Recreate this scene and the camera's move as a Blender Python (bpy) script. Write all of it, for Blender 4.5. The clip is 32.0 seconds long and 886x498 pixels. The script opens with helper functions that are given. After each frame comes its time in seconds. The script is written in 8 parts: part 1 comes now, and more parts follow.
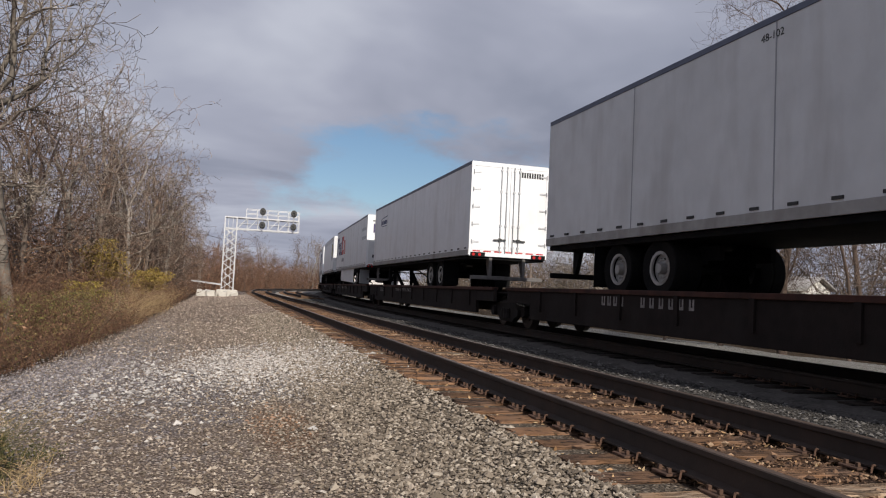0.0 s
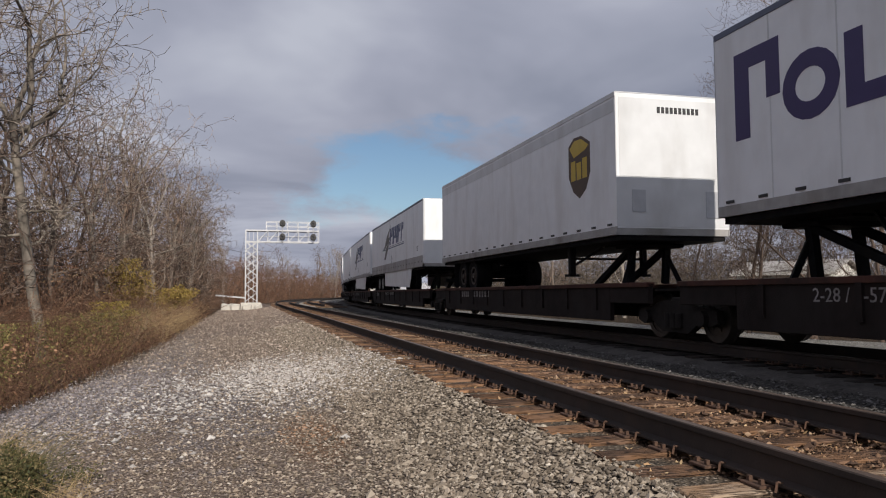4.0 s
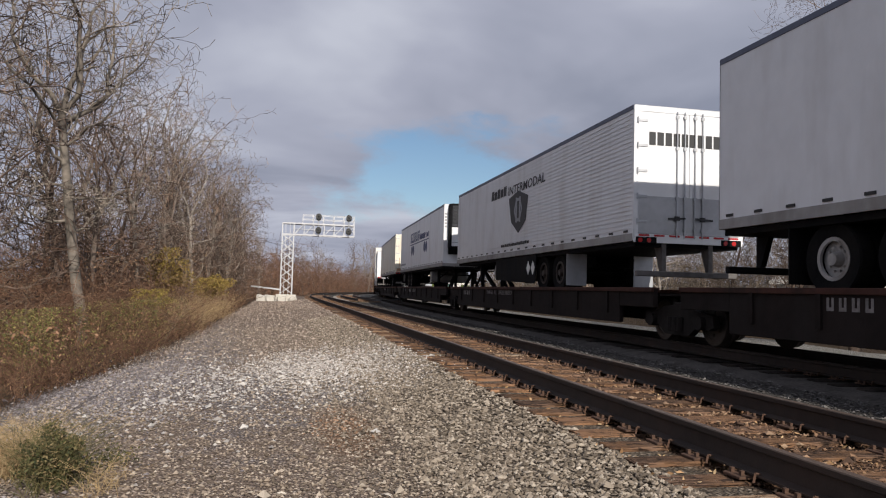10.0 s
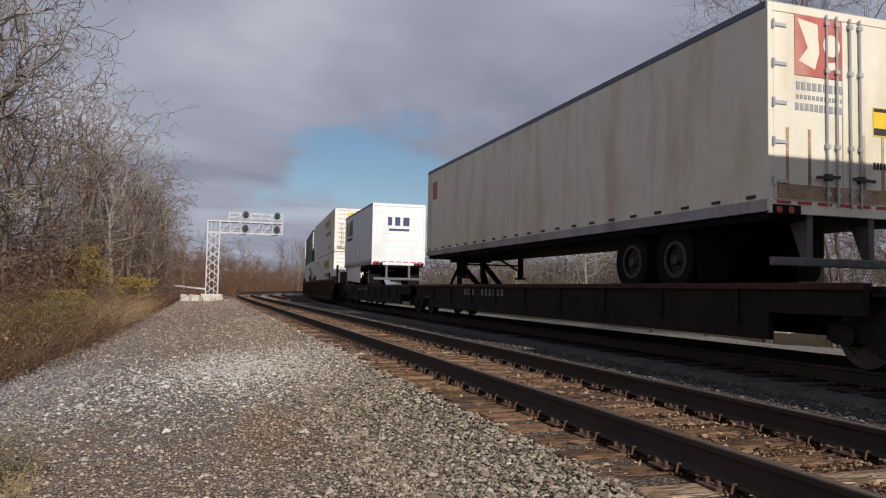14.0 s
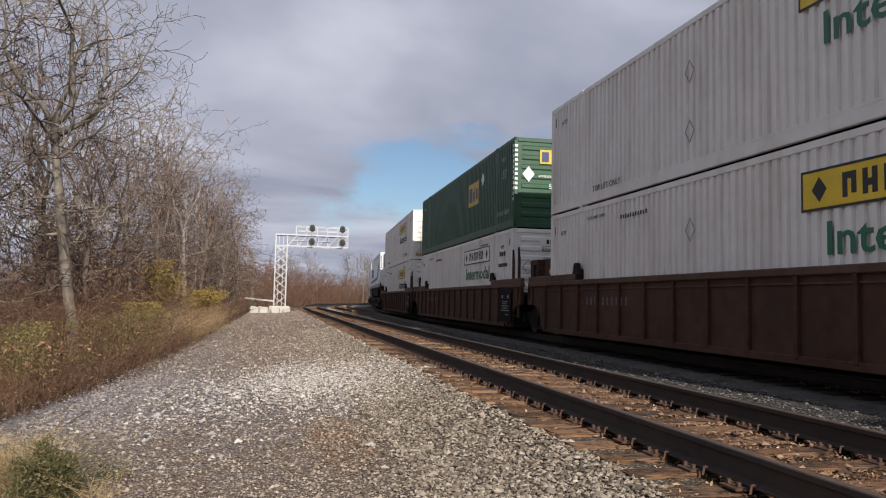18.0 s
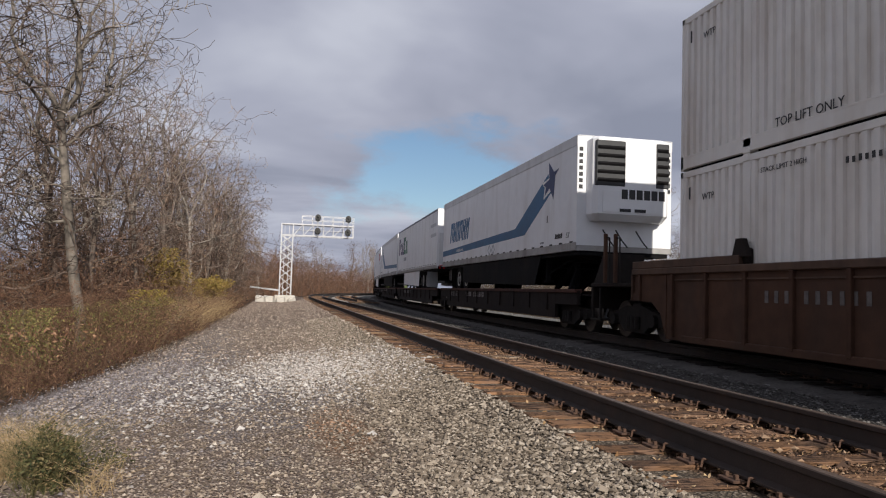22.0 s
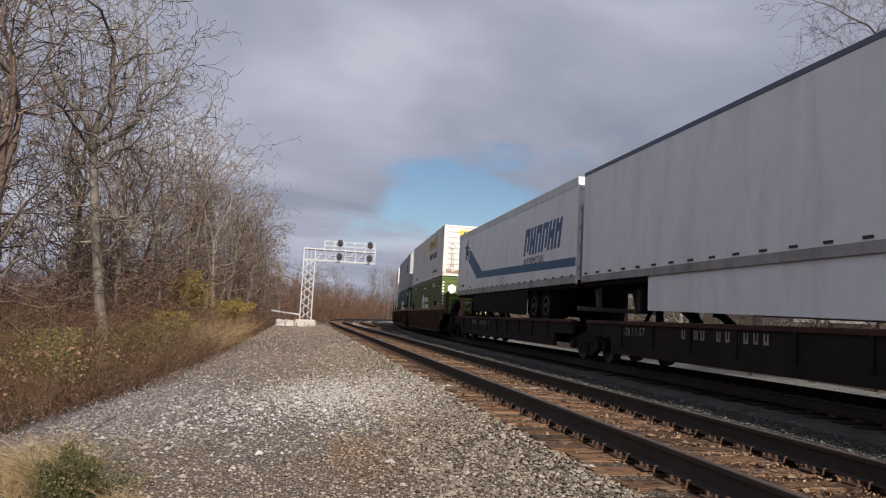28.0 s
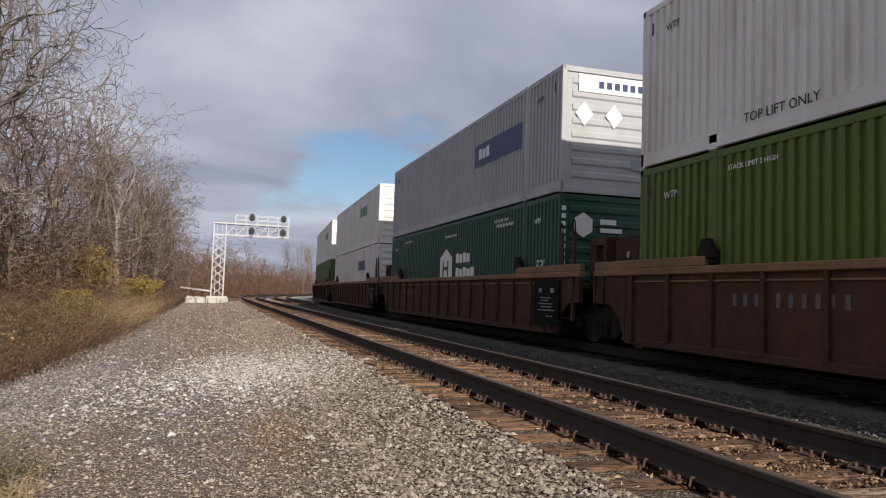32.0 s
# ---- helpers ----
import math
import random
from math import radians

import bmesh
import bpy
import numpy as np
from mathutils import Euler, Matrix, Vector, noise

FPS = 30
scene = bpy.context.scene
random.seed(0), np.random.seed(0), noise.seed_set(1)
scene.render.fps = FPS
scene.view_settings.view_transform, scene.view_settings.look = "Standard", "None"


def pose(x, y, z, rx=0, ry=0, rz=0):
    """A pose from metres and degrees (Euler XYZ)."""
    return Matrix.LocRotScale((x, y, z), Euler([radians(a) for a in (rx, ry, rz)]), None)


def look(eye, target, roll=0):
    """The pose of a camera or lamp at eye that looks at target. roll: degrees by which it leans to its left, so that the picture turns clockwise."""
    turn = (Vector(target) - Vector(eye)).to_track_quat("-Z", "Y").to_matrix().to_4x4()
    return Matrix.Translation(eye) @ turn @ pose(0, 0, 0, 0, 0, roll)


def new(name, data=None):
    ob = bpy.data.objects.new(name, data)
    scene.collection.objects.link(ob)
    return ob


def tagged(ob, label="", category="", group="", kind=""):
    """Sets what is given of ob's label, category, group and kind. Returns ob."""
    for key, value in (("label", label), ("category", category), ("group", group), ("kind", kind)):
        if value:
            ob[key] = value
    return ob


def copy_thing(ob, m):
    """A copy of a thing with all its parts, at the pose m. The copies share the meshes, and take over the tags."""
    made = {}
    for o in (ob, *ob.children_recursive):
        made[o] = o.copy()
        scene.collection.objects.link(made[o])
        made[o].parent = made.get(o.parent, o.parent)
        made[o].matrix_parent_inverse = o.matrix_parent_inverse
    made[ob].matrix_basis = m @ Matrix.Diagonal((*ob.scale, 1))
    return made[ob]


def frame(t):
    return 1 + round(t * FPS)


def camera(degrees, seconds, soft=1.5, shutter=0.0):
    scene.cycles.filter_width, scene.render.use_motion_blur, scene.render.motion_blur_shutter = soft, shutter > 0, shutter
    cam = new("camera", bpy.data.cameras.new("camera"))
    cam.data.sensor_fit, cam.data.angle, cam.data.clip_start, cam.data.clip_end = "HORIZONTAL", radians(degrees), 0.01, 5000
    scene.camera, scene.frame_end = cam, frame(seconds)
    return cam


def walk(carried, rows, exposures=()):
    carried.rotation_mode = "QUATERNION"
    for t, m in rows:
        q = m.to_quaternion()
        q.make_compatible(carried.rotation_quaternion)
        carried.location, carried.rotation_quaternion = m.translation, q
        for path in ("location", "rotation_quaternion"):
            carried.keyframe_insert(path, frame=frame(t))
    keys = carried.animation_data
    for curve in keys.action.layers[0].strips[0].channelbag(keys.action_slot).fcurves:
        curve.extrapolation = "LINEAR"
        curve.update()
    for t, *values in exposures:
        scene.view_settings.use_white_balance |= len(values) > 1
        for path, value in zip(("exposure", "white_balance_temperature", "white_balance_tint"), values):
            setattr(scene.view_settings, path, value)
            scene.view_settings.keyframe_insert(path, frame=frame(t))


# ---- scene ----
from functools import lru_cache

# A hand-held camera on the trackside shoulder: seconds, x, y, z, yaw, pitch, roll.
# World: z = 0 at the rail tops, y along the tracks, x across them.
cam = camera(62.38, 32.0, soft=1.1)
ROWS = [
    (0, 0.031, -0.022, 0.883, -16.86, 3.29, -2.65),
    (0.5, 0.028, -0.036, 0.878, -16.19, 3.14, -1.75),
    (1, 0.014, -0.033, 0.883, -16.93, 3.31, -2.05),
    (1.5, 0.004, -0.036, 0.874, -16.86, 3.19, -1.82),
    (2, 0.005, -0.019, 0.878, -15.64, 3.37, -1.36),
    (2.5, 0.020, 0.001, 0.878, -15.51, 3.73, -0.66),
    (3, 0.007, 0.010, 0.880, -16.27, 3.63, -0.05),
    (3.5, 0.004, 0.020, 0.894, -15.60, 3.45, 0.14),
    (4, 0.016, -0.001, 0.883, -15.12, 3.44, 0.35),
    (4.5, 0.016, 0.009, 0.888, -14.65, 3.39, -0.11),
    (6.5, 0.010, 0.025, 0.893, -14.62, 3.64, -1.13),
    (7, 0.013, 0.000, 0.876, -14.54, 3.33, -1.03),
    (7.5, 0.016, -0.000, 0.880, -14.27, 2.75, -0.67),
    (8, -0.004, 0.015, 0.887, -13.74, 2.71, -0.85),
    (8.5, -0.005, 0.022, 0.875, -13.63, 2.88, -1.29),
    (9, -0.007, 0.000, 0.881, -13.54, 2.68, -1.32),
    (9.5, 0.003, 0.007, 0.884, -13.03, 3.26, -1.50),
    (10, 0.002, 0.005, 0.887, -12.56, 3.23, -1.56),
    (10.5, 0.006, -0.003, 0.877, -12.99, 2.59, -1.29),
    (11, 0.001, 0.002, 0.883, -13.27, 2.72, -1.21),
    (11.5, 0.003, 0.003, 0.879, -13.66, 2.79, -1.19),
    (12, 0.002, 0.023, 0.881, -14.07, 2.54, -0.92),
    (12.5, 0.009, 0.034, 0.876, -15.80, 1.78, -1.33),
    (13, 0.022, 0.035, 0.875, -17.38, 2.56, -1.54),
    (13.5, 0.019, 0.045, 0.878, -19.13, 3.20, -1.40),
    (14, 0.012, 0.035, 0.884, -17.98, 3.19, -1.09),
    (14.5, 0.011, 0.014, 0.880, -15.01, 4.13, -1.07),
    (16.5, 0.009, 0.015, 0.894, -14.51, 3.47, -0.95),
    (17, -0.004, 0.020, 0.897, -13.96, 3.34, -1.80),
    (17.5, 0.002, -0.011, 0.894, -12.77, 3.96, -1.79),
    (18, -0.006, 0.005, 0.906, -13.03, 4.04, -1.17),
    (18.5, 0.027, -0.018, 0.906, -13.22, 5.09, -1.76),
    (19, -0.009, 0.002, 0.902, -12.80, 4.35, -2.04),
    (19.5, 0.002, 0.009, 0.895, -13.24, 4.44, -1.74),
    (20, 0.003, 0.014, 0.898, -13.58, 4.56, -1.76),
    (20.5, 0.007, -0.005, 0.898, -12.59, 4.19, -1.94),
    (21, 0.003, -0.008, 0.901, -12.91, 3.60, -1.68),
    (21.5, 0.001, 0.001, 0.894, -13.12, 3.54, -1.92),
    (22, 0.021, -0.011, 0.902, -12.62, 3.32, -1.75),
    (22.5, 0.033, -0.037, 0.896, -13.31, 3.73, -1.90),
    (23, 0.030, -0.017, 0.902, -13.41, 3.56, -1.69),
    (23.5, 0.035, -0.020, 0.905, -14.04, 4.00, -2.65),
    (24, 0.029, 0.016, 0.903, -16.57, 3.94, -2.11),
    (24.5, 0.017, 0.021, 0.905, -17.56, 4.83, -1.16),
    (26.5, 0.019, 0.022, 0.898, -15.10, 5.49, -1.34),
    (27, 0.014, 0.006, 0.912, -13.11, 5.57, -2.70),
    (27.5, 0.013, -0.014, 0.906, -11.30, 5.17, -2.33),
    (28, 0.004, -0.017, 0.908, -11.06, 5.40, -3.01),
    (28.5, -0.006, -0.008, 0.907, -12.17, 4.73, -2.35),
    (29, -0.004, -0.000, 0.897, -12.76, 4.08, -2.04),
    (29.5, -0.012, 0.028, 0.897, -13.44, 3.59, -2.18),
    (30, -0.003, 0.023, 0.906, -14.66, 4.12, -2.65),
    (30.5, -0.006, 0.057, 0.904, -15.46, 3.45, -3.42),
    (31, 0.009, 0.049, 0.903, -14.85, 3.66, -3.26),
    (31.5, -0.008, 0.084, 0.902, -16.88, 4.18, -3.08),
    (32, -0.012, 0.101, 0.894, -17.62, 3.60, -1.94),
]
# the clip's camera meters a little darker when bright loads fill its view
EXPOSURES = [(0, -0.05), (1, -0.2), (2, 0.0), (3, -0.06), (4, -0.12), (7, 0.0), (10, 0.0), (13, 0.0), (14, -0.22), (17, -0.18), (18, 0.12), (20, 0.1), (21, 0.0), (24, 0.0), (30, -0.04), (31, -0.04), (32, 0.08)]
walk(cam, [(t, pose(x, y, z, 90 + pitch, roll, yaw)) for t, x, y, z, yaw, pitch, roll in ROWS],
     exposures=EXPOSURES)

# ---- light ----
SUN_EL, SUN_AZ = 28.0, 6.0          # elevation; degrees east of straight behind the tracks
sun = new("sun", bpy.data.lights.new("sun", "SUN"))
sun.data.energy, sun.data.angle, sun.data.color = 4.8, radians(0.6), (1.0, 0.93, 0.84)
_sx, _sy = math.sin(radians(SUN_AZ)) * math.cos(radians(SUN_EL)), -math.cos(radians(SUN_AZ)) * math.cos(radians(SUN_EL))
sun.matrix_world = look((_sx * 90, _sy * 90, math.sin(radians(SUN_EL)) * 90), (0, 0, 0))


def build_world():
    """Clear blue sky with a broken sheet of grey cloud in front of it."""
    w = bpy.data.worlds.new("sky")
    scene.world = w
    w.use_nodes = True
    nt = w.node_tree
    nt.nodes.clear()
    N = lambda kind, **kw: _node(nt, kind, **kw)
    out = N("ShaderNodeOutputWorld")
    sky = N("ShaderNodeTexSky", sky_type="NISHITA", sun_disc=False, sun_elevation=radians(SUN_EL), sun_rotation=radians(180 - SUN_AZ), ozone_density=3.0, dust_density=0.4)
    bg_sky = N("ShaderNodeBackground")
    bg_sky.inputs[1].default_value = 0.085
    nt.links.new(sky.outputs[0], bg_sky.inputs[0])
    co = N("ShaderNodeTexCoord")
    sep = N("ShaderNodeSeparateXYZ")
    nt.links.new(co.outputs["Generated"], sep.inputs[0])
    up = N("ShaderNodeMath", operation="MAXIMUM")
    nt.links.new(sep.outputs[2], up.inputs[0])
    up.inputs[1].default_value = 0.0
    add = N("ShaderNodeMath", operation="ADD")
    nt.links.new(up.outputs[0], add.inputs[0])
    add.inputs[1].default_value = 0.12
    dx, dy = N("ShaderNodeMath", operation="DIVIDE"), N("ShaderNodeMath", operation="DIVIDE")
    for d, k in ((dx, 0), (dy, 1)):
        nt.links.new(sep.outputs[k], d.inputs[0])
        nt.links.new(add.outputs[0], d.inputs[1])
    flat = N("ShaderNodeCombineXYZ")
    nt.links.new(dx.outputs[0], flat.inputs[0])
    nt.links.new(dy.outputs[0], flat.inputs[1])
    # banks of cloud: light tops, grey undersides
    bank = N("ShaderNodeTexNoise")
    bank.inputs["Scale"].default_value, bank.inputs["Detail"].default_value, bank.inputs["Roughness"].default_value = 0.62, 5.0, 0.5
    bank.inputs["Distortion"].default_value = 0.35
    nt.links.new(flat.outputs[0], bank.inputs["Vector"])
    ramp = N("ShaderNodeValToRGB")
    r = ramp.color_ramp
    r.elements[0].position, r.elements[0].color = 0.38, (0.262, 0.285, 0.368, 1)
    r.elements[1].position, r.elements[1].color = 0.61, (0.53, 0.553, 0.642, 1)
    mid = r.elements.new(0.52)
    mid.color = (0.395, 0.415, 0.51, 1)
    nt.links.new(bank.outputs[0], ramp.inputs[0])
    bg_cloud = N("ShaderNodeBackground")
    nt.links.new(ramp.outputs[0], bg_cloud.inputs[0])
    bg_cloud.inputs[1].default_value = 1.0
    # the gap in the clouds, ragged at its edges
    warp = N("ShaderNodeTexNoise")
    warp.inputs["Scale"].default_value, warp.inputs["Detail"].default_value, warp.inputs["Roughness"].default_value = 5.5, 7.0, 0.6
    stretch = N("ShaderNodeVectorMath", operation="MULTIPLY")
    nt.links.new(co.outputs["Generated"], stretch.inputs[0])
    stretch.inputs[1].default_value = (1.0, 1.0, 2.2)
    nt.links.new(stretch.outputs[0], warp.inputs["Vector"])
    sq = N("ShaderNodeVectorMath", operation="MULTIPLY")
    nt.links.new(co.outputs["Generated"], sq.inputs[0])
    sq.inputs[1].default_value = (0.55, 0.0, 1.0)
    gap = N("ShaderNodeVectorMath", operation="DISTANCE")
    nt.links.new(sq.outputs[0], gap.inputs[0])
    gap.inputs[1].default_value = (0.55 * 0.235, 0.0, 0.155)
    rag = N("ShaderNodeMath", operation="MULTIPLY_ADD")
    nt.links.new(warp.outputs[0], rag.inputs[0])
    rag.inputs[1].default_value = 0.30
    nt.links.new(gap.outputs[1], rag.inputs[2])
    behind = N("ShaderNodeMath", operation="LESS_THAN")
    nt.links.new(sep.outputs[1], behind.inputs[0])
    behind.inputs[1].default_value = 0.0
    far = N("ShaderNodeMath", operation="ADD")
    nt.links.new(rag.outputs[0], far.inputs[0])
    nt.links.new(behind.outputs[0], far.inputs[1])
    cover = N("ShaderNodeMapRange", interpolation_type="SMOOTHSTEP")
    nt.links.new(far.outputs[0], cover.inputs[0])
    cover.inputs[1].default_value, cover.inputs[2].default_value = 0.175, 0.245
    mix = N("ShaderNodeMixShader")
    nt.links.new(cover.outputs[0], mix.inputs[0])
    nt.links.new(bg_sky.outputs[0], mix.inputs[1])
    nt.links.new(bg_cloud.outputs[0], mix.inputs[2])
    nt.links.new(mix.outputs[0], out.inputs[0])


def _node(nt, kind, **kw):
    n = nt.nodes.new(kind)
    for key, value in kw.items():
        setattr(n, key, value)
    return n


build_world()
scene.view_settings.exposure = 0.0

# ---- materials ----
def paint(name, color, rough=0.55, metal=0.0, grain=6.0, vary=0.16, stain=(0.25, 0.2, 0.15), stained=0.0, bump=0.15, bump_scale=60.0, random=0.0, spec=0.5):
    """A surface of one base colour with fine grain, broad patches, dirt and relief."""
    m = bpy.data.materials.new(name)
    m.use_nodes = True
    nt = m.node_tree
    b = nt.nodes["Principled BSDF"]
    b.inputs["Roughness"].default_value, b.inputs["Metallic"].default_value = rough, metal
    b.inputs["Specular IOR Level"].default_value = spec
    co = _node(nt, "ShaderNodeTexCoord")
    n1, n2 = _node(nt, "ShaderNodeTexNoise"), _node(nt, "ShaderNodeTexNoise")
    n1.inputs["Scale"].default_value, n1.inputs["Detail"].default_value = grain, 6.0
    n2.inputs["Scale"].default_value, n2.inputs["Detail"].default_value = grain * 0.13, 4.0
    for n in (n1, n2):
        nt.links.new(co.outputs["Object"], n.inputs["Vector"])
    both = _node(nt, "ShaderNodeMath", operation="ADD")
    nt.links.new(n1.outputs[0], both.inputs[0])
    nt.links.new(n2.outputs[0], both.inputs[1])
    val = _node(nt, "ShaderNodeMapRange")
    nt.links.new(both.outputs[0], val.inputs[0])
    val.inputs[1].default_value, val.inputs[2].default_value = 0.7, 1.3
    val.inputs[3].default_value, val.inputs[4].default_value = 1 - vary, 1 + vary
    hsv = _node(nt, "ShaderNodeHueSaturation")
    hsv.inputs["Color"].default_value = (*color, 1)
    last = val.outputs[0]
    if random:
        info = _node(nt, "ShaderNodeObjectInfo")
        rr = _node(nt, "ShaderNodeMapRange")
        nt.links.new(info.outputs["Random"], rr.inputs[0])
        rr.inputs[3].default_value, rr.inputs[4].default_value = 1 - random, 1 + random
        mul = _node(nt, "ShaderNodeMath", operation="MULTIPLY")
        nt.links.new(last, mul.inputs[0])
        nt.links.new(rr.outputs[0], mul.inputs[1])
        last = mul.outputs[0]
    nt.links.new(last, hsv.inputs["Value"])
    col = hsv.outputs[0]
    if stained:
        n3 = _node(nt, "ShaderNodeTexNoise")
        n3.inputs["Scale"].default_value, n3.inputs["Detail"].default_value = 1.3, 8.0
        st = _node(nt, "ShaderNodeMapping")
        st.inputs["Scale"].default_value = (1.0, 1.6, 0.35)
        nt.links.new(co.outputs["Object"], st.inputs[0])
        nt.links.new(st.outputs[0], n3.inputs["Vector"])
        mr = _node(nt, "ShaderNodeMapRange")
        nt.links.new(n3.outputs[0], mr.inputs[0])
        mr.inputs[1].default_value, mr.inputs[2].default_value, mr.inputs[4].default_value = 0.48, 0.72, stained
        mx = _node(nt, "ShaderNodeMix", data_type="RGBA")
        nt.links.new(mr.outputs[0], mx.inputs[0])
        nt.links.new(col, mx.inputs[6])
        mx.inputs[7].default_value = (*stain, 1)
        col = mx.outputs[2]
    nt.links.new(col, b.inputs["Base Color"])
    if bump:
        n4 = _node(nt, "ShaderNodeTexNoise")
        n4.inputs["Scale"].default_value, n4.inputs["Detail"].default_value = bump_scale, 4.0
        nt.links.new(co.outputs["Object"], n4.inputs["Vector"])
        bp = _node(nt, "ShaderNodeBump")
        bp.inputs["Strength"].default_value, bp.inputs["Distance"].default_value = bump, 0.02
        nt.links.new(n4.outputs[0], bp.inputs["Height"])
        nt.links.new(bp.outputs[0], b.inputs["Normal"])
    return m


def island_paint(name, colors, rough=0.9, spec=0.3):
    """Many small loose pieces in one mesh, each with a tone of its own between the given colours."""
    m = bpy.data.materials.new(name)
    m.use_nodes = True
    nt = m.node_tree
    b = nt.nodes["Principled BSDF"]
    b.inputs["Roughness"].default_value = rough
    b.inputs["Specular IOR Level"].default_value = spec
    g = _node(nt, "ShaderNodeNewGeometry")
    r = _node(nt, "ShaderNodeValToRGB")
    e = r.color_ramp.elements
    e[0].color, e[1].color = (*colors[0], 1), (*colors[-1], 1)
    for i, c in enumerate(colors[1:-1], 1):
        k = e.new(i / (len(colors) - 1))
        k.color = (*c, 1)
    nt.links.new(g.outputs["Random Per Island"], r.inputs[0])
    nt.links.new(r.outputs[0], b.inputs["Base Color"])
    return m


WHITE = paint("white_trailer_paint", (0.76, 0.77, 0.785), 0.42, grain=3.0, vary=0.05, stain=(0.42, 0.39, 0.35), stained=0.28, bump=0.04, bump_scale=9)
CREAM = paint("aged_white_paint", (0.7, 0.66, 0.55), 0.5, grain=3.0, vary=0.07, stain=(0.45, 0.3, 0.16), stained=0.5, bump=0.05, bump_scale=12)
GREYP = paint("grey_panel_paint", (0.62, 0.63, 0.64), 0.5, grain=2.5, vary=0.08, stain=(0.3, 0.28, 0.26), stained=0.35, bump=0.05, bump_scale=9)
DULLRAIL = paint("grimy_aluminium_rail", (0.33, 0.32, 0.31), 0.6, 0.2, grain=6, vary=0.15, stain=(0.14, 0.12, 0.10), stained=0.6, bump=0.06)
GUARD = paint("grimy_steel_guard", (0.13, 0.12, 0.115), 0.7, 0.2, grain=8, vary=0.3, stain=(0.05, 0.04, 0.035), stained=0.6, bump=0.1)
# lower trailer band: road grime, with the shade there mixed into its tone
LOWBAND = paint("grimed_shaded_panel", (0.36, 0.345, 0.335), 0.6, grain=3, vary=0.2, stain=(0.17, 0.14, 0.12), stained=0.7, bump=0.05)
BOXWHITE = paint("container_white", (0.75, 0.725, 0.68), 0.5, grain=4, vary=0.06, stain=(0.42, 0.33, 0.24), stained=0.35, bump=0.05)
BOXGREY = paint("container_grey", (0.42, 0.42, 0.43), 0.55, grain=4, vary=0.08, stain=(0.25, 0.22, 0.2), stained=0.3, bump=0.05)
GREEN = paint("container_dark_green", (0.011, 0.066, 0.028), 0.5, grain=4, vary=0.12, stain=(0.06, 0.1, 0.06), stained=0.3, bump=0.05)
LIME = paint("container_leaf_green", (0.078, 0.12, 0.011), 0.5, grain=4, vary=0.1, stain=(0.12, 0.16, 0.06), stained=0.3, bump=0.05)
TEAL = paint("container_bottle_green", (0.008, 0.062, 0.038), 0.5, grain=4, vary=0.12, stain=(0.05, 0.07, 0.05), stained=0.3, bump=0.05)
ALU = paint("dull_aluminium", (0.45, 0.46, 0.48), 0.45, 0.6, grain=8, vary=0.1, stain=(0.2, 0.18, 0.16), stained=0.3, bump=0.06)
EDGE = paint("blue_grey_roof_rail", (0.10, 0.115, 0.16), 0.5, 0.3, grain=8, vary=0.12, bump=0.05)
BLACK = paint("black_chassis_paint", (0.010, 0.010, 0.011), 0.8, grain=8, vary=0.3, stain=(0.025, 0.02, 0.016), stained=0.5, bump=0.1, spec=0.08)
RUBBER = paint("tyre_rubber", (0.010, 0.010, 0.0105), 0.85, grain=20, vary=0.25, stain=(0.03, 0.026, 0.022), stained=0.4, bump=0.2, bump_scale=90, spec=0.05)
RIMDARK = paint("dark_steel_rim", (0.045, 0.036, 0.032), 0.7, 0.1, grain=15, vary=0.3, stain=(0.09, 0.06, 0.045), stained=0.6)
RIM = paint("white_steel_rim", (0.38, 0.37, 0.36), 0.5, 0.2, grain=15, vary=0.15, stain=(0.1, 0.075, 0.055), stained=0.7)
CARBROWN = paint("grimy_car_brown", (0.018, 0.0125, 0.011), 0.85, grain=5, vary=0.3, stain=(0.024, 0.02, 0.018), stained=0.7, bump=0.2, bump_scale=40, spec=0.2)
WELLBROWN = paint("faded_oxide_red", (0.068, 0.034, 0.021), 0.75, grain=4, vary=0.28, stain=(0.05, 0.034, 0.026), stained=0.6, bump=0.15, bump_scale=40, spec=0.2)
DECKEDGE = paint("rust_red_deck_edge", (0.062, 0.026, 0.019), 0.75, grain=4, vary=0.3, stain=(0.018, 0.014, 0.012), stained=0.9, bump=0.2, bump_scale=40, spec=0.2)
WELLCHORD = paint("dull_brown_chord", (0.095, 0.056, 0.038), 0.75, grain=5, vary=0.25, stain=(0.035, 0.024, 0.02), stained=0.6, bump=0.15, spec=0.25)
# orange rust; its tone also holds the sunlit tan of the end handrails
WELLTOP = paint("sunlit_orange_rust", (0.21, 0.112, 0.056), 0.75, grain=5, vary=0.2, stain=(0.12, 0.07, 0.04), stained=0.5, bump=0.15)
BOGIE = paint("bogie_grime", (0.019, 0.0155, 0.014), 0.8, grain=9, vary=0.3, stain=(0.02, 0.015, 0.012), stained=0.4, bump=0.2, spec=0.2)
WHEELST = paint("worn_wheel_steel", (0.09, 0.075, 0.065), 0.5, 0.6, grain=14, vary=0.25)
RAIL = paint("rusty_rail_steel", (0.030, 0.020, 0.0155), 0.85, 0.0, grain=9, vary=0.25, stain=(0.06, 0.03, 0.018), stained=0.35, bump=0.15)
RAILTOP = paint("dull_rail_head", (0.12, 0.085, 0.065), 0.5, 0.4, grain=9, vary=0.2)


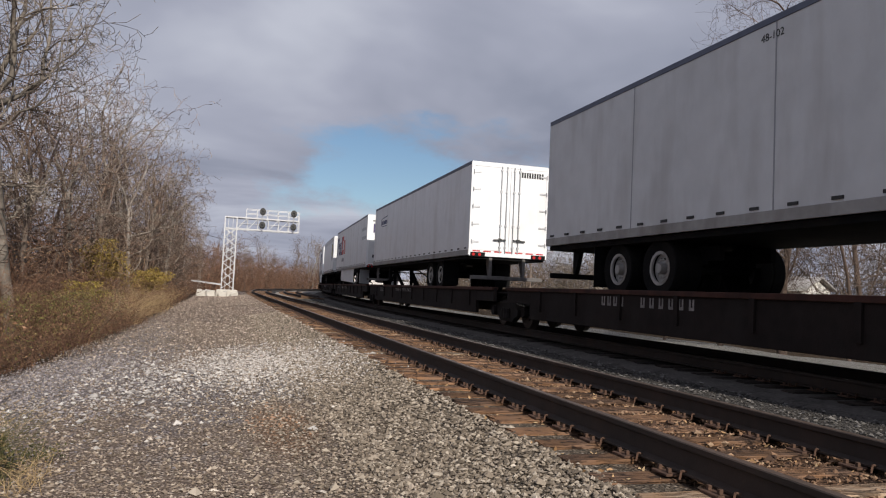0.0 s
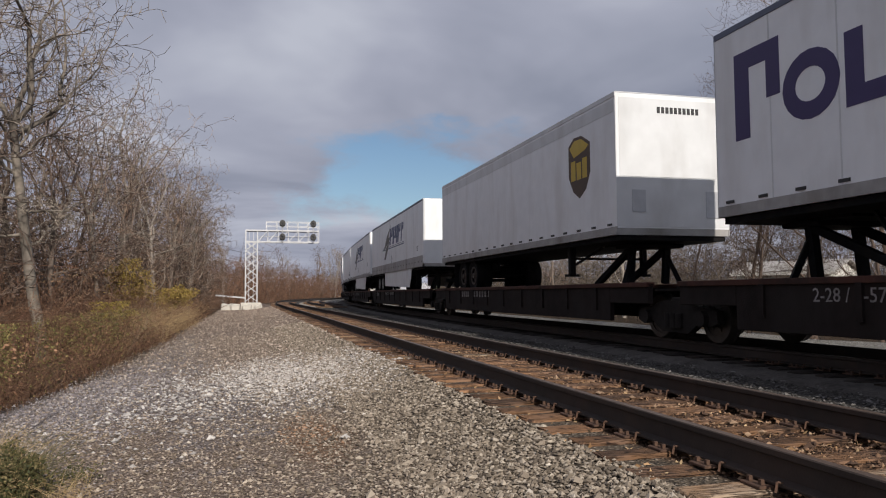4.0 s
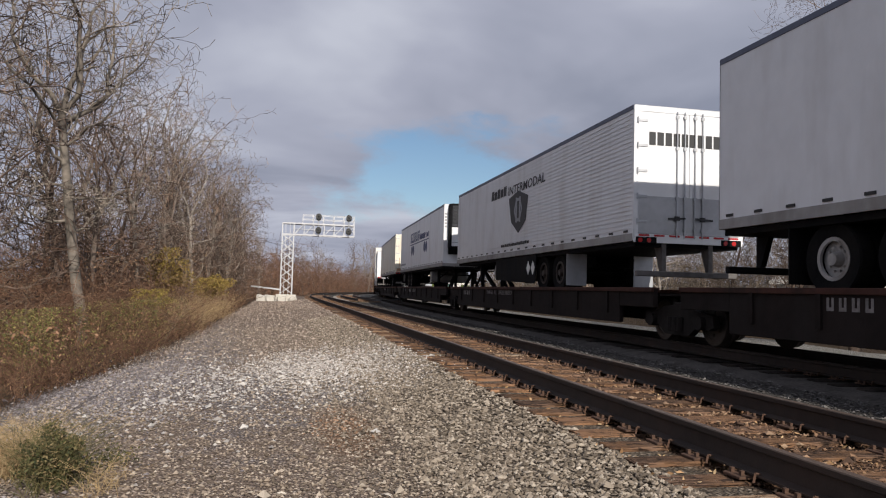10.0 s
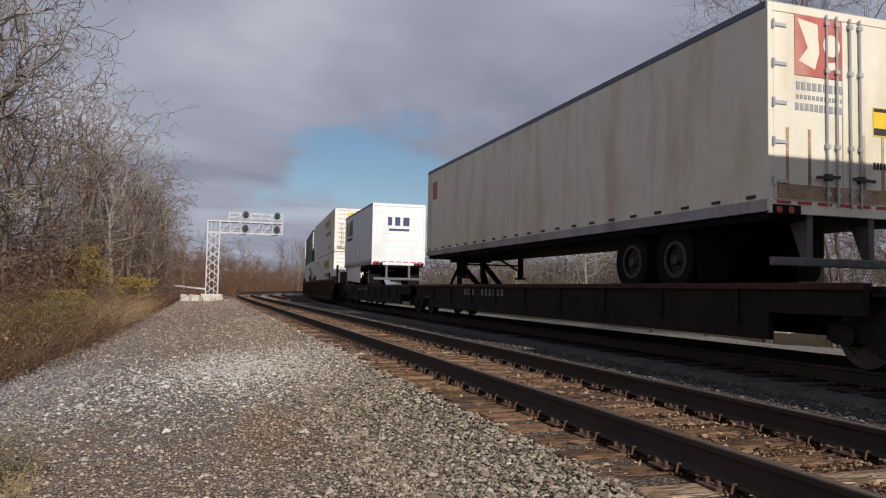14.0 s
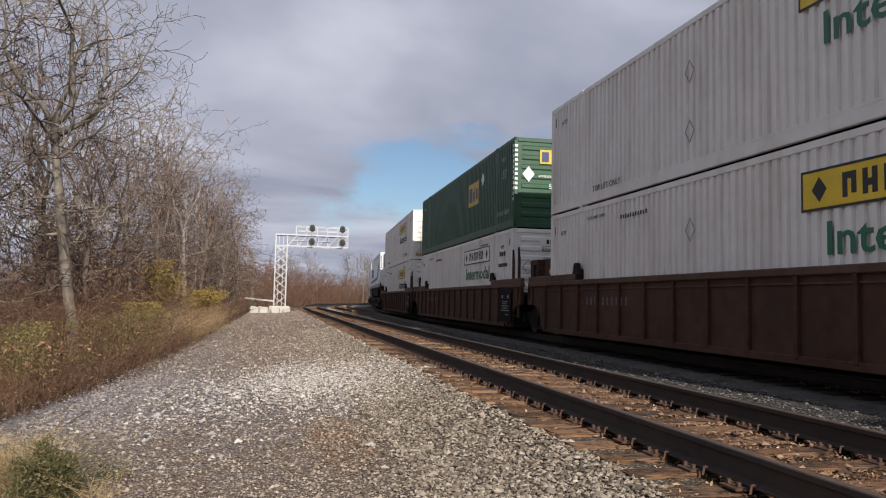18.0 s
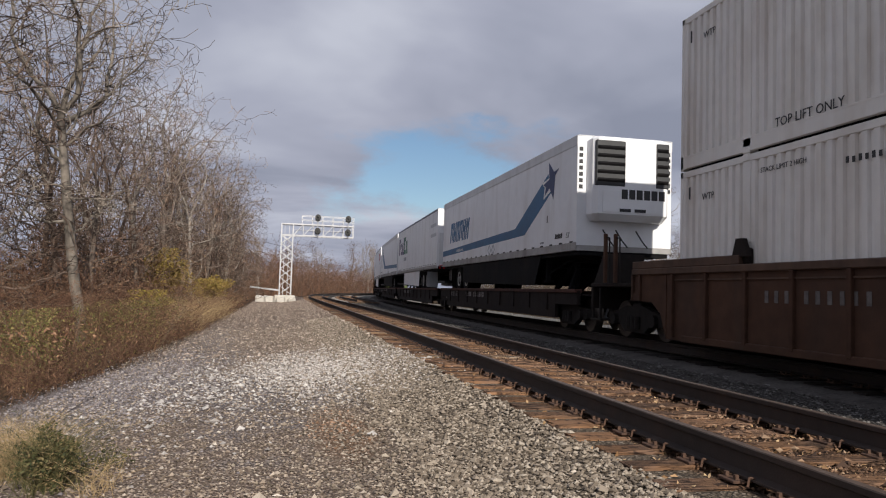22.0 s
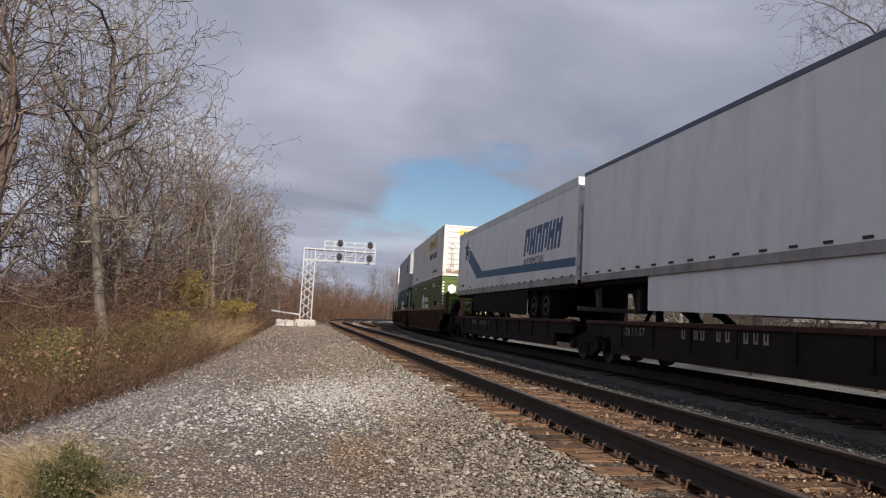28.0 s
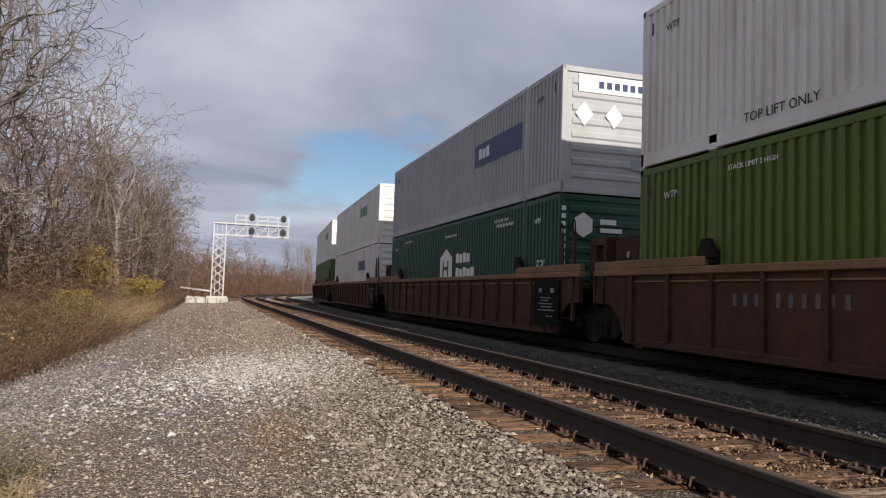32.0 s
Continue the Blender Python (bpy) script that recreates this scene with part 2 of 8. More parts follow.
def tie_wood(name, pale, dark, mud):
    """Split, weathered sleeper wood: checks along the grain, dark oil and rust-coloured dust in patches."""
    mt = bpy.data.materials.new(name)
    mt.use_nodes = True
    nt = mt.node_tree
    b = nt.nodes["Principled BSDF"]
    b.inputs["Roughness"].default_value, b.inputs["Specular IOR Level"].default_value = 0.95, 0.2
    co, info = _node(nt, "ShaderNodeTexCoord"), _node(nt, "ShaderNodeObjectInfo")
    off = _node(nt, "ShaderNodeVectorMath", operation="SCALE")
    off.inputs[0].default_value = (7.0, 31.0, 5.0)
    nt.links.new(info.outputs["Random"], off.inputs["Scale"])
    at = _node(nt, "ShaderNodeVectorMath", operation="ADD")
    nt.links.new(co.outputs["Object"], at.inputs[0])
    nt.links.new(off.outputs[0], at.inputs[1])

    def spots(scale, stretch, lo, hi, detail=5.0):
        mp = _node(nt, "ShaderNodeMapping")
        mp.inputs["Scale"].default_value = stretch
        nt.links.new(at.outputs[0], mp.inputs[0])
        n = _node(nt, "ShaderNodeTexNoise")
        n.inputs["Scale"].default_value, n.inputs["Detail"].default_value = scale, detail
        nt.links.new(mp.outputs[0], n.inputs["Vector"])
        r = _node(nt, "ShaderNodeMapRange")
        nt.links.new(n.outputs[0], r.inputs[0])
        r.inputs[1].default_value, r.inputs[2].default_value = lo, hi
        return r.outputs[0]

    def blend(fac, a, c):
        x = _node(nt, "ShaderNodeMix", data_type="RGBA")
        nt.links.new(fac, x.inputs[0])
        for k, v in ((6, a), (7, c)):
            if isinstance(v, tuple):
                x.inputs[k].default_value = (*v, 1)
            else:
                nt.links.new(v, x.inputs[k])
        return x.outputs[2]

    check = spots(5.0, (1.0, 14.0, 6.0), 0.47, 0.60)
    col = blend(check, pale, dark)
    col = blend(spots(3.2, (1, 1, 1), 0.42, 0.62, 8.0), col, mud)
    col = blend(spots(9.0, (1, 1, 1), 0.56, 0.66, 6.0), col, dark)
    hsv = _node(nt, "ShaderNodeHueSaturation")
    nt.links.new(col, hsv.inputs["Color"])
    rr = _node(nt, "ShaderNodeMapRange")
    nt.links.new(info.outputs["Random"], rr.inputs[0])
    rr.inputs[3].default_value, rr.inputs[4].default_value = 0.6, 1.3
    nt.links.new(rr.outputs[0], hsv.inputs["Value"])
    nt.links.new(hsv.outputs[0], b.inputs["Base Color"])
    bp = _node(nt, "ShaderNodeBump")
    bp.invert = True
    bp.inputs["Strength"].default_value, bp.inputs["Distance"].default_value = 1.0, 0.02
    nt.links.new(check, bp.inputs["Height"])
    nt.links.new(bp.outputs[0], b.inputs["Normal"])
    return mt


TIE = tie_wood("weathered_tie_wood", (0.205, 0.125, 0.083), (0.045, 0.028, 0.021), (0.225, 0.124, 0.068))
# main track ties: the shade under the train put into near-black wood
SHADETIE = tie_wood("shade_black_tie_wood", (0.035, 0.028, 0.024), (0.012, 0.010, 0.009), (0.045, 0.034, 0.028))
PALETIE = tie_wood("bleached_tie_wood", (0.34, 0.26, 0.19), (0.09, 0.06, 0.042), (0.27, 0.17, 0.10))
RUST = paint("orange_rust", (0.085, 0.045, 0.028), 0.85, grain=20, vary=0.4, bump=0.3)
SIDING = paint("white_board_siding", (0.62, 0.6, 0.56), 0.6, grain=3, vary=0.1, stain=(0.35, 0.32, 0.28), stained=0.4, bump=0.05)
ROOFING = paint("weathered_shingle", (0.34, 0.32, 0.3), 0.9, grain=9, vary=0.25, bump=0.4, bump_scale=30)
DOORGREY = paint("grey_door_paint", (0.2, 0.2, 0.2), 0.6, grain=4, vary=0.1, bump=0.05)
GALV = paint("galvanised_steel", (0.45, 0.455, 0.47), 0.5, 0.25, grain=12, vary=0.08)
SIGNALB = paint("signal_black", (0.012, 0.012, 0.013), 0.5, grain=10, vary=0.2)
CONCRETE = paint("pale_concrete", (0.5, 0.47, 0.42), 0.85, grain=5, vary=0.15, bump=0.3)
BARKDARK = paint("dark_brown_bark", (0.11, 0.076, 0.058), 0.9, grain=7, vary=0.4, stain=(0.18, 0.13, 0.10), stained=0.4, bump=0.6, bump_scale=25, random=0.3)
BARK = paint("grey_brown_bark", (0.165, 0.126, 0.10), 0.9, grain=7, vary=0.35, stain=(0.24, 0.21, 0.18), stained=0.5, bump=0.6, bump_scale=25, random=0.2)
BARKGREY = paint("ash_grey_bark", (0.27, 0.235, 0.2), 0.9, grain=7, vary=0.35, stain=(0.1, 0.08, 0.065), stained=0.6, bump=0.6, bump_scale=25, random=0.2)
BARKPALE = paint("pale_sycamore_bark", (0.2, 0.172, 0.142), 0.85, grain=5, vary=0.55, stain=(0.055, 0.044, 0.036), stained=0.9, bump=0.4, bump_scale=25)
TWIGDARK = island_paint("dark_twigs", [(0.03, 0.021, 0.017), (0.075, 0.052, 0.041), (0.125, 0.088, 0.068), (0.19, 0.14, 0.108)])
TWIG = island_paint("brown_twigs", [(0.045, 0.03, 0.024), (0.13, 0.085, 0.064), (0.23, 0.156, 0.115), (0.37, 0.27, 0.2)])
TWIGGREY = island_paint("ash_grey_twigs", [(0.05, 0.037, 0.03), (0.15, 0.115, 0.09), (0.27, 0.214, 0.17), (0.42, 0.35, 0.29)])
TWIGPALE = island_paint("pale_twigs", [(0.045, 0.036, 0.03), (0.13, 0.106, 0.086), (0.24, 0.2, 0.163), (0.38, 0.33, 0.275)])
PURPLE = paint("purple_graphic", (0.035, 0.022, 0.10), 0.5, grain=5, vary=0.06, bump=0)
ORANGE = paint("red_orange_graphic", (0.55, 0.055, 0.03), 0.5, grain=5, vary=0.08, bump=0)
NAVY = paint("navy_graphic", (0.018, 0.035, 0.12), 0.5, grain=5, vary=0.08, bump=0)
BLUE = paint("blue_graphic", (0.014, 0.105, 0.225), 0.5, grain=2, vary=0.2, bump=0)
BLACKG = paint("black_graphic", (0.02, 0.02, 0.022), 0.55, grain=5, vary=0.1, bump=0)
FAINT = paint("faded_grey_graphic", (0.5, 0.51, 0.53), 0.55, grain=5, vary=0.1, bump=0)
STEELG = paint("dark_steel_graphic", (0.085, 0.08, 0.072), 0.5, grain=3, vary=0.3, bump=0)
GREYG = paint("grey_graphic", (0.3, 0.31, 0.33), 0.55, grain=5, vary=0.1, bump=0)
GOLD = paint("gold_graphic", (0.52, 0.36, 0.035), 0.5, grain=5, vary=0.1, bump=0)
YELLOW = paint("yellow_graphic", (0.72, 0.5, 0.03), 0.5, grain=5, vary=0.1, bump=0)
BROWNG = paint("brown_graphic", (0.06, 0.03, 0.012), 0.5, grain=5, vary=0.1, bump=0)
FADEDRED = paint("faded_red_graphic", (0.42, 0.11, 0.09), 0.6, grain=6, vary=0.2, stain=(0.6, 0.5, 0.4), stained=0.5, bump=0)
REDG = paint("red_graphic", (0.45, 0.03, 0.035), 0.5, grain=5, vary=0.1, bump=0)
WHITEG = paint("white_graphic", (0.75, 0.75, 0.72), 0.5, grain=5, vary=0.05, bump=0)
GREENG = paint("green_graphic", (0.02, 0.14, 0.075), 0.5, grain=5, vary=0.08, bump=0)
TAIL = paint("red_lamp_lens", (0.4, 0.02, 0.02), 0.25, grain=20, vary=0.1, bump=0)
SLAT = paint("dark_louvre_slat", (0.06, 0.062, 0.07), 0.5, 0.2, grain=12, vary=0.2, bump=0.05)
GRILLE = paint("dark_grille", (0.02, 0.021, 0.023), 0.5, grain=20, vary=0.2, bump=0.1)
# stone darkened in its colour for the shade under the train
BALLAST = paint("shade_dark_ballast", (0.07, 0.063, 0.058), 0.95, grain=24, vary=0.5, stain=(0.10, 0.092, 0.086), stained=0.5, bump=0.9, bump_scale=22, spec=0.15)
PALEBALLAST = paint("pale_ballast", (0.3, 0.27, 0.23), 0.95, grain=24, vary=0.4, bump=0.8, bump_scale=22, spec=0.15)
STENCILDIM = paint("faint_stencil", (0.12, 0.105, 0.098), 0.7, grain=14, vary=0.4, bump=0)
STENCIL = paint("worn_stencil", (0.24, 0.215, 0.205), 0.7, grain=14, vary=0.4, bump=0)
STREAK = paint("rust_stain", (0.33, 0.21, 0.12), 0.7, grain=30, vary=0.5, stain=(0.6, 0.55, 0.45), stained=0.6, bump=0)

# ---- geometry helpers ----
class Geo:
    """Collects vertices and faces of one mesh."""

    def __init__(self):
        self.v, self.f, self.m = [], [], []

    def add(self, vs, fs, mi=0):
        n = len(self.v)
        self.v += [tuple(p) for p in vs]
        self.f += [tuple(n + i for i in f) for f in fs]
        self.m += [mi] * len(fs)
        return self

    def box(self, x0, x1, y0, y1, z0, z1, mi=0, c=0.0):
        """A box; c > 0 cuts its edges."""
        if c <= 0:
            vs = [(x, y, z) for z in (z0, z1) for y in (y0, y1) for x in (x0, x1)]
            return self.add(vs, [(0, 2, 3, 1), (4, 5, 7, 6), (0, 1, 5, 4), (2, 6, 7, 3), (0, 4, 6, 2), (1, 3, 7, 5)], mi)
        vs, idx = [], {}
        for i, (x, sx) in enumerate(((x0, 1), (x1, -1))):
            for j, (y, sy) in enumerate(((y0, 1), (y1, -1))):
                for k, (z, sz) in enumerate(((z0, 1), (z1, -1))):
                    idx[i, j, k] = len(vs)
                    vs += [(x, y + c * sy, z + c * sz), (x + c * sx, y, z + c * sz), (x + c * sx, y + c * sy, z)]
        I = lambda i, j, k, a: idx[i, j, k] + a
        fs = []
        for i in (0, 1):
            q = [I(i, 0, 0, 0), I(i, 0, 1, 0), I(i, 1, 1, 0), I(i, 1, 0, 0)]
            fs.append(q if i == 0 else q[::-1])
            q = [I(0, i, 0, 1), I(1, i, 0, 1), I(1, i, 1, 1), I(0, i, 1, 1)]
            fs.append(q if i == 0 else q[::-1])
            q = [I(0, 0, i, 2), I(0, 1, i, 2), I(1, 1, i, 2), I(1, 0, i, 2)]
            fs.append(q if i == 0 else q[::-1])
        for j in (0, 1):
            for k in (0, 1):
                fs.append([I(0, j, k, 1), I(1, j, k, 1), I(1, j, k, 2), I(0, j, k, 2)])
                fs.append([I(j, 0, k, 0), I(j, 1, k, 0), I(j, 1, k, 2), I(j, 0, k, 2)])
                fs.append([I(j, k, 0, 0), I(j, k, 1, 0), I(j, k, 1, 1), I(j, k, 0, 1)])
        fs += [[I(i, j, k, a) for a in range(3)] for i in (0, 1) for j in (0, 1) for k in (0, 1)]
        return self.add(vs, fs, mi)

    def tube(self, p, q, r0, r1=None, n=8, mi=0, caps=True):
        """A tapered rod from p to q."""
        r1 = r0 if r1 is None else r1
        p, q = Vector(p), Vector(q)
        d = (q - p).normalized()
        a = d.orthogonal().normalized()
        b = d.cross(a)
        vs = []
        for c, r in ((p, r0), (q, r1)):
            vs += [c + (a * math.cos(2 * math.pi * i / n) + b * math.sin(2 * math.pi * i / n)) * r for i in range(n)]
        fs = [(i, (i + 1) % n, n + (i + 1) % n, n + i) for i in range(n)]
        if caps:
            fs += [tuple(range(n))[::-1], tuple(range(n, 2 * n))]
        return self.add(vs, fs, mi)

    def bar(self, p, q, w, h=None, mi=0):
        """A rectangular bar from p to q, w wide and h deep."""
        h = w if h is None else h
        p, q = Vector(p), Vector(q)
        d = (q - p).normalized()
        side = d.cross(Vector((0, 0, 1)))
        side = side.normalized() if side.length > 1e-4 else Vector((1, 0, 0))
        u = side.cross(d)
        vs = [c + side * sx * w / 2 + u * sz * h / 2 for c in (p, q) for sx, sz in ((-1, -1), (1, -1), (1, 1), (-1, 1))]
        return self.add(vs, [(0, 1, 5, 4), (1, 2, 6, 5), (2, 3, 7, 6), (3, 0, 4, 7), (3, 2, 1, 0), (4, 5, 6, 7)], mi)

    def prism(self, outline, axis, a, b, mi=0):
        """An outline of 2D points pulled along an axis from a to b."""
        put = {"x": lambda p, t: (t, p[0], p[1]), "y": lambda p, t: (p[0], t, p[1]), "z": lambda p, t: (p[0], p[1], t)}[axis]
        n = len(outline)
        vs = [put(p, a) for p in outline] + [put(p, b) for p in outline]
        fs = [(i, (i + 1) % n, n + (i + 1) % n, n + i) for i in range(n)] + [tuple(range(n))[::-1], tuple(range(n, 2 * n))]
        return self.add(vs, fs, mi)

    def ring(self, axis_from, axis_to, r_in, r_out, n=20, mi=0):
        """A hollow wheel or hoop round the line from axis_from to axis_to."""
        p, q = Vector(axis_from), Vector(axis_to)
        d = (q - p).normalized()
        a = d.orthogonal().normalized()
        b = d.cross(a)
        vs = []
        for c, r in ((p, r_in), (p, r_out), (q, r_out), (q, r_in)):
            vs += [c + (a * math.cos(2 * math.pi * i / n) + b * math.sin(2 * math.pi * i / n)) * r for i in range(n)]
        fs = [(k * n + i, k * n + (i + 1) % n, ((k + 1) % 4) * n + (i + 1) % n, ((k + 1) % 4) * n + i) for k in range(4) for i in range(n)]
        return self.add(vs, fs, mi)

    def mesh(self, name, *mats, smooth=False):
        me = bpy.data.meshes.new(name)
        me.from_pydata(self.v, [], self.f)
        for m in mats:
            me.materials.append(m)
        if len(mats) > 1:
            me.polygons.foreach_set("material_index", self.m)
        if smooth:
            me.polygons.foreach_set("use_smooth", [True] * len(self.f))
        me.update()
        return me


def fix(me):
    """Turn all faces of a closed mesh outwards."""
    bm = bmesh.new()
    bm.from_mesh(me)
    bmesh.ops.recalc_face_normals(bm, faces=bm.faces)
    bm.to_mesh(me)
    bm.free()
    return me


def part(name, geo, mat, parent, label="", at=None, smooth=False):
    """One mesh object under a thing or a part; geo may be a ready mesh."""
    me = geo if isinstance(geo, bpy.types.Mesh) else fix(geo.mesh(name, *(mat if isinstance(mat, tuple) else (mat,)), smooth=smooth))
    ob = new(name, me)
    ob.parent = parent
    if at is not None:
        ob.matrix_basis = at
    if label:
        tagged(ob, label)
    if name in ("lettering", "stencil", "name_plate_ink"):
        tagged(ob, kind="stuff")
    return ob


def thing(name, label, category, group="", kind="", at=None, geo=None, mat=None, smooth=False):
    me = None
    if geo is not None:
        me = geo if isinstance(geo, bpy.types.Mesh) else fix(geo.mesh(name, *(mat if isinstance(mat, tuple) else (mat,)), smooth=smooth))
    ob = new(name, me)
    if at is not None:
        ob.matrix_basis = at
    return tagged(ob, label, category, group, kind)


@lru_cache(maxsize=None)
def letters(text, size, bold=0.0):
    """Flat raised letters of the built-in font as plain vertices and faces, in the plane of x (along) and y (up)."""
    cu = bpy.data.curves.new("lettering", "FONT")
    cu.body, cu.size, cu.extrude, cu.resolution_u, cu.offset = text, size, 0.002, 2, bold * size
    ob = bpy.data.objects.new("lettering", cu)
    scene.collection.objects.link(ob)
    bpy.context.view_layer.update()
    me = bpy.data.meshes.new_from_object(ob.evaluated_get(bpy.context.evaluated_depsgraph_get()))
    vs, fs = [tuple(v.co) for v in me.vertices], [tuple(p.vertices) for p in me.polygons]
    bpy.data.objects.remove(ob)
    bpy.data.curves.remove(cu)
    bpy.data.meshes.remove(me)
    return vs, fs


def many(name, me, parent, poses):
    """The same mesh several times under one thing."""
    for m in poses:
        part(name, me, None, parent, at=m)


def text_on_side(geo, text, size, x, y, z, slant=0.0, mi=0, wide=None, bold=0.0):
    """Words on the side that faces -x, read from outside: they run towards -y, over a width of wide if given."""
    vs, fs = letters(text, size, bold)
    k = wide / max(p[0] for p in vs) if wide else 1.0
    vs = [(p[0] * k, p[1], p[2]) for p in vs]
    return geo.add([(x - p[2] - 0.004, y - p[0] - slant * p[1], z + p[1]) for p in vs], fs, mi)


def text_on_end(geo, text, size, x, y, z, mi=0):
    """Words on the end that faces -y: they run towards +x."""
    vs, fs = letters(text, size)
    return geo.add([(x + p[0], y - p[2] - 0.004, z + p[1]) for p in vs], fs, mi)


# ---- the line of the tracks ----
RAIL_X, TRAIN_OFF, GAUGE = 2.9156, 5.59, 1.505
BEND_AT, BEND_RAMP, BEND_K, BEND_END = 58.0, 24.0, 0.0036, 150.0
_DS = 0.5
_S = np.arange(-700, 1200, _DS)
_k = np.clip((_S - BEND_AT) / BEND_RAMP, 0, 1) * BEND_K * (_S < BEND_END)
_TH = np.cumsum(_k) * _DS
_PX, _PY = np.cumsum(np.sin(_TH)) * _DS, np.cumsum(np.cos(_TH)) * _DS
_i0 = int(np.searchsorted(_S, 0.0))
_PX, _PY = _PX - _PX[_i0] + RAIL_X, _PY - _PY[_i0]

# the main track leaves the line of the near one in a steady curve to the right
_kt = np.clip((_S - 15.0) / 6.0, 0, 1) * 0.0016 * (_S < 300)
_TT = np.cumsum(_kt) * _DS
_TX, _TY = np.cumsum(np.sin(_TT)) * _DS, np.cumsum(np.cos(_TT)) * _DS
_TX, _TY = _TX - _TX[_i0] + RAIL_X + TRAIN_OFF, _TY - _TY[_i0]


def on_main(s, off=0.0, z=0.0):
    """The place s metres along the centre of the main track and off metres to the right, and the heading there."""
    th = float(np.interp(s, _S, _TT))
    return Vector((float(np.interp(s, _S, _TX)) + off * math.cos(th), float(np.interp(s, _S, _TY)) - off * math.sin(th), z)), th


def on_line(s, off, z=0.0):
    """The place s metres along the near rail and off metres to the right of it, and the heading there."""
    th = float(np.interp(s, _S, _TH))
    return Vector((float(np.interp(s, _S, _PX)) + off * math.cos(th), float(np.interp(s, _S, _PY)) - off * math.sin(th), z)), th

# ---- ground and tracks ----
def ground_z(off, s):
    """The lie of the land, by the offset from the near rail and the way along it."""
    x = off + RAIL_X
    xs = [-60, -30, -12, -5.5, -3.2, -2.2, 0.6, 1.7, 2.25, 5.1, 5.6, 6.6, 10.4, 11.2, 12.0, 16.5, 19.0, 30, 60]
    zs = [-2.2, -1.6, -1.15, -0.95, -0.72, -0.58, -0.52, -0.36, -0.245, -0.245, -0.33, -0.3, -0.3, -0.45, -0.5, -0.55, -0.8, -0.9, -0.4]
    z = float(np.interp(x, xs, zs))
    n = noise.noise(Vector((x * 0.35, s * 0.25, 3.1)))
    rough = 0.03 if -2.2 < x < 2.0 else (0.0 if 2.0 <= x <= 11 else 0.12)
    return z + n * rough


def build_ground():
    offs = [-500, -250, -120, -70, -45, -32, -24, -18] + [-14 + 0.8 * i for i in range(10)] + [-6 + 0.25 * i for i in range(64)] + [10 + 0.8 * i for i in range(14)] + [22, 26, 32, 40, 55, 80, 140, 300]
    ss = [-600, -300, -150, -80, -40, -20] + [-10 + 0.5 * i for i in range(100)] + [40 + 2 * i for i in range(40)] + [120 + 8 * i for i in range(16)] + [260, 300, 360, 450, 600, 800, 1000]
    g = Geo()
    for s in ss:
        for o in offs:
            p, _ = on_line(s, o)
            g.v.append((p.x, p.y, ground_z(o, s)))
    n = len(offs)
    for j in range(len(ss) - 1):
        for i in range(n - 1):
            a = j * n + i
            g.f.append((a, a + 1, a + n + 1, a + n))
            g.m.append(0)
    me = g.mesh("ground", ground_material(), smooth=True)
    return thing("ground", "stony trackside ground with gravel, bare soil and leaf litter", "ground", kind="structure", geo=me)


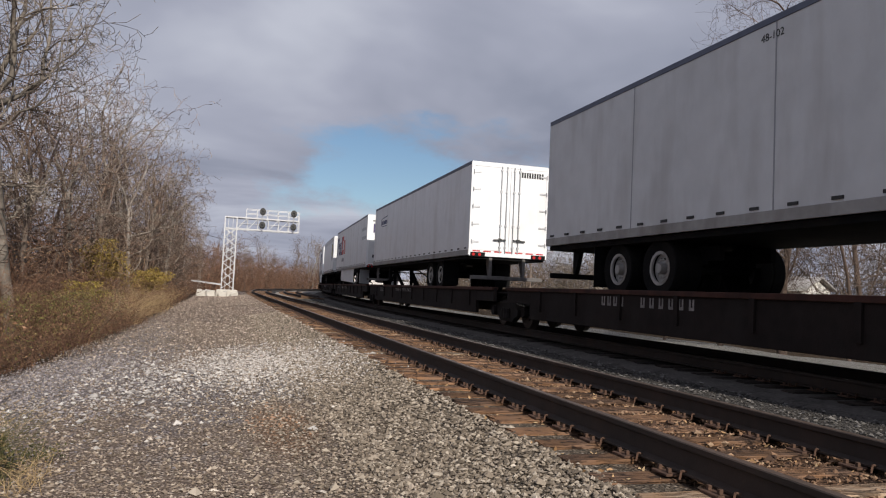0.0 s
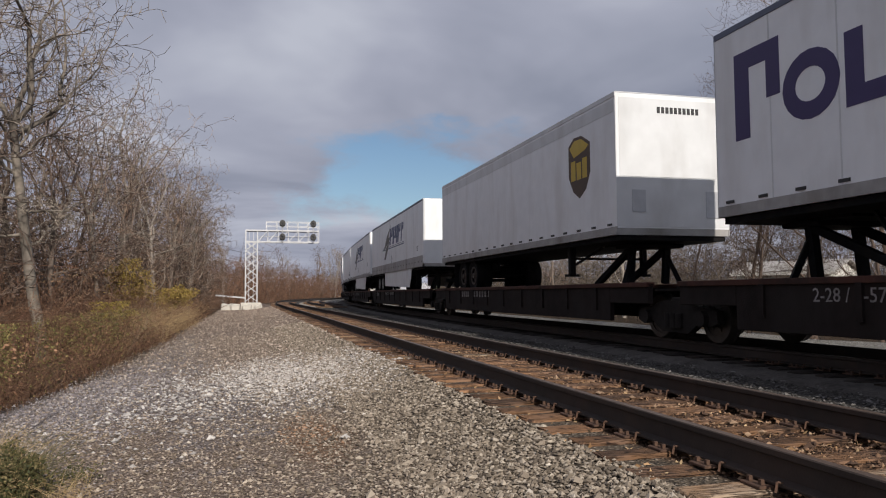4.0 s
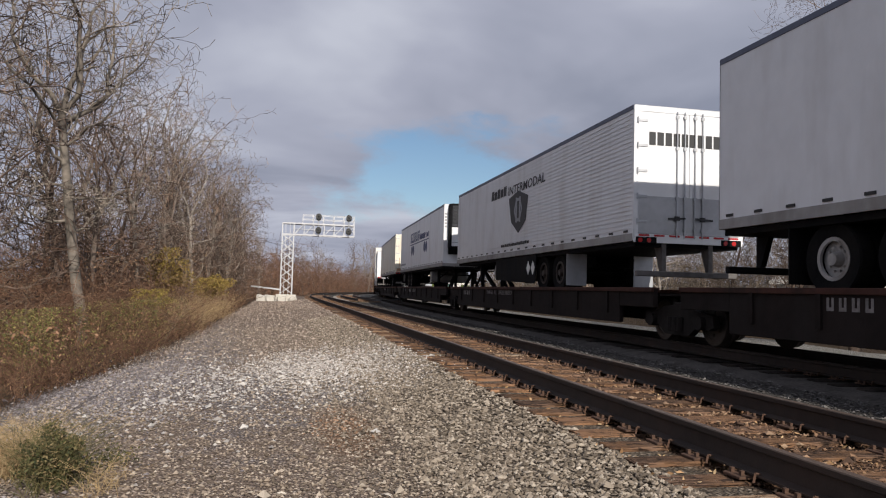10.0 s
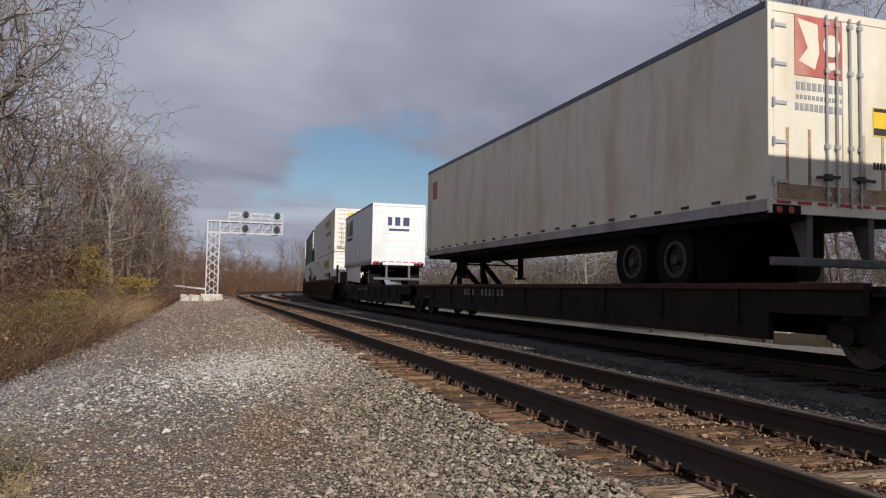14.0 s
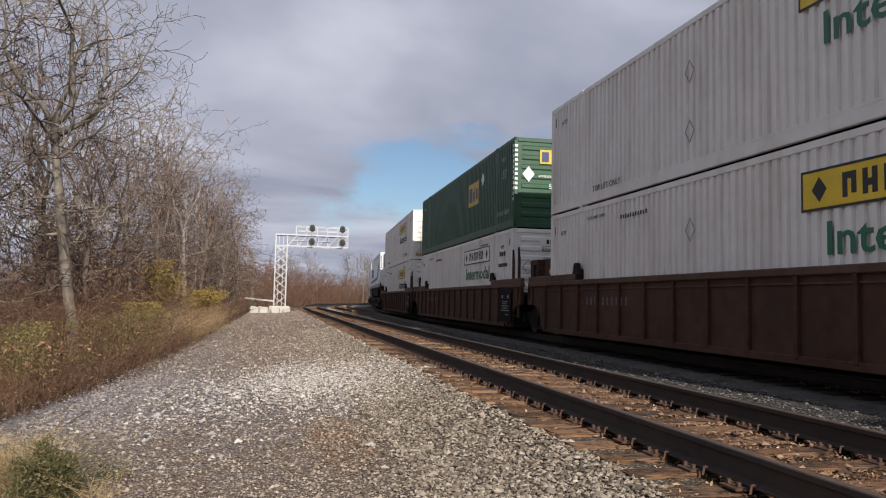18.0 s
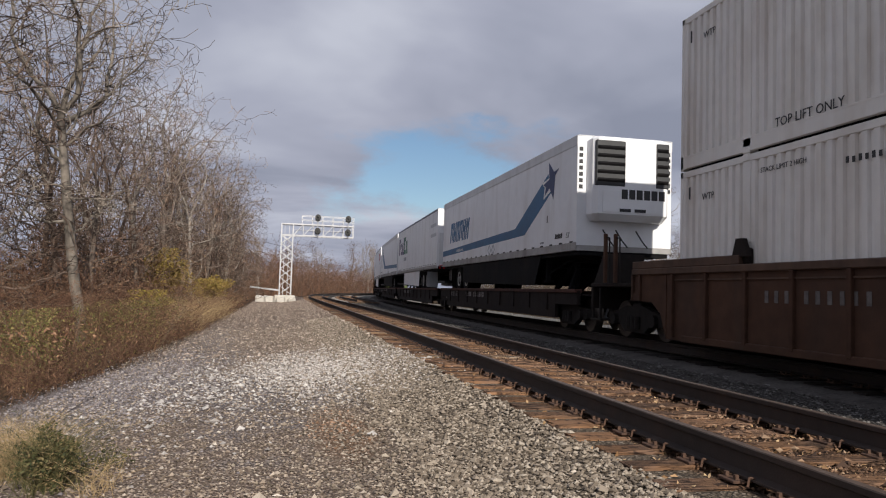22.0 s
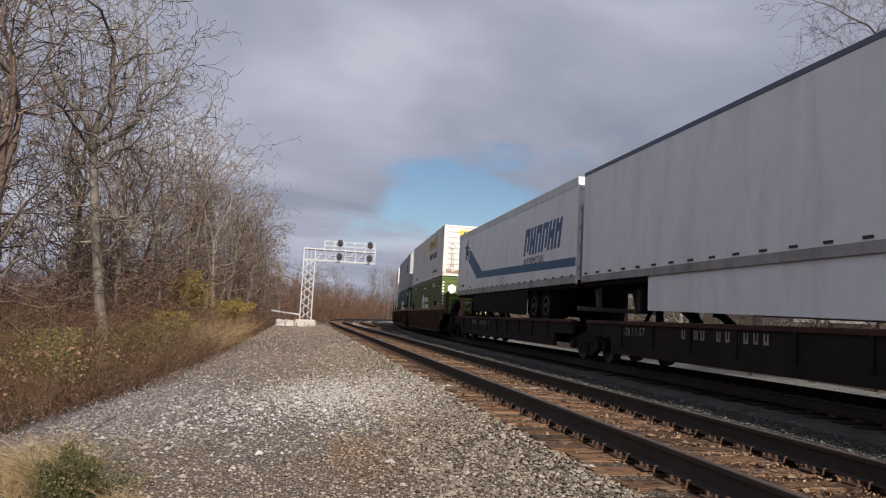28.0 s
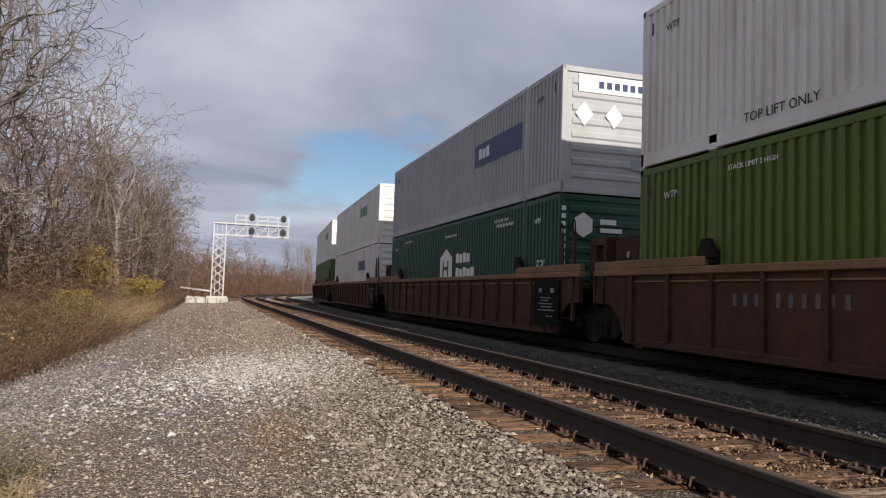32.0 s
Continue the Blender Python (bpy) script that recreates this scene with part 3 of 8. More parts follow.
def ground_material():
    """Grey ballast by the tracks, a bluish gravel shoulder, a spill of white stone, and brown litter under the trees."""
    m = bpy.data.materials.new("trackside_gravel")
    m.use_nodes = True
    nt = m.node_tree
    b = nt.nodes["Principled BSDF"]
    b.inputs["Roughness"].default_value, b.inputs["Specular IOR Level"].default_value = 0.95, 0.2
    co = _node(nt, "ShaderNodeTexCoord")
    P = co.outputs["Object"]

    def noise_of(scale, detail=5.0, rough=0.6):
        n = _node(nt, "ShaderNodeTexNoise")
        n.inputs["Scale"].default_value, n.inputs["Detail"].default_value, n.inputs["Roughness"].default_value = scale, detail, rough
        nt.links.new(P, n.inputs["Vector"])
        return n.outputs[0]

    def ramp(src, *stops):
        r = _node(nt, "ShaderNodeValToRGB")
        e = r.color_ramp.elements
        e[0].position, e[0].color = stops[0][0], (*stops[0][1], 1)
        e[1].position, e[1].color = stops[-1][0], (*stops[-1][1], 1)
        for p, c in stops[1:-1]:
            k = e.new(p)
            k.color = (*c, 1)
        nt.links.new(src, r.inputs[0])
        return r.outputs[0]

    def mix(fac, a, b2):
        x = _node(nt, "ShaderNodeMix", data_type="RGBA")
        nt.links.new(fac, x.inputs[0])
        nt.links.new(a, x.inputs[6])
        nt.links.new(b2, x.inputs[7])
        return x.outputs[2]

    def step(src, lo, hi):
        r = _node(nt, "ShaderNodeMapRange", interpolation_type="SMOOTHSTEP")
        nt.links.new(src, r.inputs[0])
        r.inputs[1].default_value, r.inputs[2].default_value = lo, hi
        return r.outputs[0]

    def math_of(op, a, b2):
        x = _node(nt, "ShaderNodeMath", operation=op)
        for i, q in enumerate((a, b2)):
            if isinstance(q, (int, float)):
                x.inputs[i].default_value = q
            else:
                nt.links.new(q, x.inputs[i])
        return x.outputs[0]

    def blob(cx, cy, rx, ry, soft):
        """A ragged patch round (cx, cy)."""
        s = _node(nt, "ShaderNodeVectorMath", operation="SUBTRACT")
        nt.links.new(P, s.inputs[0])
        s.inputs[1].default_value = (cx, cy, 0)
        d = _node(nt, "ShaderNodeVectorMath", operation="MULTIPLY")
        nt.links.new(s.outputs[0], d.inputs[0])
        d.inputs[1].default_value = (1 / rx, 1 / ry, 0)
        l = _node(nt, "ShaderNodeVectorMath", operation="LENGTH")
        nt.links.new(d.outputs[0], l.inputs[0])
        return step(math_of("ADD", l.outputs[1], math_of("MULTIPLY", noise_of(1.4), 0.9)), 1.45 + soft, 1.45 - soft)

    stones = _node(nt, "ShaderNodeTexVoronoi")
    stones.inputs["Scale"].default_value = 31.0
    nt.links.new(P, stones.inputs["Vector"])
    cell = _node(nt, "ShaderNodeSeparateColor")
    nt.links.new(stones.outputs["Color"], cell.inputs[0])
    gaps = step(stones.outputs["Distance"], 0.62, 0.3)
    sep = _node(nt, "ShaderNodeSeparateXYZ")
    nt.links.new(P, sep.inputs[0])
    X, Y = sep.outputs[0], sep.outputs[1]
    wob = math_of("MULTIPLY", math_of("SUBTRACT", noise_of(0.5), 0.5), 2.4)
    Xw = math_of("ADD", X, wob)
    grey = ramp(cell.outputs[0], (0.0, (0.12, 0.097, 0.074)), (0.55, (0.222, 0.181, 0.138)), (0.9, (0.30, 0.248, 0.193)), (1.0, (0.44, 0.375, 0.305)))
    blue = ramp(cell.outputs[0], (0.0, (0.21, 0.183, 0.18)), (0.6, (0.345, 0.302, 0.295)), (1.0, (0.48, 0.43, 0.41)))
    white = ramp(cell.outputs[0], (0.0, (0.28, 0.25, 0.24)), (0.6, (0.44, 0.405, 0.38)), (1.0, (0.58, 0.54, 0.51)))
    tan = ramp(cell.outputs[0], (0.0, (0.25, 0.19, 0.153)), (0.6, (0.38, 0.297, 0.24)), (1.0, (0.5, 0.415, 0.345)))
    orange = ramp(cell.outputs[0], (0.0, (0.27, 0.17, 0.11)), (1.0, (0.42, 0.29, 0.2)))
    litter = ramp(noise_of(3.0), (0.3, (0.05, 0.034, 0.02)), (0.55, (0.12, 0.08, 0.045)), (0.75, (0.19, 0.125, 0.065)))
    rustbed = ramp(noise_of(6.0), (0.3, (0.05, 0.035, 0.028)), (0.55, (0.17, 0.095, 0.055)), (0.75, (0.30, 0.185, 0.11)))
    road = ramp(cell.outputs[0], (0.0, (0.30, 0.29, 0.27)), (1.0, (0.46, 0.45, 0.42)))
    # the train's shade on the ground, put into a darker ramp
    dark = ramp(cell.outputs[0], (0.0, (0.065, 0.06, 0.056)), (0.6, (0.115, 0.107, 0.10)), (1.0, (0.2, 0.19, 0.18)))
    c = mix(step(Xw, 0.2, 2.0), mix(step(math_of("ADD", noise_of(0.7), math_of("MULTIPLY", X, 0.035)), 0.28, 0.46), blue, tan), grey)
    c = mix(step(Y, 18.0, 34.0), c, tan)
    c = mix(blob(-0.2, 10.4, 1.0, 1.9, 0.25), c, blue)
    c = mix(blob(-2.3, 11.6, 1.3, 3.4, 0.35), c, blue)
    c = mix(blob(-2.0, 17.0, 1.1, 9.0, 0.35), c, blue)
    c = mix(blob(1.05, 12.9, 1.35, 3.6, 0.28), c, white)
    c = mix(blob(0.7, 7.2, 0.28, 1.2, 0.5), c, orange)
    c = mix(step(math_of("ADD", X, math_of("MULTIPLY", wob, 0.15)), 2.7, 2.9), c, rustbed)
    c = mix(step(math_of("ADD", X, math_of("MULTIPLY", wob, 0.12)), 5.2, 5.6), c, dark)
    c = mix(step(math_of("ADD", X, math_of("MULTIPLY", wob, 0.4)), 11.3, 11.9), c, road)
    c = mix(step(math_of("ADD", X, math_of("MULTIPLY", wob, 0.8)), 18.4, 19.6), c, litter)
    c = mix(step(math_of("ADD", math_of("ADD", X, math_of("MULTIPLY", step(Y, 17.0, 9.0), 0.85)), math_of("MULTIPLY", wob, 0.35)), -2.1, -2.7), c, litter)
    # shade in the gaps between stones, multiplied into the colour
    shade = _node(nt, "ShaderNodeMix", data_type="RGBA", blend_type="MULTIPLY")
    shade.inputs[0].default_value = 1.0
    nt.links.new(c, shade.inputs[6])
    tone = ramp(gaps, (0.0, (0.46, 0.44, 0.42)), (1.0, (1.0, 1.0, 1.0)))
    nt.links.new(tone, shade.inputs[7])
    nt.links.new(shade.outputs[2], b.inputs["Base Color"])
    bp = _node(nt, "ShaderNodeBump")
    bp.inputs["Strength"].default_value, bp.inputs["Distance"].default_value = 1.0, 0.034
    nt.links.new(math_of("ADD", gaps, math_of("MULTIPLY", cell.outputs[1], 0.8)), bp.inputs["Height"])
    nt.links.new(bp.outputs[0], b.inputs["Normal"])
    return m


RAIL_PROFILE = [(-0.07, -0.185), (0.07, -0.185), (0.07, -0.172), (0.012, -0.155), (0.010, -0.05), (0.036, -0.038), (0.036, -0.006), (0.028, 0.0), (-0.028, 0.0), (-0.036, -0.006), (-0.036, -0.038), (-0.010, -0.05), (-0.012, -0.155), (-0.07, -0.172)]


def rail_mesh(off, s0, s1, line):
    """A rail of the real section along the line of the track; its running surface is a lighter brown."""
    ss = list(np.arange(s0, s1 + 0.1, 3.0))
    g, n = Geo(), len(RAIL_PROFILE)
    for s in ss:
        p, th = line(s, off)
        for u, w in RAIL_PROFILE:
            g.v.append((p.x + u * math.cos(th), p.y - u * math.sin(th), w))
    for j in range(len(ss) - 1):
        for i in range(n):
            g.f.append((j * n + i, j * n + (i + 1) % n, (j + 1) * n + (i + 1) % n, (j + 1) * n + i))
            g.m.append(1 if i == 7 else 0)
    return fix(g.mesh("rail", RAIL, RAILTOP))


def build_track(name, off, label, s0, s1, ties_to, plates, line=on_line, wood=None):
    """Two rails on wooden ties, with tie plates and rail anchors along the stretch nearest the camera."""
    track = thing(name, label, "railway track", kind="structure")
    for o in (off, off + GAUGE):
        part("rail", rail_mesh(o, s0, s1, line), None, track, "rust-brown steel rail")
    rnd = random.Random(11)
    ties = []
    for k in range(7):
        g = Geo()
        w, l = rnd.uniform(0.105, 0.125), rnd.uniform(1.27, 1.33)
        g.box(-l, l, -w, w, -0.19, 0.0, c=0.012)
        for i, v in enumerate(g.v):
            g.v[i] = (v[0] + rnd.uniform(-0.02, 0.02), v[1] + rnd.uniform(-0.012, 0.012), v[2] + rnd.uniform(-0.008, 0.004))
        ties.append((fix(g.mesh("tie", wood or (PALETIE if k == 6 else TIE)))))
    plate = Geo().box(-0.15, 0.15, -0.085, 0.085, 0.0, 0.018, c=0.004)
    for sx in (-0.11, 0.11):
        for sy in (-0.05, 0.05):
            plate.box(sx - 0.012, sx + 0.012, sy - 0.012, sy + 0.012, 0.02, 0.048)
    for sy in (-0.15,):
        for sx in (-1, 1):
            plate.tube((sx * 0.10, sy, 0.0), (sx * 0.088, sy, 0.055), 0.008, n=5)
            plate.tube((sx * 0.088, sy, 0.055), (sx * 0.05, sy, 0.045), 0.008, n=5)
    plate_me = fix(plate.mesh("tie_plate", RUST))
    s = s0 + 0.2
    while s < ties_to:
        p, th = line(s + rnd.uniform(-0.03, 0.03), off + GAUGE / 2 + rnd.uniform(-0.05, 0.05), -0.215 + rnd.uniform(-0.012, 0.008))
        t = new("tie", ties[6] if rnd.random() < 0.2 else ties[rnd.randrange(6)])
        t.parent = track
        t.matrix_basis = pose(p.x, p.y, p.z, 0, 0, -math.degrees(th) + rnd.uniform(-1.6, 1.6))
        if s < plates:
            for o in (off, off + GAUGE):
                q, _ = line(s, o, -0.213)
                pl = new("tie_plate", plate_me)
                pl.parent = track
                pl.matrix_basis = pose(q.x, q.y, q.z, 0, 0, -math.degrees(th))
        s += 0.497
    return track


build_ground()
build_track("near_track", 0.0, "unused railway track with rusty rails on weathered wooden ties", -14, 330, 100, 40)
build_track("train_track", -GAUGE / 2, "main railway track carrying the freight train", -40, 700, 70, 10, on_main, SHADETIE)
build_track("far_siding", 3.55, "rusty siding that runs between the two tracks far off", 62, 330, 110, 0)


def ballast_bed(name, line, centre, s0, s1, mat):
    """A raised bed of broken stone under a track."""
    prof = [(-2.6, -0.75), (-1.75, -0.3), (-1.4, -0.235), (1.4, -0.235), (1.75, -0.3), (2.6, -0.75)]
    ss = list(np.arange(s0, s1 + 0.1, 4.0))
    g, n = Geo(), len(prof)
    for s in ss:
        for o, z in prof:
            p, _ = line(s, centre + o)
            g.v.append((p.x, p.y, z))
    for j in range(len(ss) - 1):
        for i in range(n - 1):
            g.f.append((j * n + i, j * n + i + 1, (j + 1) * n + i + 1, (j + 1) * n + i))
            g.m.append(0)
    return thing(name, "broken-stone ballast bed under a track", "ballast", kind="structure", geo=g.mesh(name, mat, smooth=True))


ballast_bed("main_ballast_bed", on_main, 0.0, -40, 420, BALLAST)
ballast_bed("siding_ballast_bed", on_line, 4.3, 62, 330, PALEBALLAST)


def stones(name, label, n, area, size, colors, seed, lift=0.35):
    """Loose stones strewn over an area: irregular little blocks, one object of stuff."""
    rnd = np.random.RandomState(seed)
    base = np.array([(1, 0, 0), (-1, 0, 0), (0, 1, 0), (0, -1, 0), (0, 0, 1), (0, 0, -1)], float)
    tri = np.array([(0, 2, 4), (2, 1, 4), (1, 3, 4), (3, 0, 4), (2, 0, 5), (1, 2, 5), (3, 1, 5), (0, 3, 5)])
    vs, fs = [], []
    k = 0
    for _ in range(n):
        o, s = area(rnd)
        p, _t = on_line(s, o)
        r = size * rnd.uniform(0.55, 1.35) * (1 if rnd.rand() > 0.04 else 1.7)
        q = base * rnd.uniform(0.6, 1.25, (6, 3)) + rnd.uniform(-0.35, 0.35, (6, 3))
        a = rnd.uniform(0, 6.28)
        c, d = math.cos(a), math.sin(a)
        q = q * np.array([1, 0.8, 0.6]) * r
        q = np.stack([q[:, 0] * c - q[:, 1] * d, q[:, 0] * d + q[:, 1] * c, q[:, 2]], 1)
        q += np.array([p.x, p.y, ground_z(o, s) + r * lift])
        vs.append(q)
        fs.append(tri + k)
        k += 6
    me = bpy.data.meshes.new(name)
    me.from_pydata(np.concatenate(vs).tolist(), [], np.concatenate(fs).tolist())
    me.materials.append(island_paint(name + "_tones", colors))
    return thing(name, label, "gravel", kind="stuff", geo=me)


def near_area(o0, o1, s0, s1):
    """Places between two offsets, thinner with distance."""
    return lambda r: (r.uniform(o0, o1), s0 + (s1 - s0) * r.rand() ** 1.9)


def feathered(o0, o1, s0, s1, soft, power=1.9):
    """Places between two offsets with a ragged edge on the o0 side."""
    return lambda r: (max(min(o0 + (o1 - o0) * r.rand() - (soft * r.rand() ** 2 if r.rand() < 0.35 else 0), o1), o0 - soft), s0 + (s1 - s0) * r.rand() ** power)


stones("ballast_stones", "coarse grey crushed-stone ballast beside the track", 36000, feathered(-1.8, -0.5, 2.6, 30, 1.3, 2.1), 0.0195, [(0.075, 0.06, 0.046), (0.17, 0.138, 0.105), (0.255, 0.209, 0.162), (0.4, 0.345, 0.28)], 5)
stones("shoulder_gravel", "fine mixed gravel on the trackside shoulder", 30000, near_area(-5.7, -1.5, 3.0, 26), 0.0145, [(0.09, 0.07, 0.053), (0.22, 0.173, 0.133), (0.31, 0.25, 0.195), (0.46, 0.39, 0.32)], 6)
stones("blue_gravel", "bluish-grey gravel along the shoulder's outer edge", 7000, lambda r: (-4.95 + 0.62 * r.randn(), 11.2 + 2.6 * r.randn()), 0.016, [(0.10, 0.09, 0.094), (0.17, 0.152, 0.157), (0.245, 0.22, 0.226), (0.40, 0.37, 0.36)], 26)
stones("rust_stones", "rust-stained orange stones in a small patch", 110, lambda r: (-2.3 + 0.16 * r.randn(), 7.5 + 0.5 * r.randn()), 0.02, [(0.2, 0.12, 0.075), (0.31, 0.195, 0.125), (0.42, 0.28, 0.19)], 27)
stones("scattered_stones", "loose pale stones scattered on the shoulder", 300, near_area(-5.0, -0.6, 3.6, 16), 0.024, [(0.27, 0.225, 0.175), (0.4, 0.345, 0.28), (0.56, 0.5, 0.43)], 16)


def spill(r):
    a, d = r.uniform(0, 6.28), r.rand() ** 0.75
    return -1.95 + 1.45 * d * math.cos(a) + 0.4 * r.randn(), 12.9 + 3.5 * d * math.sin(a) + 0.7 * r.randn()


stones("white_stone_spill", "pale limestone chips spilled over the gravel shoulder", 5600, spill, 0.022, [(0.25, 0.222, 0.2), (0.38, 0.345, 0.315), (0.48, 0.445, 0.41), (0.58, 0.545, 0.505)], 7)
stones("pale_chips", "pale stone chips strewn over the bluish gravel", 1100, lambda r: (-3.65 + 0.62 * r.randn(), 10.9 + 1.7 * r.randn()), 0.026, [(0.2, 0.182, 0.172), (0.33, 0.305, 0.285), (0.43, 0.405, 0.38), (0.55, 0.52, 0.49)], 37)
stones("tie_crib_stones", "rust-stained stones and wood chips between the ties", 14000, lambda r: (r.uniform(-0.05, 1.95), 2.5 + 28 * r.rand() ** 1.8), 0.019, [(0.045, 0.028, 0.021), (0.14, 0.082, 0.05), (0.24, 0.142, 0.084), (0.33, 0.23, 0.15)], 8, 0.6)
# pale only on the strip that the sun reaches beside the train
stones("middle_ballast", "grey ballast between the two tracks", 6500, lambda r: (1.95 + 0.95 * r.rand() ** 1.2, 3.0 + 30 * r.rand() ** 1.6), 0.026, [(0.12, 0.105, 0.09), (0.27, 0.245, 0.215), (0.46, 0.43, 0.39)], 9)
stones("far_gravel", "tan gravel of the shoulder towards the signal bridge", 9000, lambda r: (r.uniform(-5.2, -0.5), 14 + 55 * r.rand() ** 0.9), 0.028, [(0.16, 0.123, 0.1), (0.3, 0.234, 0.188), (0.39, 0.31, 0.253), (0.53, 0.445, 0.375)], 23)
# stones coloured dark where the train's shade lies
stones("oily_ballast", "ballast beside the main track, the train's shade in its colour", 4200, lambda r: (r.uniform(2.4, 4.4), 3.0 + 30 * r.rand() ** 1.6), 0.026, [(0.05, 0.046, 0.043), (0.10, 0.093, 0.087), (0.18, 0.17, 0.16)], 19)

# ---- the train: loads ----
HW = 1.295                # half the width of a trailer or container
SIDE = -HW                # the side towards the camera


def pieces(parent, name, mat, shapes, label, axis, a, b):
    """Flat graphics: each piece a part of its own; long rows of small bars stay one part."""
    groups = [sh if isinstance(sh, tuple) else (sh,) for sh in shapes]
    if len(groups) > 9:
        groups = [tuple(o for gr in groups for o in ((gr,) if gr[0] == "hoop" else gr))]
    for gr in groups:
        g = Geo()
        if gr and gr[0] == "hoop":
            band(g, axis, a, b, *gr[1:])
            part(name, g, mat, parent, label)
            continue
        for outline in gr:
            if outline[0] == "hoop":
                band(g, axis, a, b, *outline[1:])
            else:
                g.prism(outline, axis, a, b)
        ob = part(name, g, mat, parent, label)
        if len(gr) > 1 and len(groups) == 1:
            tagged(ob, kind="stuff")


def decal(parent, name, mat, shapes, label="", x=SIDE):
    """Painted or stuck-on graphics on the near side, as thin plates; each shape is an outline of (y, z)."""
    pieces(parent, name, mat, shapes, label, "x", x - 0.006, x + 0.001)


def end_decal(parent, name, mat, shapes, y, label=""):
    """The same on an end that faces -y; outlines of (x, z)."""
    pieces(parent, name, mat, shapes, label, "y", y - 0.006, y + 0.001)


def rect(a, b, c, d, slant=0.0):
    """Outline from a to b along and c to d up, leaning by slant."""
    return [(a, c), (b, c), (b - slant * (d - c), d), (a - slant * (d - c), d)]


def oval(cy, cz, ry, rz, n=18):
    return [(cy + ry * math.cos(2 * math.pi * i / n), cz + rz * math.sin(2 * math.pi * i / n)) for i in range(n)]


def hoop(cy, cz, ry, rz, w, n=20):
    """An oval band, closed round on itself; pieces() builds it."""
    return [("hoop", cy, cz, ry, rz, w, n)]


def band(g, axis, t0, t1, cy, cz, ry, rz, w, n):
    put = (lambda p, q, t: (t, p, q)) if axis == "x" else (lambda p, q, t: (p, t, q))
    vs = [put(cy + (ry - d) * math.cos(2 * math.pi * i / n), cz + (rz - d) * math.sin(2 * math.pi * i / n), t) for d, t in ((0, t0), (w, t0), (w, t1), (0, t1)) for i in range(n)]
    g.add(vs, [(k * n + i, k * n + (i + 1) % n, ((k + 1) % 4) * n + (i + 1) % n, ((k + 1) % 4) * n + i) for k in range(4) for i in range(n)])


def block_word(y0, y1, z0, z1, n, slant=0.0, fill=0.8):
    """n plain upright blocks that stand for an emblem's strokes, from y0 (far) to y1 (near)."""
    step = (y1 - y0) / n
    out = []
    for i in range(n):
        a = y0 + step * i
        h = z1 if i % 2 == 0 else z0 + (z1 - z0) * 0.86
        out.append(rect(a, a + step * fill, z0, h, slant))
    return out


def heavy_word(y0, y1, z0, z1, n, slant=0.0, fill=0.84):
    """n heavy plain shapes, each of two stems and a cross bar, from y0 (far) to y1 (near)."""
    step = (y1 - y0) / n
    h = z1 - z0
    out = []
    for i in range(n):
        a = y0 + step * i
        w = step * fill
        lift = (0.72, 0.3, 0.72, 0.78, 0.4, 0.55)[i % 6]
        lean = lambda z: slant * (z - z0)
        bar = lambda p, q, c, d: [(p - lean(c), c), (q - lean(c), c), (q - lean(d), d), (p - lean(d), d)]
        out.append((bar(a, a + w * 0.36, z0, z1), bar(a + w * 0.36, a + w * 0.64, z0 + h * lift, z0 + h * min(lift + 0.28, 1.0)), bar(a + w * 0.64, a + w, z0 if i % 3 else z0 + h * 0.12, z1)))
    return out


@lru_cache(maxsize=None)
def wheel_meshes():
    tyre, rim = Geo(), Geo()
    prof = [(0.30, 0.06), (0.50, 0.03), (0.515, 0.06), (0.515, 0.26), (0.50, 0.29), (0.515, 0.34), (0.515, 0.54), (0.50, 0.57), (0.30, 0.54)]
    n = 28
    for r, x in prof:
        tyre.v += [(x, r * math.cos(2 * math.pi * i / n), r * math.sin(2 * math.pi * i / n)) for i in range(n)]
    k = len(prof)
    tyre.f = [(j * n + i, j * n + (i + 1) % n, ((j + 1) % k) * n + (i + 1) % n, ((j + 1) % k) * n + i) for j in range(k) for i in range(n)]
    tyre.m = [0] * len(tyre.f)
    rim.ring((0.05, 0, 0), (0.09, 0, 0), 0.25, 0.305, n)
    rim.tube((0.14, 0, 0), (0.20, 0, 0), 0.27, 0.27, n)
    rim.tube((0.03, 0, 0), (0.16, 0, 0), 0.085, 0.12, 14)
    for i in range(10):
        a = 2 * math.pi * i / 10
        rim.tube((0.10, 0.17 * math.cos(a), 0.17 * math.sin(a)), (0.15, 0.17 * math.cos(a), 0.17 * math.sin(a)), 0.018, n=6)
    return fix(tyre.mesh("tyre", RUBBER)), fix(rim.mesh("rim", RIM)), fix(rim.mesh("rim", RIMDARK))


DECK = 1.06
PAN = 0.945            # the floor on which the trailers' tyres stand, below the deck's edge


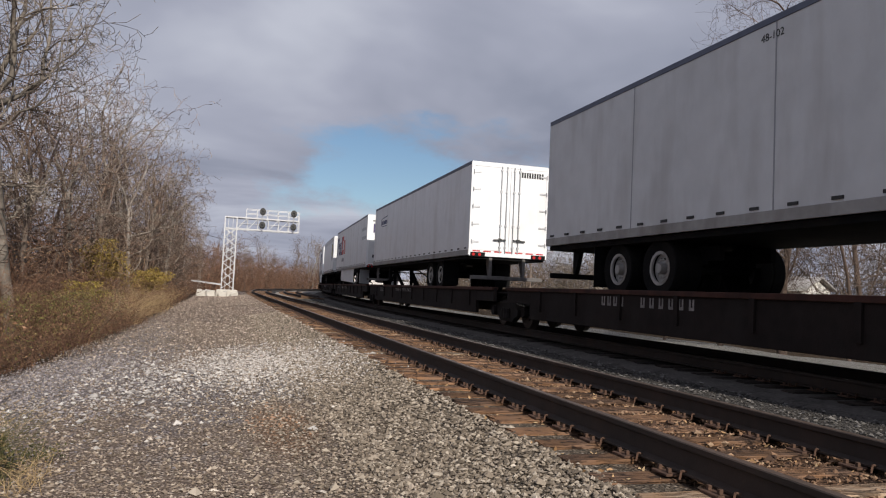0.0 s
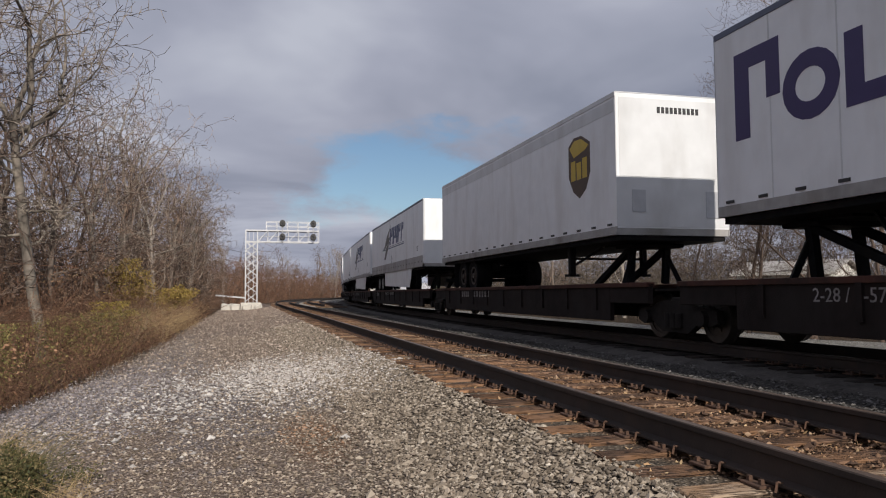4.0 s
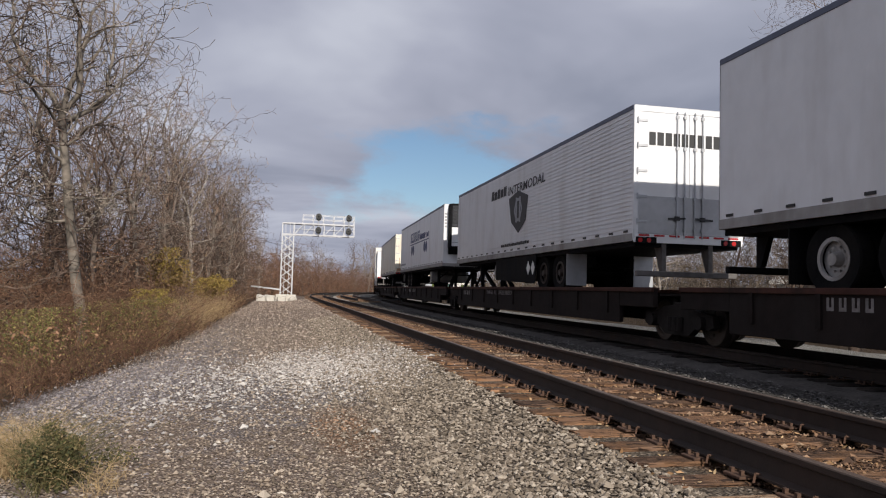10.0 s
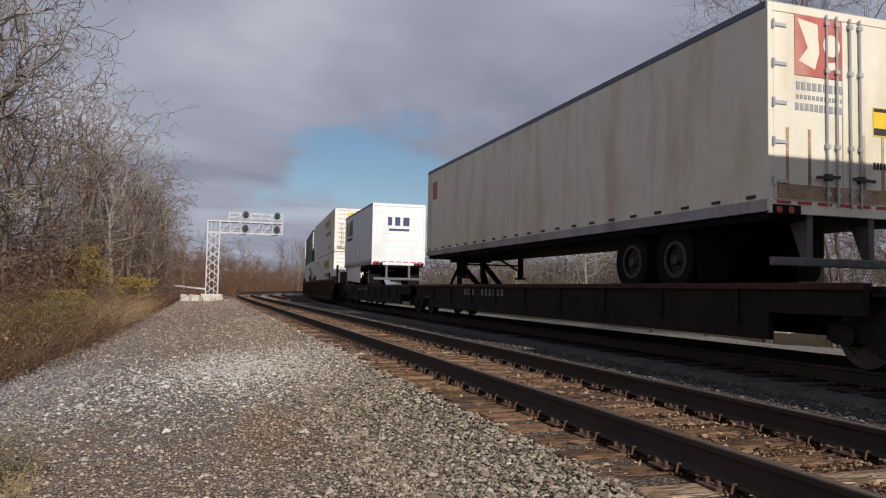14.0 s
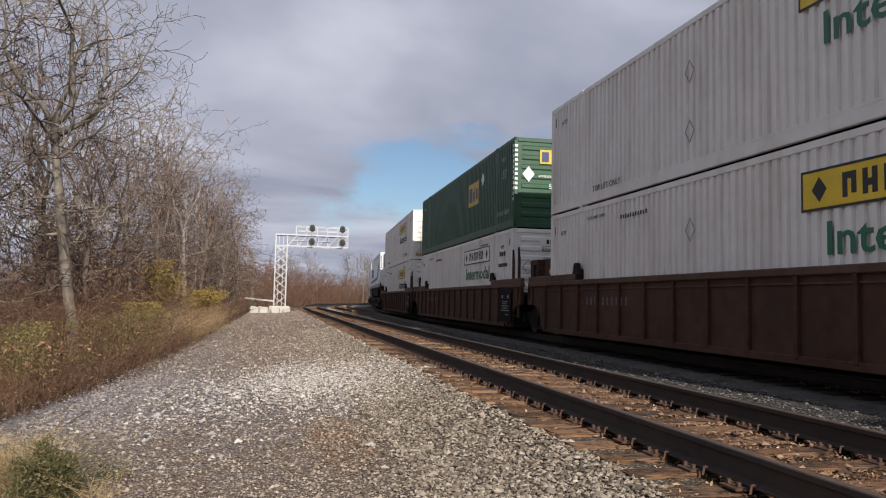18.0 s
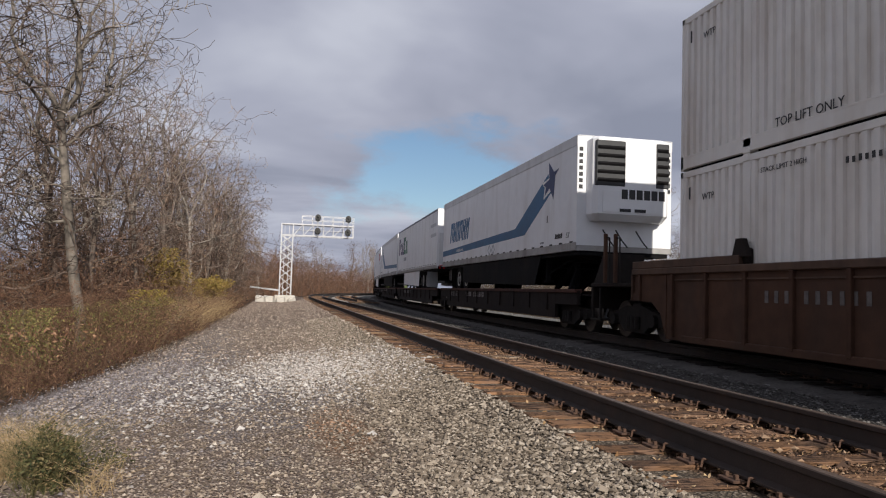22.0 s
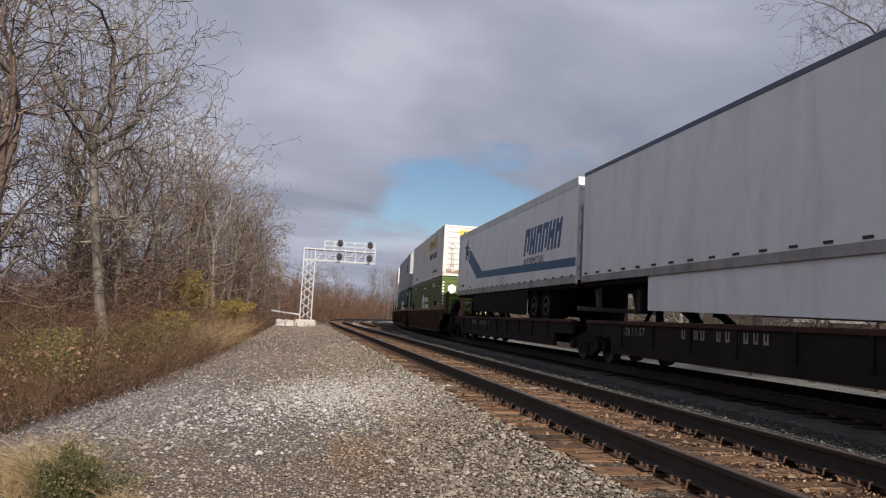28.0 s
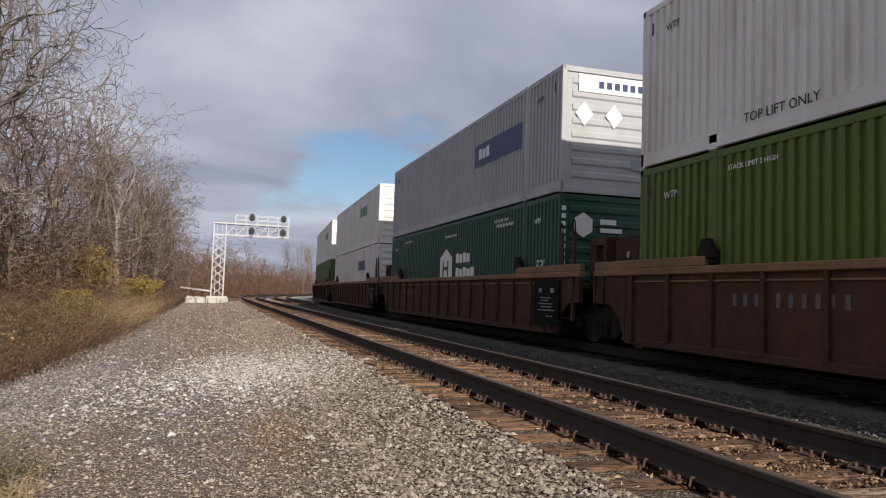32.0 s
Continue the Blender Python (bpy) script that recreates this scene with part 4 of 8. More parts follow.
def running_gear(tr, ys, rims=None):
    """Tandem axles under the rear of a trailer, each with a pair of dual wheels."""
    tyre, rim, _dark = wheel_meshes()
    za = PAN + 0.515
    for y in ys:
        ax = Geo().tube((-0.75, y, za), (0.75, y, za), 0.065, n=10)
        ax.box(-0.62, -0.5, y - 0.5, y + 0.5, za + 0.08, za + 0.15).box(0.5, 0.62, y - 0.5, y + 0.5, za + 0.08, za + 0.15)
        axle = part("axle", ax, BLACK, tr)
        for sx in (-1, 1):
            w = new("wheel")
            w.parent = tr
            w.matrix_basis = pose(sx * 1.17, y, za, 0, 0, 0 if sx < 0 else 180)
            part("tyre", tyre, None, w)
            part("rim", rims or rim, None, w, "dark steel rim" if rims else "white-painted steel rim")
    y0, y1 = min(ys) - 0.9, max(ys) + 0.9
    g = Geo()
    for sx in (-1, 1):
        g.box(sx * 0.52 - 0.05, sx * 0.52 + 0.05, y0, y1, za + 0.15, za + 0.4)
    for y in ys:
        g.box(-0.56, 0.56, y - 0.08, y + 0.08, za + 0.12, za + 0.2)
        g.prism([(y - 0.45, za + 0.25), (y + 0.1, za - 0.02), (y + 0.2, za - 0.02), (y - 0.2, za + 0.3)], "x", -0.6, 0.6)
    part("suspension", g, BLACK, tr)


def trailer(L, label, rear_near, body=WHITE, z0=2.03, z1=4.95, seams=1.22, axle_at=(2.6, 3.85), skirt=None, reefer=False, rolldoor=False, post=GREYP, rail=EDGE, nose=0.0, lower=DULLRAIL, ribs=False, pup=False, skirt_mat=None, rail_h=0.10, low_h=0.17, rims="white", flap=None, tank=None):
    """A highway semi-trailer carried on the train, local y from its near end (-L/2) to its far end."""
    tr = thing("semi_trailer", label, "trailer", group="trailers on the train")
    a, b = -L / 2, L / 2
    near, rear = a, (a if rear_near else b)
    into = 1 if rear_near else -1                       # from the rear towards the front
    g = Geo()
    if nose and not rear_near:                           # rounded front corners on the near end
        pts = [(-HW, b), (-HW, a + nose)]
        pts += [(-HW + nose - nose * math.cos(i * math.pi / 12), a + nose - nose * math.sin(i * math.pi / 12)) for i in range(1, 7)]
        pts += [(-x, y) for x, y in pts[::-1]]
        g.prism(pts, "z", z0 + 0.13, z1 - 0.02)
    else:
        g.box(-HW, HW, a, b, z0 + 0.13, z1 - 0.02, c=0.012)
    part("body", g, body, tr)
    g = Geo()
    for sx in (-1, 1):
        g.box(sx * HW - 0.012, sx * HW + 0.012, a + nose, b, z1 - rail_h, z1, c=0.006)
    part("roof_rail", g, rail, tr)
    part("roof", Geo().box(-HW + 0.02, HW - 0.02, a + nose + 0.01, b - 0.01, z1 - 0.02, z1 + 0.012, c=0.006), ALU, tr)
    g = Geo()
    for sx in (-1, 1):
        g.box(sx * HW - 0.014, sx * HW + 0.014, a + nose, b, z0, z0 + low_h, c=0.006)
    g.box(-HW + 0.02, HW - 0.02, b - 0.03, b, z0, z0 + 0.15).box(-HW + 0.02 + nose * 0.3, HW - 0.02 - nose * 0.3, a + 0.005, a + 0.04, z0, z0 + 0.15)
    part("bottom_rail", g, lower, tr, "dull aluminium bottom rail")
    if seams:
        n = int(L / seams)
        w, d = (0.03, 0.012) if ribs else (0.012, 0.004)
        me = fix(Geo().box(-d, d, -w, w, z0 + 0.17, z1 - 0.10).mesh("panel_seam", post))
        many("panel_seam", me, tr, [pose(sx * (HW + 0.001), a + L * i / n, 0) for i in range(1, n) for sx in (-1, 1)])
    g = Geo()
    n = int(L / 0.72)
    for i in range(n):
        y = a + 0.3 + i * (L - 0.6) / max(n - 1, 1)
        g.box(SIDE - 0.018, SIDE + 0.001, y - 0.09, y + 0.09, z0 + 0.2, z0 + 0.245)
    tagged(part("reflector_strip", g, BLACKG, tr, "dark red reflective dashes"), kind="stuff")
    # under the floor
    part("floor_frame", Geo().box(-1.22, 1.22, a + 0.05 + nose, b - 0.05, z0 - 0.10, z0 - 0.003), BLACK, tr)
    ax = [rear + into * d for d in axle_at]
    running_gear(tr, ax, None if rims == "white" else wheel_meshes()[2])
    if not pup:
        front = -rear
        yl = front - into * 2.9
        for sx in (-1, 1):
            leg = Geo().box(sx * 0.95 - 0.07, sx * 0.95 + 0.07, yl - 0.07, yl + 0.07, z0 - 0.72, z0 - 0.05, c=0.01).box(sx * 0.95 - 0.13, sx * 0.95 + 0.13, yl - 0.13, yl + 0.13, z0 - 0.78, z0 - 0.72)
            leg.bar((sx * 0.95, yl, z0 - 0.55), (sx * 0.5, yl + into * 0.7, z0 - 0.12), 0.05)
            part("landing_leg", leg, BLACK, tr)
        part("landing_brace", Geo().bar((-0.95, yl, z0 - 0.35), (0.95, yl, z0 - 0.35), 0.05), BLACK, tr)
        part("fifth_wheel_plate", Geo().box(-0.6, 0.6, front - into * 1.4 - 0.5, front - into * 1.4 + 0.5, z0 - 0.14, z0 - 0.10), BLACK, tr)
    if tank is not None:
        part("fuel_tank", Geo().tube((-1.1, tank, z0 - 0.44), (0.9, tank, z0 - 0.44), 0.29, n=24), DULLRAIL, tr, "round aluminium fuel tank")
    # mud flaps and under-ride guard at the rear
    for sx in (-1, 1):
        ym = (max(ax) if into < 0 else min(ax)) - into * 0.75
        part("mud_flap", Geo().box(sx * 0.95 - 0.28, sx * 0.95 + 0.28, ym - 0.012, ym + 0.012, DECK + 0.05, z0 - 0.1), flap or RUBBER, tr, "pale mud flap" if flap else "")
    g = Geo()
    for sx in (-0.55, 0.55):
        g.prism([(rear + into * 0.02, z0), (rear + into * 0.38, z0), (rear + into * 0.14, DECK + 0.36), (rear + into * 0.02, DECK + 0.36)], "x", sx - 0.05, sx + 0.05)
    g.box(-1.18, 1.18, min(rear, rear + into * 0.1), max(rear, rear + into * 0.1), DECK + 0.24, DECK + 0.36, c=0.012)
    part("underride_guard", g, GUARD if rear_near else BLACK, tr)
    if skirt:
        y0, y1 = skirt
        for sx in (-1, 1):
            s = Geo().prism([(y0, z0), (y1, z0), (y1 - 0.02, 1.30), (y0 + (0.12 if rear_near else 0.55), 1.16)], "x", sx * (HW - 0.05) - 0.008, sx * (HW - 0.05) + 0.008)
            part("side_skirt", s, skirt_mat or body, tr, "aerodynamic side skirt")
    if rear_near:
        rear_end(tr, a, z0, z1, body, rolldoor)
    elif reefer:
        (louvred_unit if reefer == "louvred" else reefer_unit)(tr, a, z0, z1)
    # a plain frame round the far end
    g = Geo()
    for sx in (-1, 1):
        g.box(sx * (HW - 0.05) - 0.05, sx * (HW - 0.05) + 0.05, b - 0.01, b + 0.012, z0, z1 - 0.02)
    g.box(-HW + 0.1, HW - 0.1, b - 0.01, b + 0.012, z1 - 0.12, z1 - 0.02)
    part("end_frame", g, ALU, tr)
    return tr


def rear_end(tr, y, z0, z1, body, rolldoor):
    """The doors, locking gear and lamps on the end that faces -y."""
    fr = Geo()
    for sx in (-1, 1):
        fr.box(sx * (HW - 0.045) - 0.045, sx * (HW - 0.045) + 0.045, y - 0.03, y + 0.02, z0 + 0.02, z1 - 0.02, c=0.006)
    fr.box(-HW + 0.09, HW - 0.09, y - 0.03, y + 0.02, z1 - 0.14, z1 - 0.02, c=0.006)
    fr.box(-HW + 0.02, HW - 0.02, y - 0.04, y + 0.02, z0 - 0.02, z0 + 0.16, c=0.006)
    part("door_frame", fr, body, tr)
    if rolldoor:
        n = 8
        for i in range(n):
            h = (z1 - 0.14 - z0 - 0.16) / n
            part("door_panel", Geo().box(-HW + 0.095, HW - 0.095, y - 0.012, y + 0.01, z0 + 0.16 + i * h + 0.004, z0 + 0.16 + (i + 1) * h - 0.004, c=0.004), body, tr)
    else:
        for sx in (-1, 1):
            x0, x1 = (-HW + 0.09, -0.006) if sx < 0 else (0.006, HW - 0.09)
            d = part("rear_door", Geo().box(x0, x1, y - 0.028, y + 0.01, z0 + 0.17, z1 - 0.145, c=0.008), body, tr)
            rod = Geo()
            for xr in (sx * 0.12, sx * 0.30):
                rod.tube((xr, y - 0.055, z0 + 0.1), (xr, y - 0.055, z1 - 0.1), 0.017, n=7)
                for zz in (z0 + 0.28, z0 + 0.95, z1 - 0.9, z1 - 0.22):
                    rod.box(xr - 0.035, xr + 0.035, y - 0.08, y - 0.026, zz - 0.03, zz + 0.03)
            part("lock_rod", rod, ALU, d, "galvanised locking rods")
            part("door_handle", Geo().bar((sx * 0.12, y - 0.085, z0 + 0.52), (sx * 0.52, y - 0.085, z0 + 0.5), 0.03, 0.04).box(sx * 0.3 - 0.05, sx * 0.3 + 0.05, y - 0.09, y - 0.03, z0 + 0.47, z0 + 0.56), BLACKG, d)
            for i in range(5):
                zz = z0 + 0.42 + i * (z1 - z0 - 0.75) / 4
                part("hinge", Geo().box(sx * (HW - 0.2) - 0.11, sx * (HW - 0.2) + 0.11, y - 0.045, y - 0.025, zz - 0.028, zz + 0.028, c=0.006).tube((sx * (HW - 0.08), y - 0.05, zz - 0.06), (sx * (HW - 0.08), y - 0.05, zz + 0.06), 0.02, n=7), ALU, d)
    g = Geo()
    for i in range(7):
        x = -1.05 + i * 0.35
        g.box(x - 0.12, x + 0.12, y - 0.046, y - 0.03, z0 + 0.115, z0 + 0.155)
    tagged(part("reflector_strip", g, REDG, tr, "red and white conspicuity tape"), kind="stuff")
    for sx in (-1, 1):
        part("lamp_box", Geo().box(sx * 1.0 - 0.24, sx * 1.0 + 0.24, y - 0.048, y - 0.03, z0 - 0.04, z0 + 0.10, c=0.006), BLACK, tr)
        for dx in (-0.14, 0.06):
            part("tail_lamp", Geo().tube((sx * 1.0 + dx, y - 0.06, z0 + 0.03), (sx * 1.0 + dx, y - 0.046, z0 + 0.03), 0.05, n=12), TAIL, tr, "round red tail lamp")


def reefer_unit(tr, y, z0, z1):
    """The refrigeration unit on a front end that faces -y."""
    top, bot = z1 - 0.06, z0 + 0.75
    shell = Geo()
    prof = [(-1.05, 0.0), (-1.02, -0.30), (-0.92, -0.44), (0.92, -0.44), (1.02, -0.30), (1.05, 0.0)]
    low = [(-0.95, 0.0), (-0.92, -0.2), (-0.8, -0.3), (0.8, -0.3), (0.92, -0.2), (0.95, 0.0)]
    n = len(prof)
    rows = [(low, bot), (prof, bot + 0.16), (prof, top - 0.08), (low, top)]
    for pr, z in rows:
        shell.v += [(px, y + py, z) for px, py in pr]
    for j in range(3):
        for i in range(n - 1):
            shell.f.append((j * n + i, j * n + i + 1, (j + 1) * n + i + 1, (j + 1) * n + i))
    shell.f += [tuple(range(n)), tuple(range(3 * n, 4 * n))[::-1]] + [tuple(j * n for j in range(4)), tuple(j * n + n - 1 for j in range(3, -1, -1))]
    shell.m = [0] * len(shell.f)
    unit = part("cooling_unit", shell, WHITE, tr, "white moulded refrigeration unit with black grilles")
    for x0, x1 in ((-0.98, -0.2), (0.62, 0.98)):
        part("grille", Geo().box(x0, x1, y - 0.455, y - 0.30, bot + 0.85, top - 0.12, c=0.02), GRILLE, unit)
        sl = Geo()
        for i in range(5):
            zz = bot + 0.95 + i * (top - bot - 1.1) / 5
            sl.prism([(y - 0.455, zz), (y - 0.49, zz + 0.05), (y - 0.49, zz + 0.09), (y - 0.455, zz + 0.07)], "x", x0 + 0.03, x1 - 0.03)
        part("louvre", sl, BLACK, unit)
    part("lower_panel", Geo().box(-0.8, 0.8, y - 0.452, y - 0.438, bot + 0.2, bot + 0.75, c=0.004), WHITE, unit)
    part("vent", Geo().box(-0.35, -0.05, y - 0.46, y - 0.45, bot + 0.22, bot + 0.3).box(0.05, 0.35, y - 0.46, y - 0.45, bot + 0.22, bot + 0.3), BLACKG, unit)
    hose = Geo()
    for k, x in enumerate((-0.6, -0.25, 0.3)):
        pts = [Vector((x, y - 0.03, z0 + 0.55)), Vector((x + 0.12, y - 0.12, z0 + 0.3)), Vector((x + 0.3, y - 0.08, z0 + 0.12))]
        for p, q in zip(pts, pts[1:]):
            hose.tube(p, q, 0.018, n=6)
    part("air_hose", hose, BLACKG, tr)


def louvred_unit(tr, y, z0, z1):
    """A cooling unit with a full-width louvred grille over white curved doors, on a front end that faces -y."""
    top, mid, low, bot = z1 - 0.06, z1 - 1.12, z0 + 0.92, z0 + 0.55
    prof = [(-1.06, 0.0), (-1.06, -0.26), (-0.98, -0.40), (-0.6, -0.50), (0.0, -0.53), (0.6, -0.50), (0.98, -0.40), (1.06, -0.26), (1.06, 0.0)]

    def shell(za, zb, k, k2=None):
        g = Geo()
        for z, kk in ((za, k2 or k), (zb, k)):
            g.v += [(px * (kk if abs(py) > 0.01 else 1.0), y + py * kk, z) for px, py in prof]
        n = len(prof)
        g.f = [(i, i + 1, n + i + 1, n + i) for i in range(n - 1)] + [tuple(range(n)), tuple(range(2 * n - 1, n - 1, -1)), (0, n, 2 * n - 1, n - 1)]
        g.m = [0] * len(g.f)
        return g

    unit = part("cooling_unit", shell(mid, top, 0.95), GRILLE, tr, "dark refrigeration unit with full-width louvres")
    for i in range(15):
        zz = mid + 0.06 + i * (top - mid - 0.16) / 14
        part("louvre", shell(zz, zz + 0.022, 1.0), SLAT, unit)
    for x0, x1, yy in ((-1.08, -0.98, -0.41), (-0.52, -0.44, -0.54), (0.98, 1.08, -0.41)):
        part("grille_post", Geo().box(x0, x1, y + yy - 0.02, y, bot + 0.3, top + 0.03, c=0.008), BLACK, unit)
    part("top_frame", shell(top - 0.02, top + 0.05, 1.02), BLACK, unit)
    part("unit_door", shell(low, mid, 1.0), WHITE, unit, "white curved service doors")
    part("door_seam", shell(low + 0.17, low + 0.185, 1.006), BLACKG, unit)
    part("vent", Geo().box(0.5, 0.7, y - 0.53, y - 0.46, low + 0.05, low + 0.12), BLACKG, unit)
    part("lower_shroud", shell(bot, low, 0.97, 0.6), BLACK, unit, "black shroud under the unit")
    part("gladhand_panel", Geo().box(0.95, 1.2, y - 0.02, y, z0 + 0.4, z0 + 0.6), YELLOW, tr)
    for x in (-1.2,):
        tagged(part("stencil", Geo().box(x - 0.05, x + 0.05, y - 0.007, y, z1 - 0.5, z1 - 0.42).box(x - 0.05, x + 0.05, y - 0.007, y, z1 - 0.65, z1 - 0.57).box(x - 0.05, x + 0.05, y - 0.007, y, z1 - 0.8, z1 - 0.72).box(x - 0.05, x + 0.05, y - 0.007, y, z1 - 0.95, z1 - 0.87).box(x - 0.05, x + 0.05, y - 0.007, y, z1 - 1.1, z1 - 1.02), GREYG, tr, "grey number as plain bars"), kind="stuff")


def corrugated(y0, y1, z0, z1, x, depth=0.044, pitch=0.205):
    """A steel wall of folded ribs, proud towards -x for x < 0."""
    sx = -1 if x < 0 else 1
    n = max(1, int(round((y1 - y0) / pitch)))
    p = (y1 - y0) / n
    line = []
    for i in range(n):
        a = y0 + i * p
        line += [(a, 0), (a + p * 0.36, 0), (a + p * 0.45, depth), (a + p * 0.91, depth)]
    line.append((y1, 0))
    g = Geo()
    for z in (z0, z1):
        g.v += [(x - sx * (depth + 0.004 - d), y, z) for y, d in line]
    k = len(line)
    g.f = [(i, i + 1, k + i + 1, k + i) if sx > 0 else (i + 1, i, k + i, k + i + 1) for i in range(k - 1)]
    g.m = [0] * len(g.f)
    return g


@lru_cache(maxsize=None)
def corr_mesh(y0, y1, z0, z1, x, mat_name):
    return corrugated(y0, y1, z0, z1, x, 0.018 if mat_name == "container_dark_green" else 0.044).mesh("side_panel", bpy.data.materials[mat_name])


def container(L, z0, mat, label, H=2.87):
    """A 53-foot steel container with folded side walls, lifting posts inboard of its ends and a ribbed end wall."""
    ct = thing("container", label, "container", group="containers on the train")
    a, b, z1 = -L / 2, L / 2, z0 + H
    p40 = 6.1
    for sx in (-1, 1):
        for y0, y1 in ((a + 0.1, -p40 - 0.1), (-p40 + 0.1, p40 - 0.1), (p40 + 0.1, b - 0.1)):
            part("side_panel", corr_mesh(y0, y1, z0 + 0.26, z1 - 0.12, sx * HW, mat.name), None, ct)
        g = Geo().box(sx * (HW - 0.04) - 0.04, sx * (HW - 0.04) + 0.04, a, b, z1 - 0.12, z1 - 0.004, c=0.01)
        part("top_rail", g, mat, ct)
        part("bottom_rail", Geo().box(sx * (HW - 0.04) - 0.04, sx * (HW - 0.04) + 0.04, a, b, z0 + 0.03, z0 + 0.27, c=0.01).box(sx * (HW - 0.04) - 0.044, sx * (HW - 0.04) + 0.044, a + 0.1, b - 0.1, z0 + 0.235, z0 + 0.262), mat, ct)
        for y in (-p40, p40):
            part("lifting_post", Geo().box(sx * (HW - 0.05) - 0.05, sx * (HW - 0.05) + 0.05, y - 0.1, y + 0.1, z0 + 0.1, z1 - 0.1, c=0.01), mat, ct)
            part("corner_casting", Geo().box(sx * (HW - 0.07) - 0.085, sx * (HW - 0.07) + 0.085, y - 0.09, y + 0.09, z1 - 0.11, z1 + 0.012, c=0.012).box(sx * (HW - 0.07) - 0.085, sx * (HW - 0.07) + 0.085, y - 0.09, y + 0.09, z0, z0 + 0.11, c=0.012), mat, ct)
        for y in (a + 0.05, b - 0.05):
            part("end_post", Geo().box(sx * (HW - 0.06) - 0.06, sx * (HW - 0.06) + 0.06, y - 0.05, y + 0.05, z0, z1, c=0.012), mat, ct)
    part("roof", Geo().box(-HW + 0.08, HW - 0.08, a + 0.02, b - 0.02, z1 - 0.05, z1 - 0.02), mat, ct)
    part("floor", Geo().box(-HW + 0.08, HW - 0.08, a + 0.02, b - 0.02, z0 + 0.05, z0 + 0.14), BLACK, ct)
    for y, s in ((a, -1), (b, 1)):
        part("end_wall", Geo().box(-HW + 0.12, HW - 0.12, min(y - s * 0.03, y - s * 0.07), max(y - s * 0.03, y - s * 0.07), z0 + 0.1, z1 - 0.08), mat, ct)
        rib = Geo()
        for i in range(8):
            zz = z0 + 0.28 + i * (H - 0.75) / 7
            rib.prism([(y - s * 0.035, zz + 0.04), (y - s * 0.004, zz + 0.09), (y - s * 0.004, zz + 0.19), (y - s * 0.035, zz + 0.235)], "x", -HW + 0.26, HW - 0.26)
        rib.box(-HW + 0.12, HW - 0.12, min(y, y - s * 0.05), max(y, y - s * 0.05), z1 - 0.14, z1 - 0.01, c=0.01)
        rib.box(-HW + 0.12, HW - 0.12, min(y, y - s * 0.05), max(y, y - s * 0.05), z0 + 0.01, z0 + 0.15, c=0.01)
        part("end_rib", rib, mat, ct)
    return ct

# ---- the train: railcars ----
WHEEL_R = 0.42


def make_bogie():
    """A two-axle freight bogie: cast side frames, bolster, springs and wheelsets."""
    bg = Geo()
    for sx in (-1, 1):
        x0, x1 = sx * 1.0 - 0.07, sx * 1.0 + 0.07
        bg.prism([(-1.25, 0.36), (-1.1, 0.30), (-0.72, 0.34), (-0.42, 0.16), (0.42, 0.16), (0.72, 0.34), (1.1, 0.30), (1.25, 0.36), (1.22, 0.56), (0.75, 0.62), (0.35, 0.72), (-0.35, 0.72), (-0.75, 0.62), (-1.22, 0.56)], "x", x0, x1)
        for i in range(3):
            bg.tube((sx * 1.09, -0.18 + 0.18 * i, 0.24), (sx * 1.09, -0.18 + 0.18 * i, 0.5), 0.07, n=10)
        for y in (-0.88, 0.88):
            bg.tube((sx * 1.0, y, WHEEL_R), (sx * 1.16, y, WHEEL_R), 0.13, n=14)
    bg.box(-1.02, 1.02, -0.18, 0.18, 0.5, 0.78, c=0.02)
    return fix(bg.mesh("bogie", BOGIE))


def make_wheelset():
    g = Geo()
    g.tube((-1.0, 0, 0), (1.0, 0, 0), 0.075, n=12)
    for sx in (-1, 1):
        g.tube((sx * 0.70, 0, 0), (sx * 0.82, 0, 0), WHEEL_R, WHEEL_R - 0.012, 30)
        g.tube((sx * 0.66, 0, 0), (sx * 0.70, 0, 0), WHEEL_R + 0.025, WHEEL_R + 0.01, 30)
        g.ring((sx * 0.82, 0, 0), (sx * 0.835, 0, 0), 0.30, WHEEL_R - 0.02, 30)
        for i in range(6):
            a = math.pi * i / 3
            g.tube((sx * 0.82, 0.2 * math.cos(a), 0.2 * math.sin(a)), (sx * 0.84, 0.2 * math.cos(a), 0.2 * math.sin(a)), 0.03, n=6)
    return fix(g.mesh("wheelset", WHEELST))


BOGIE_ME, WHEELSET_ME = make_bogie(), make_wheelset()
STAKE_ME = fix(Geo().box(-0.03, 0.03, -0.05, 0.05, 0.5, DECK - 0.08).mesh("side_stake", CARBROWN))
BEARER_ME = fix(Geo().box(-1.2, 1.2, -0.1, 0.1, 0.55, 0.89).mesh("cross_bearer", CARBROWN))
WHEELSETS = []


def bogie(car, y):
    bo = new("bogie", BOGIE_ME)
    bo.parent = car
    bo.matrix_basis = pose(0, y, 0)
    for dy in (-0.88, 0.88):
        ws = new("wheelset", WHEELSET_ME)
        ws.parent = bo
        ws.matrix_parent_inverse = Matrix.Translation((0, dy, WHEEL_R))
        WHEELSETS.append(ws)
    return bo


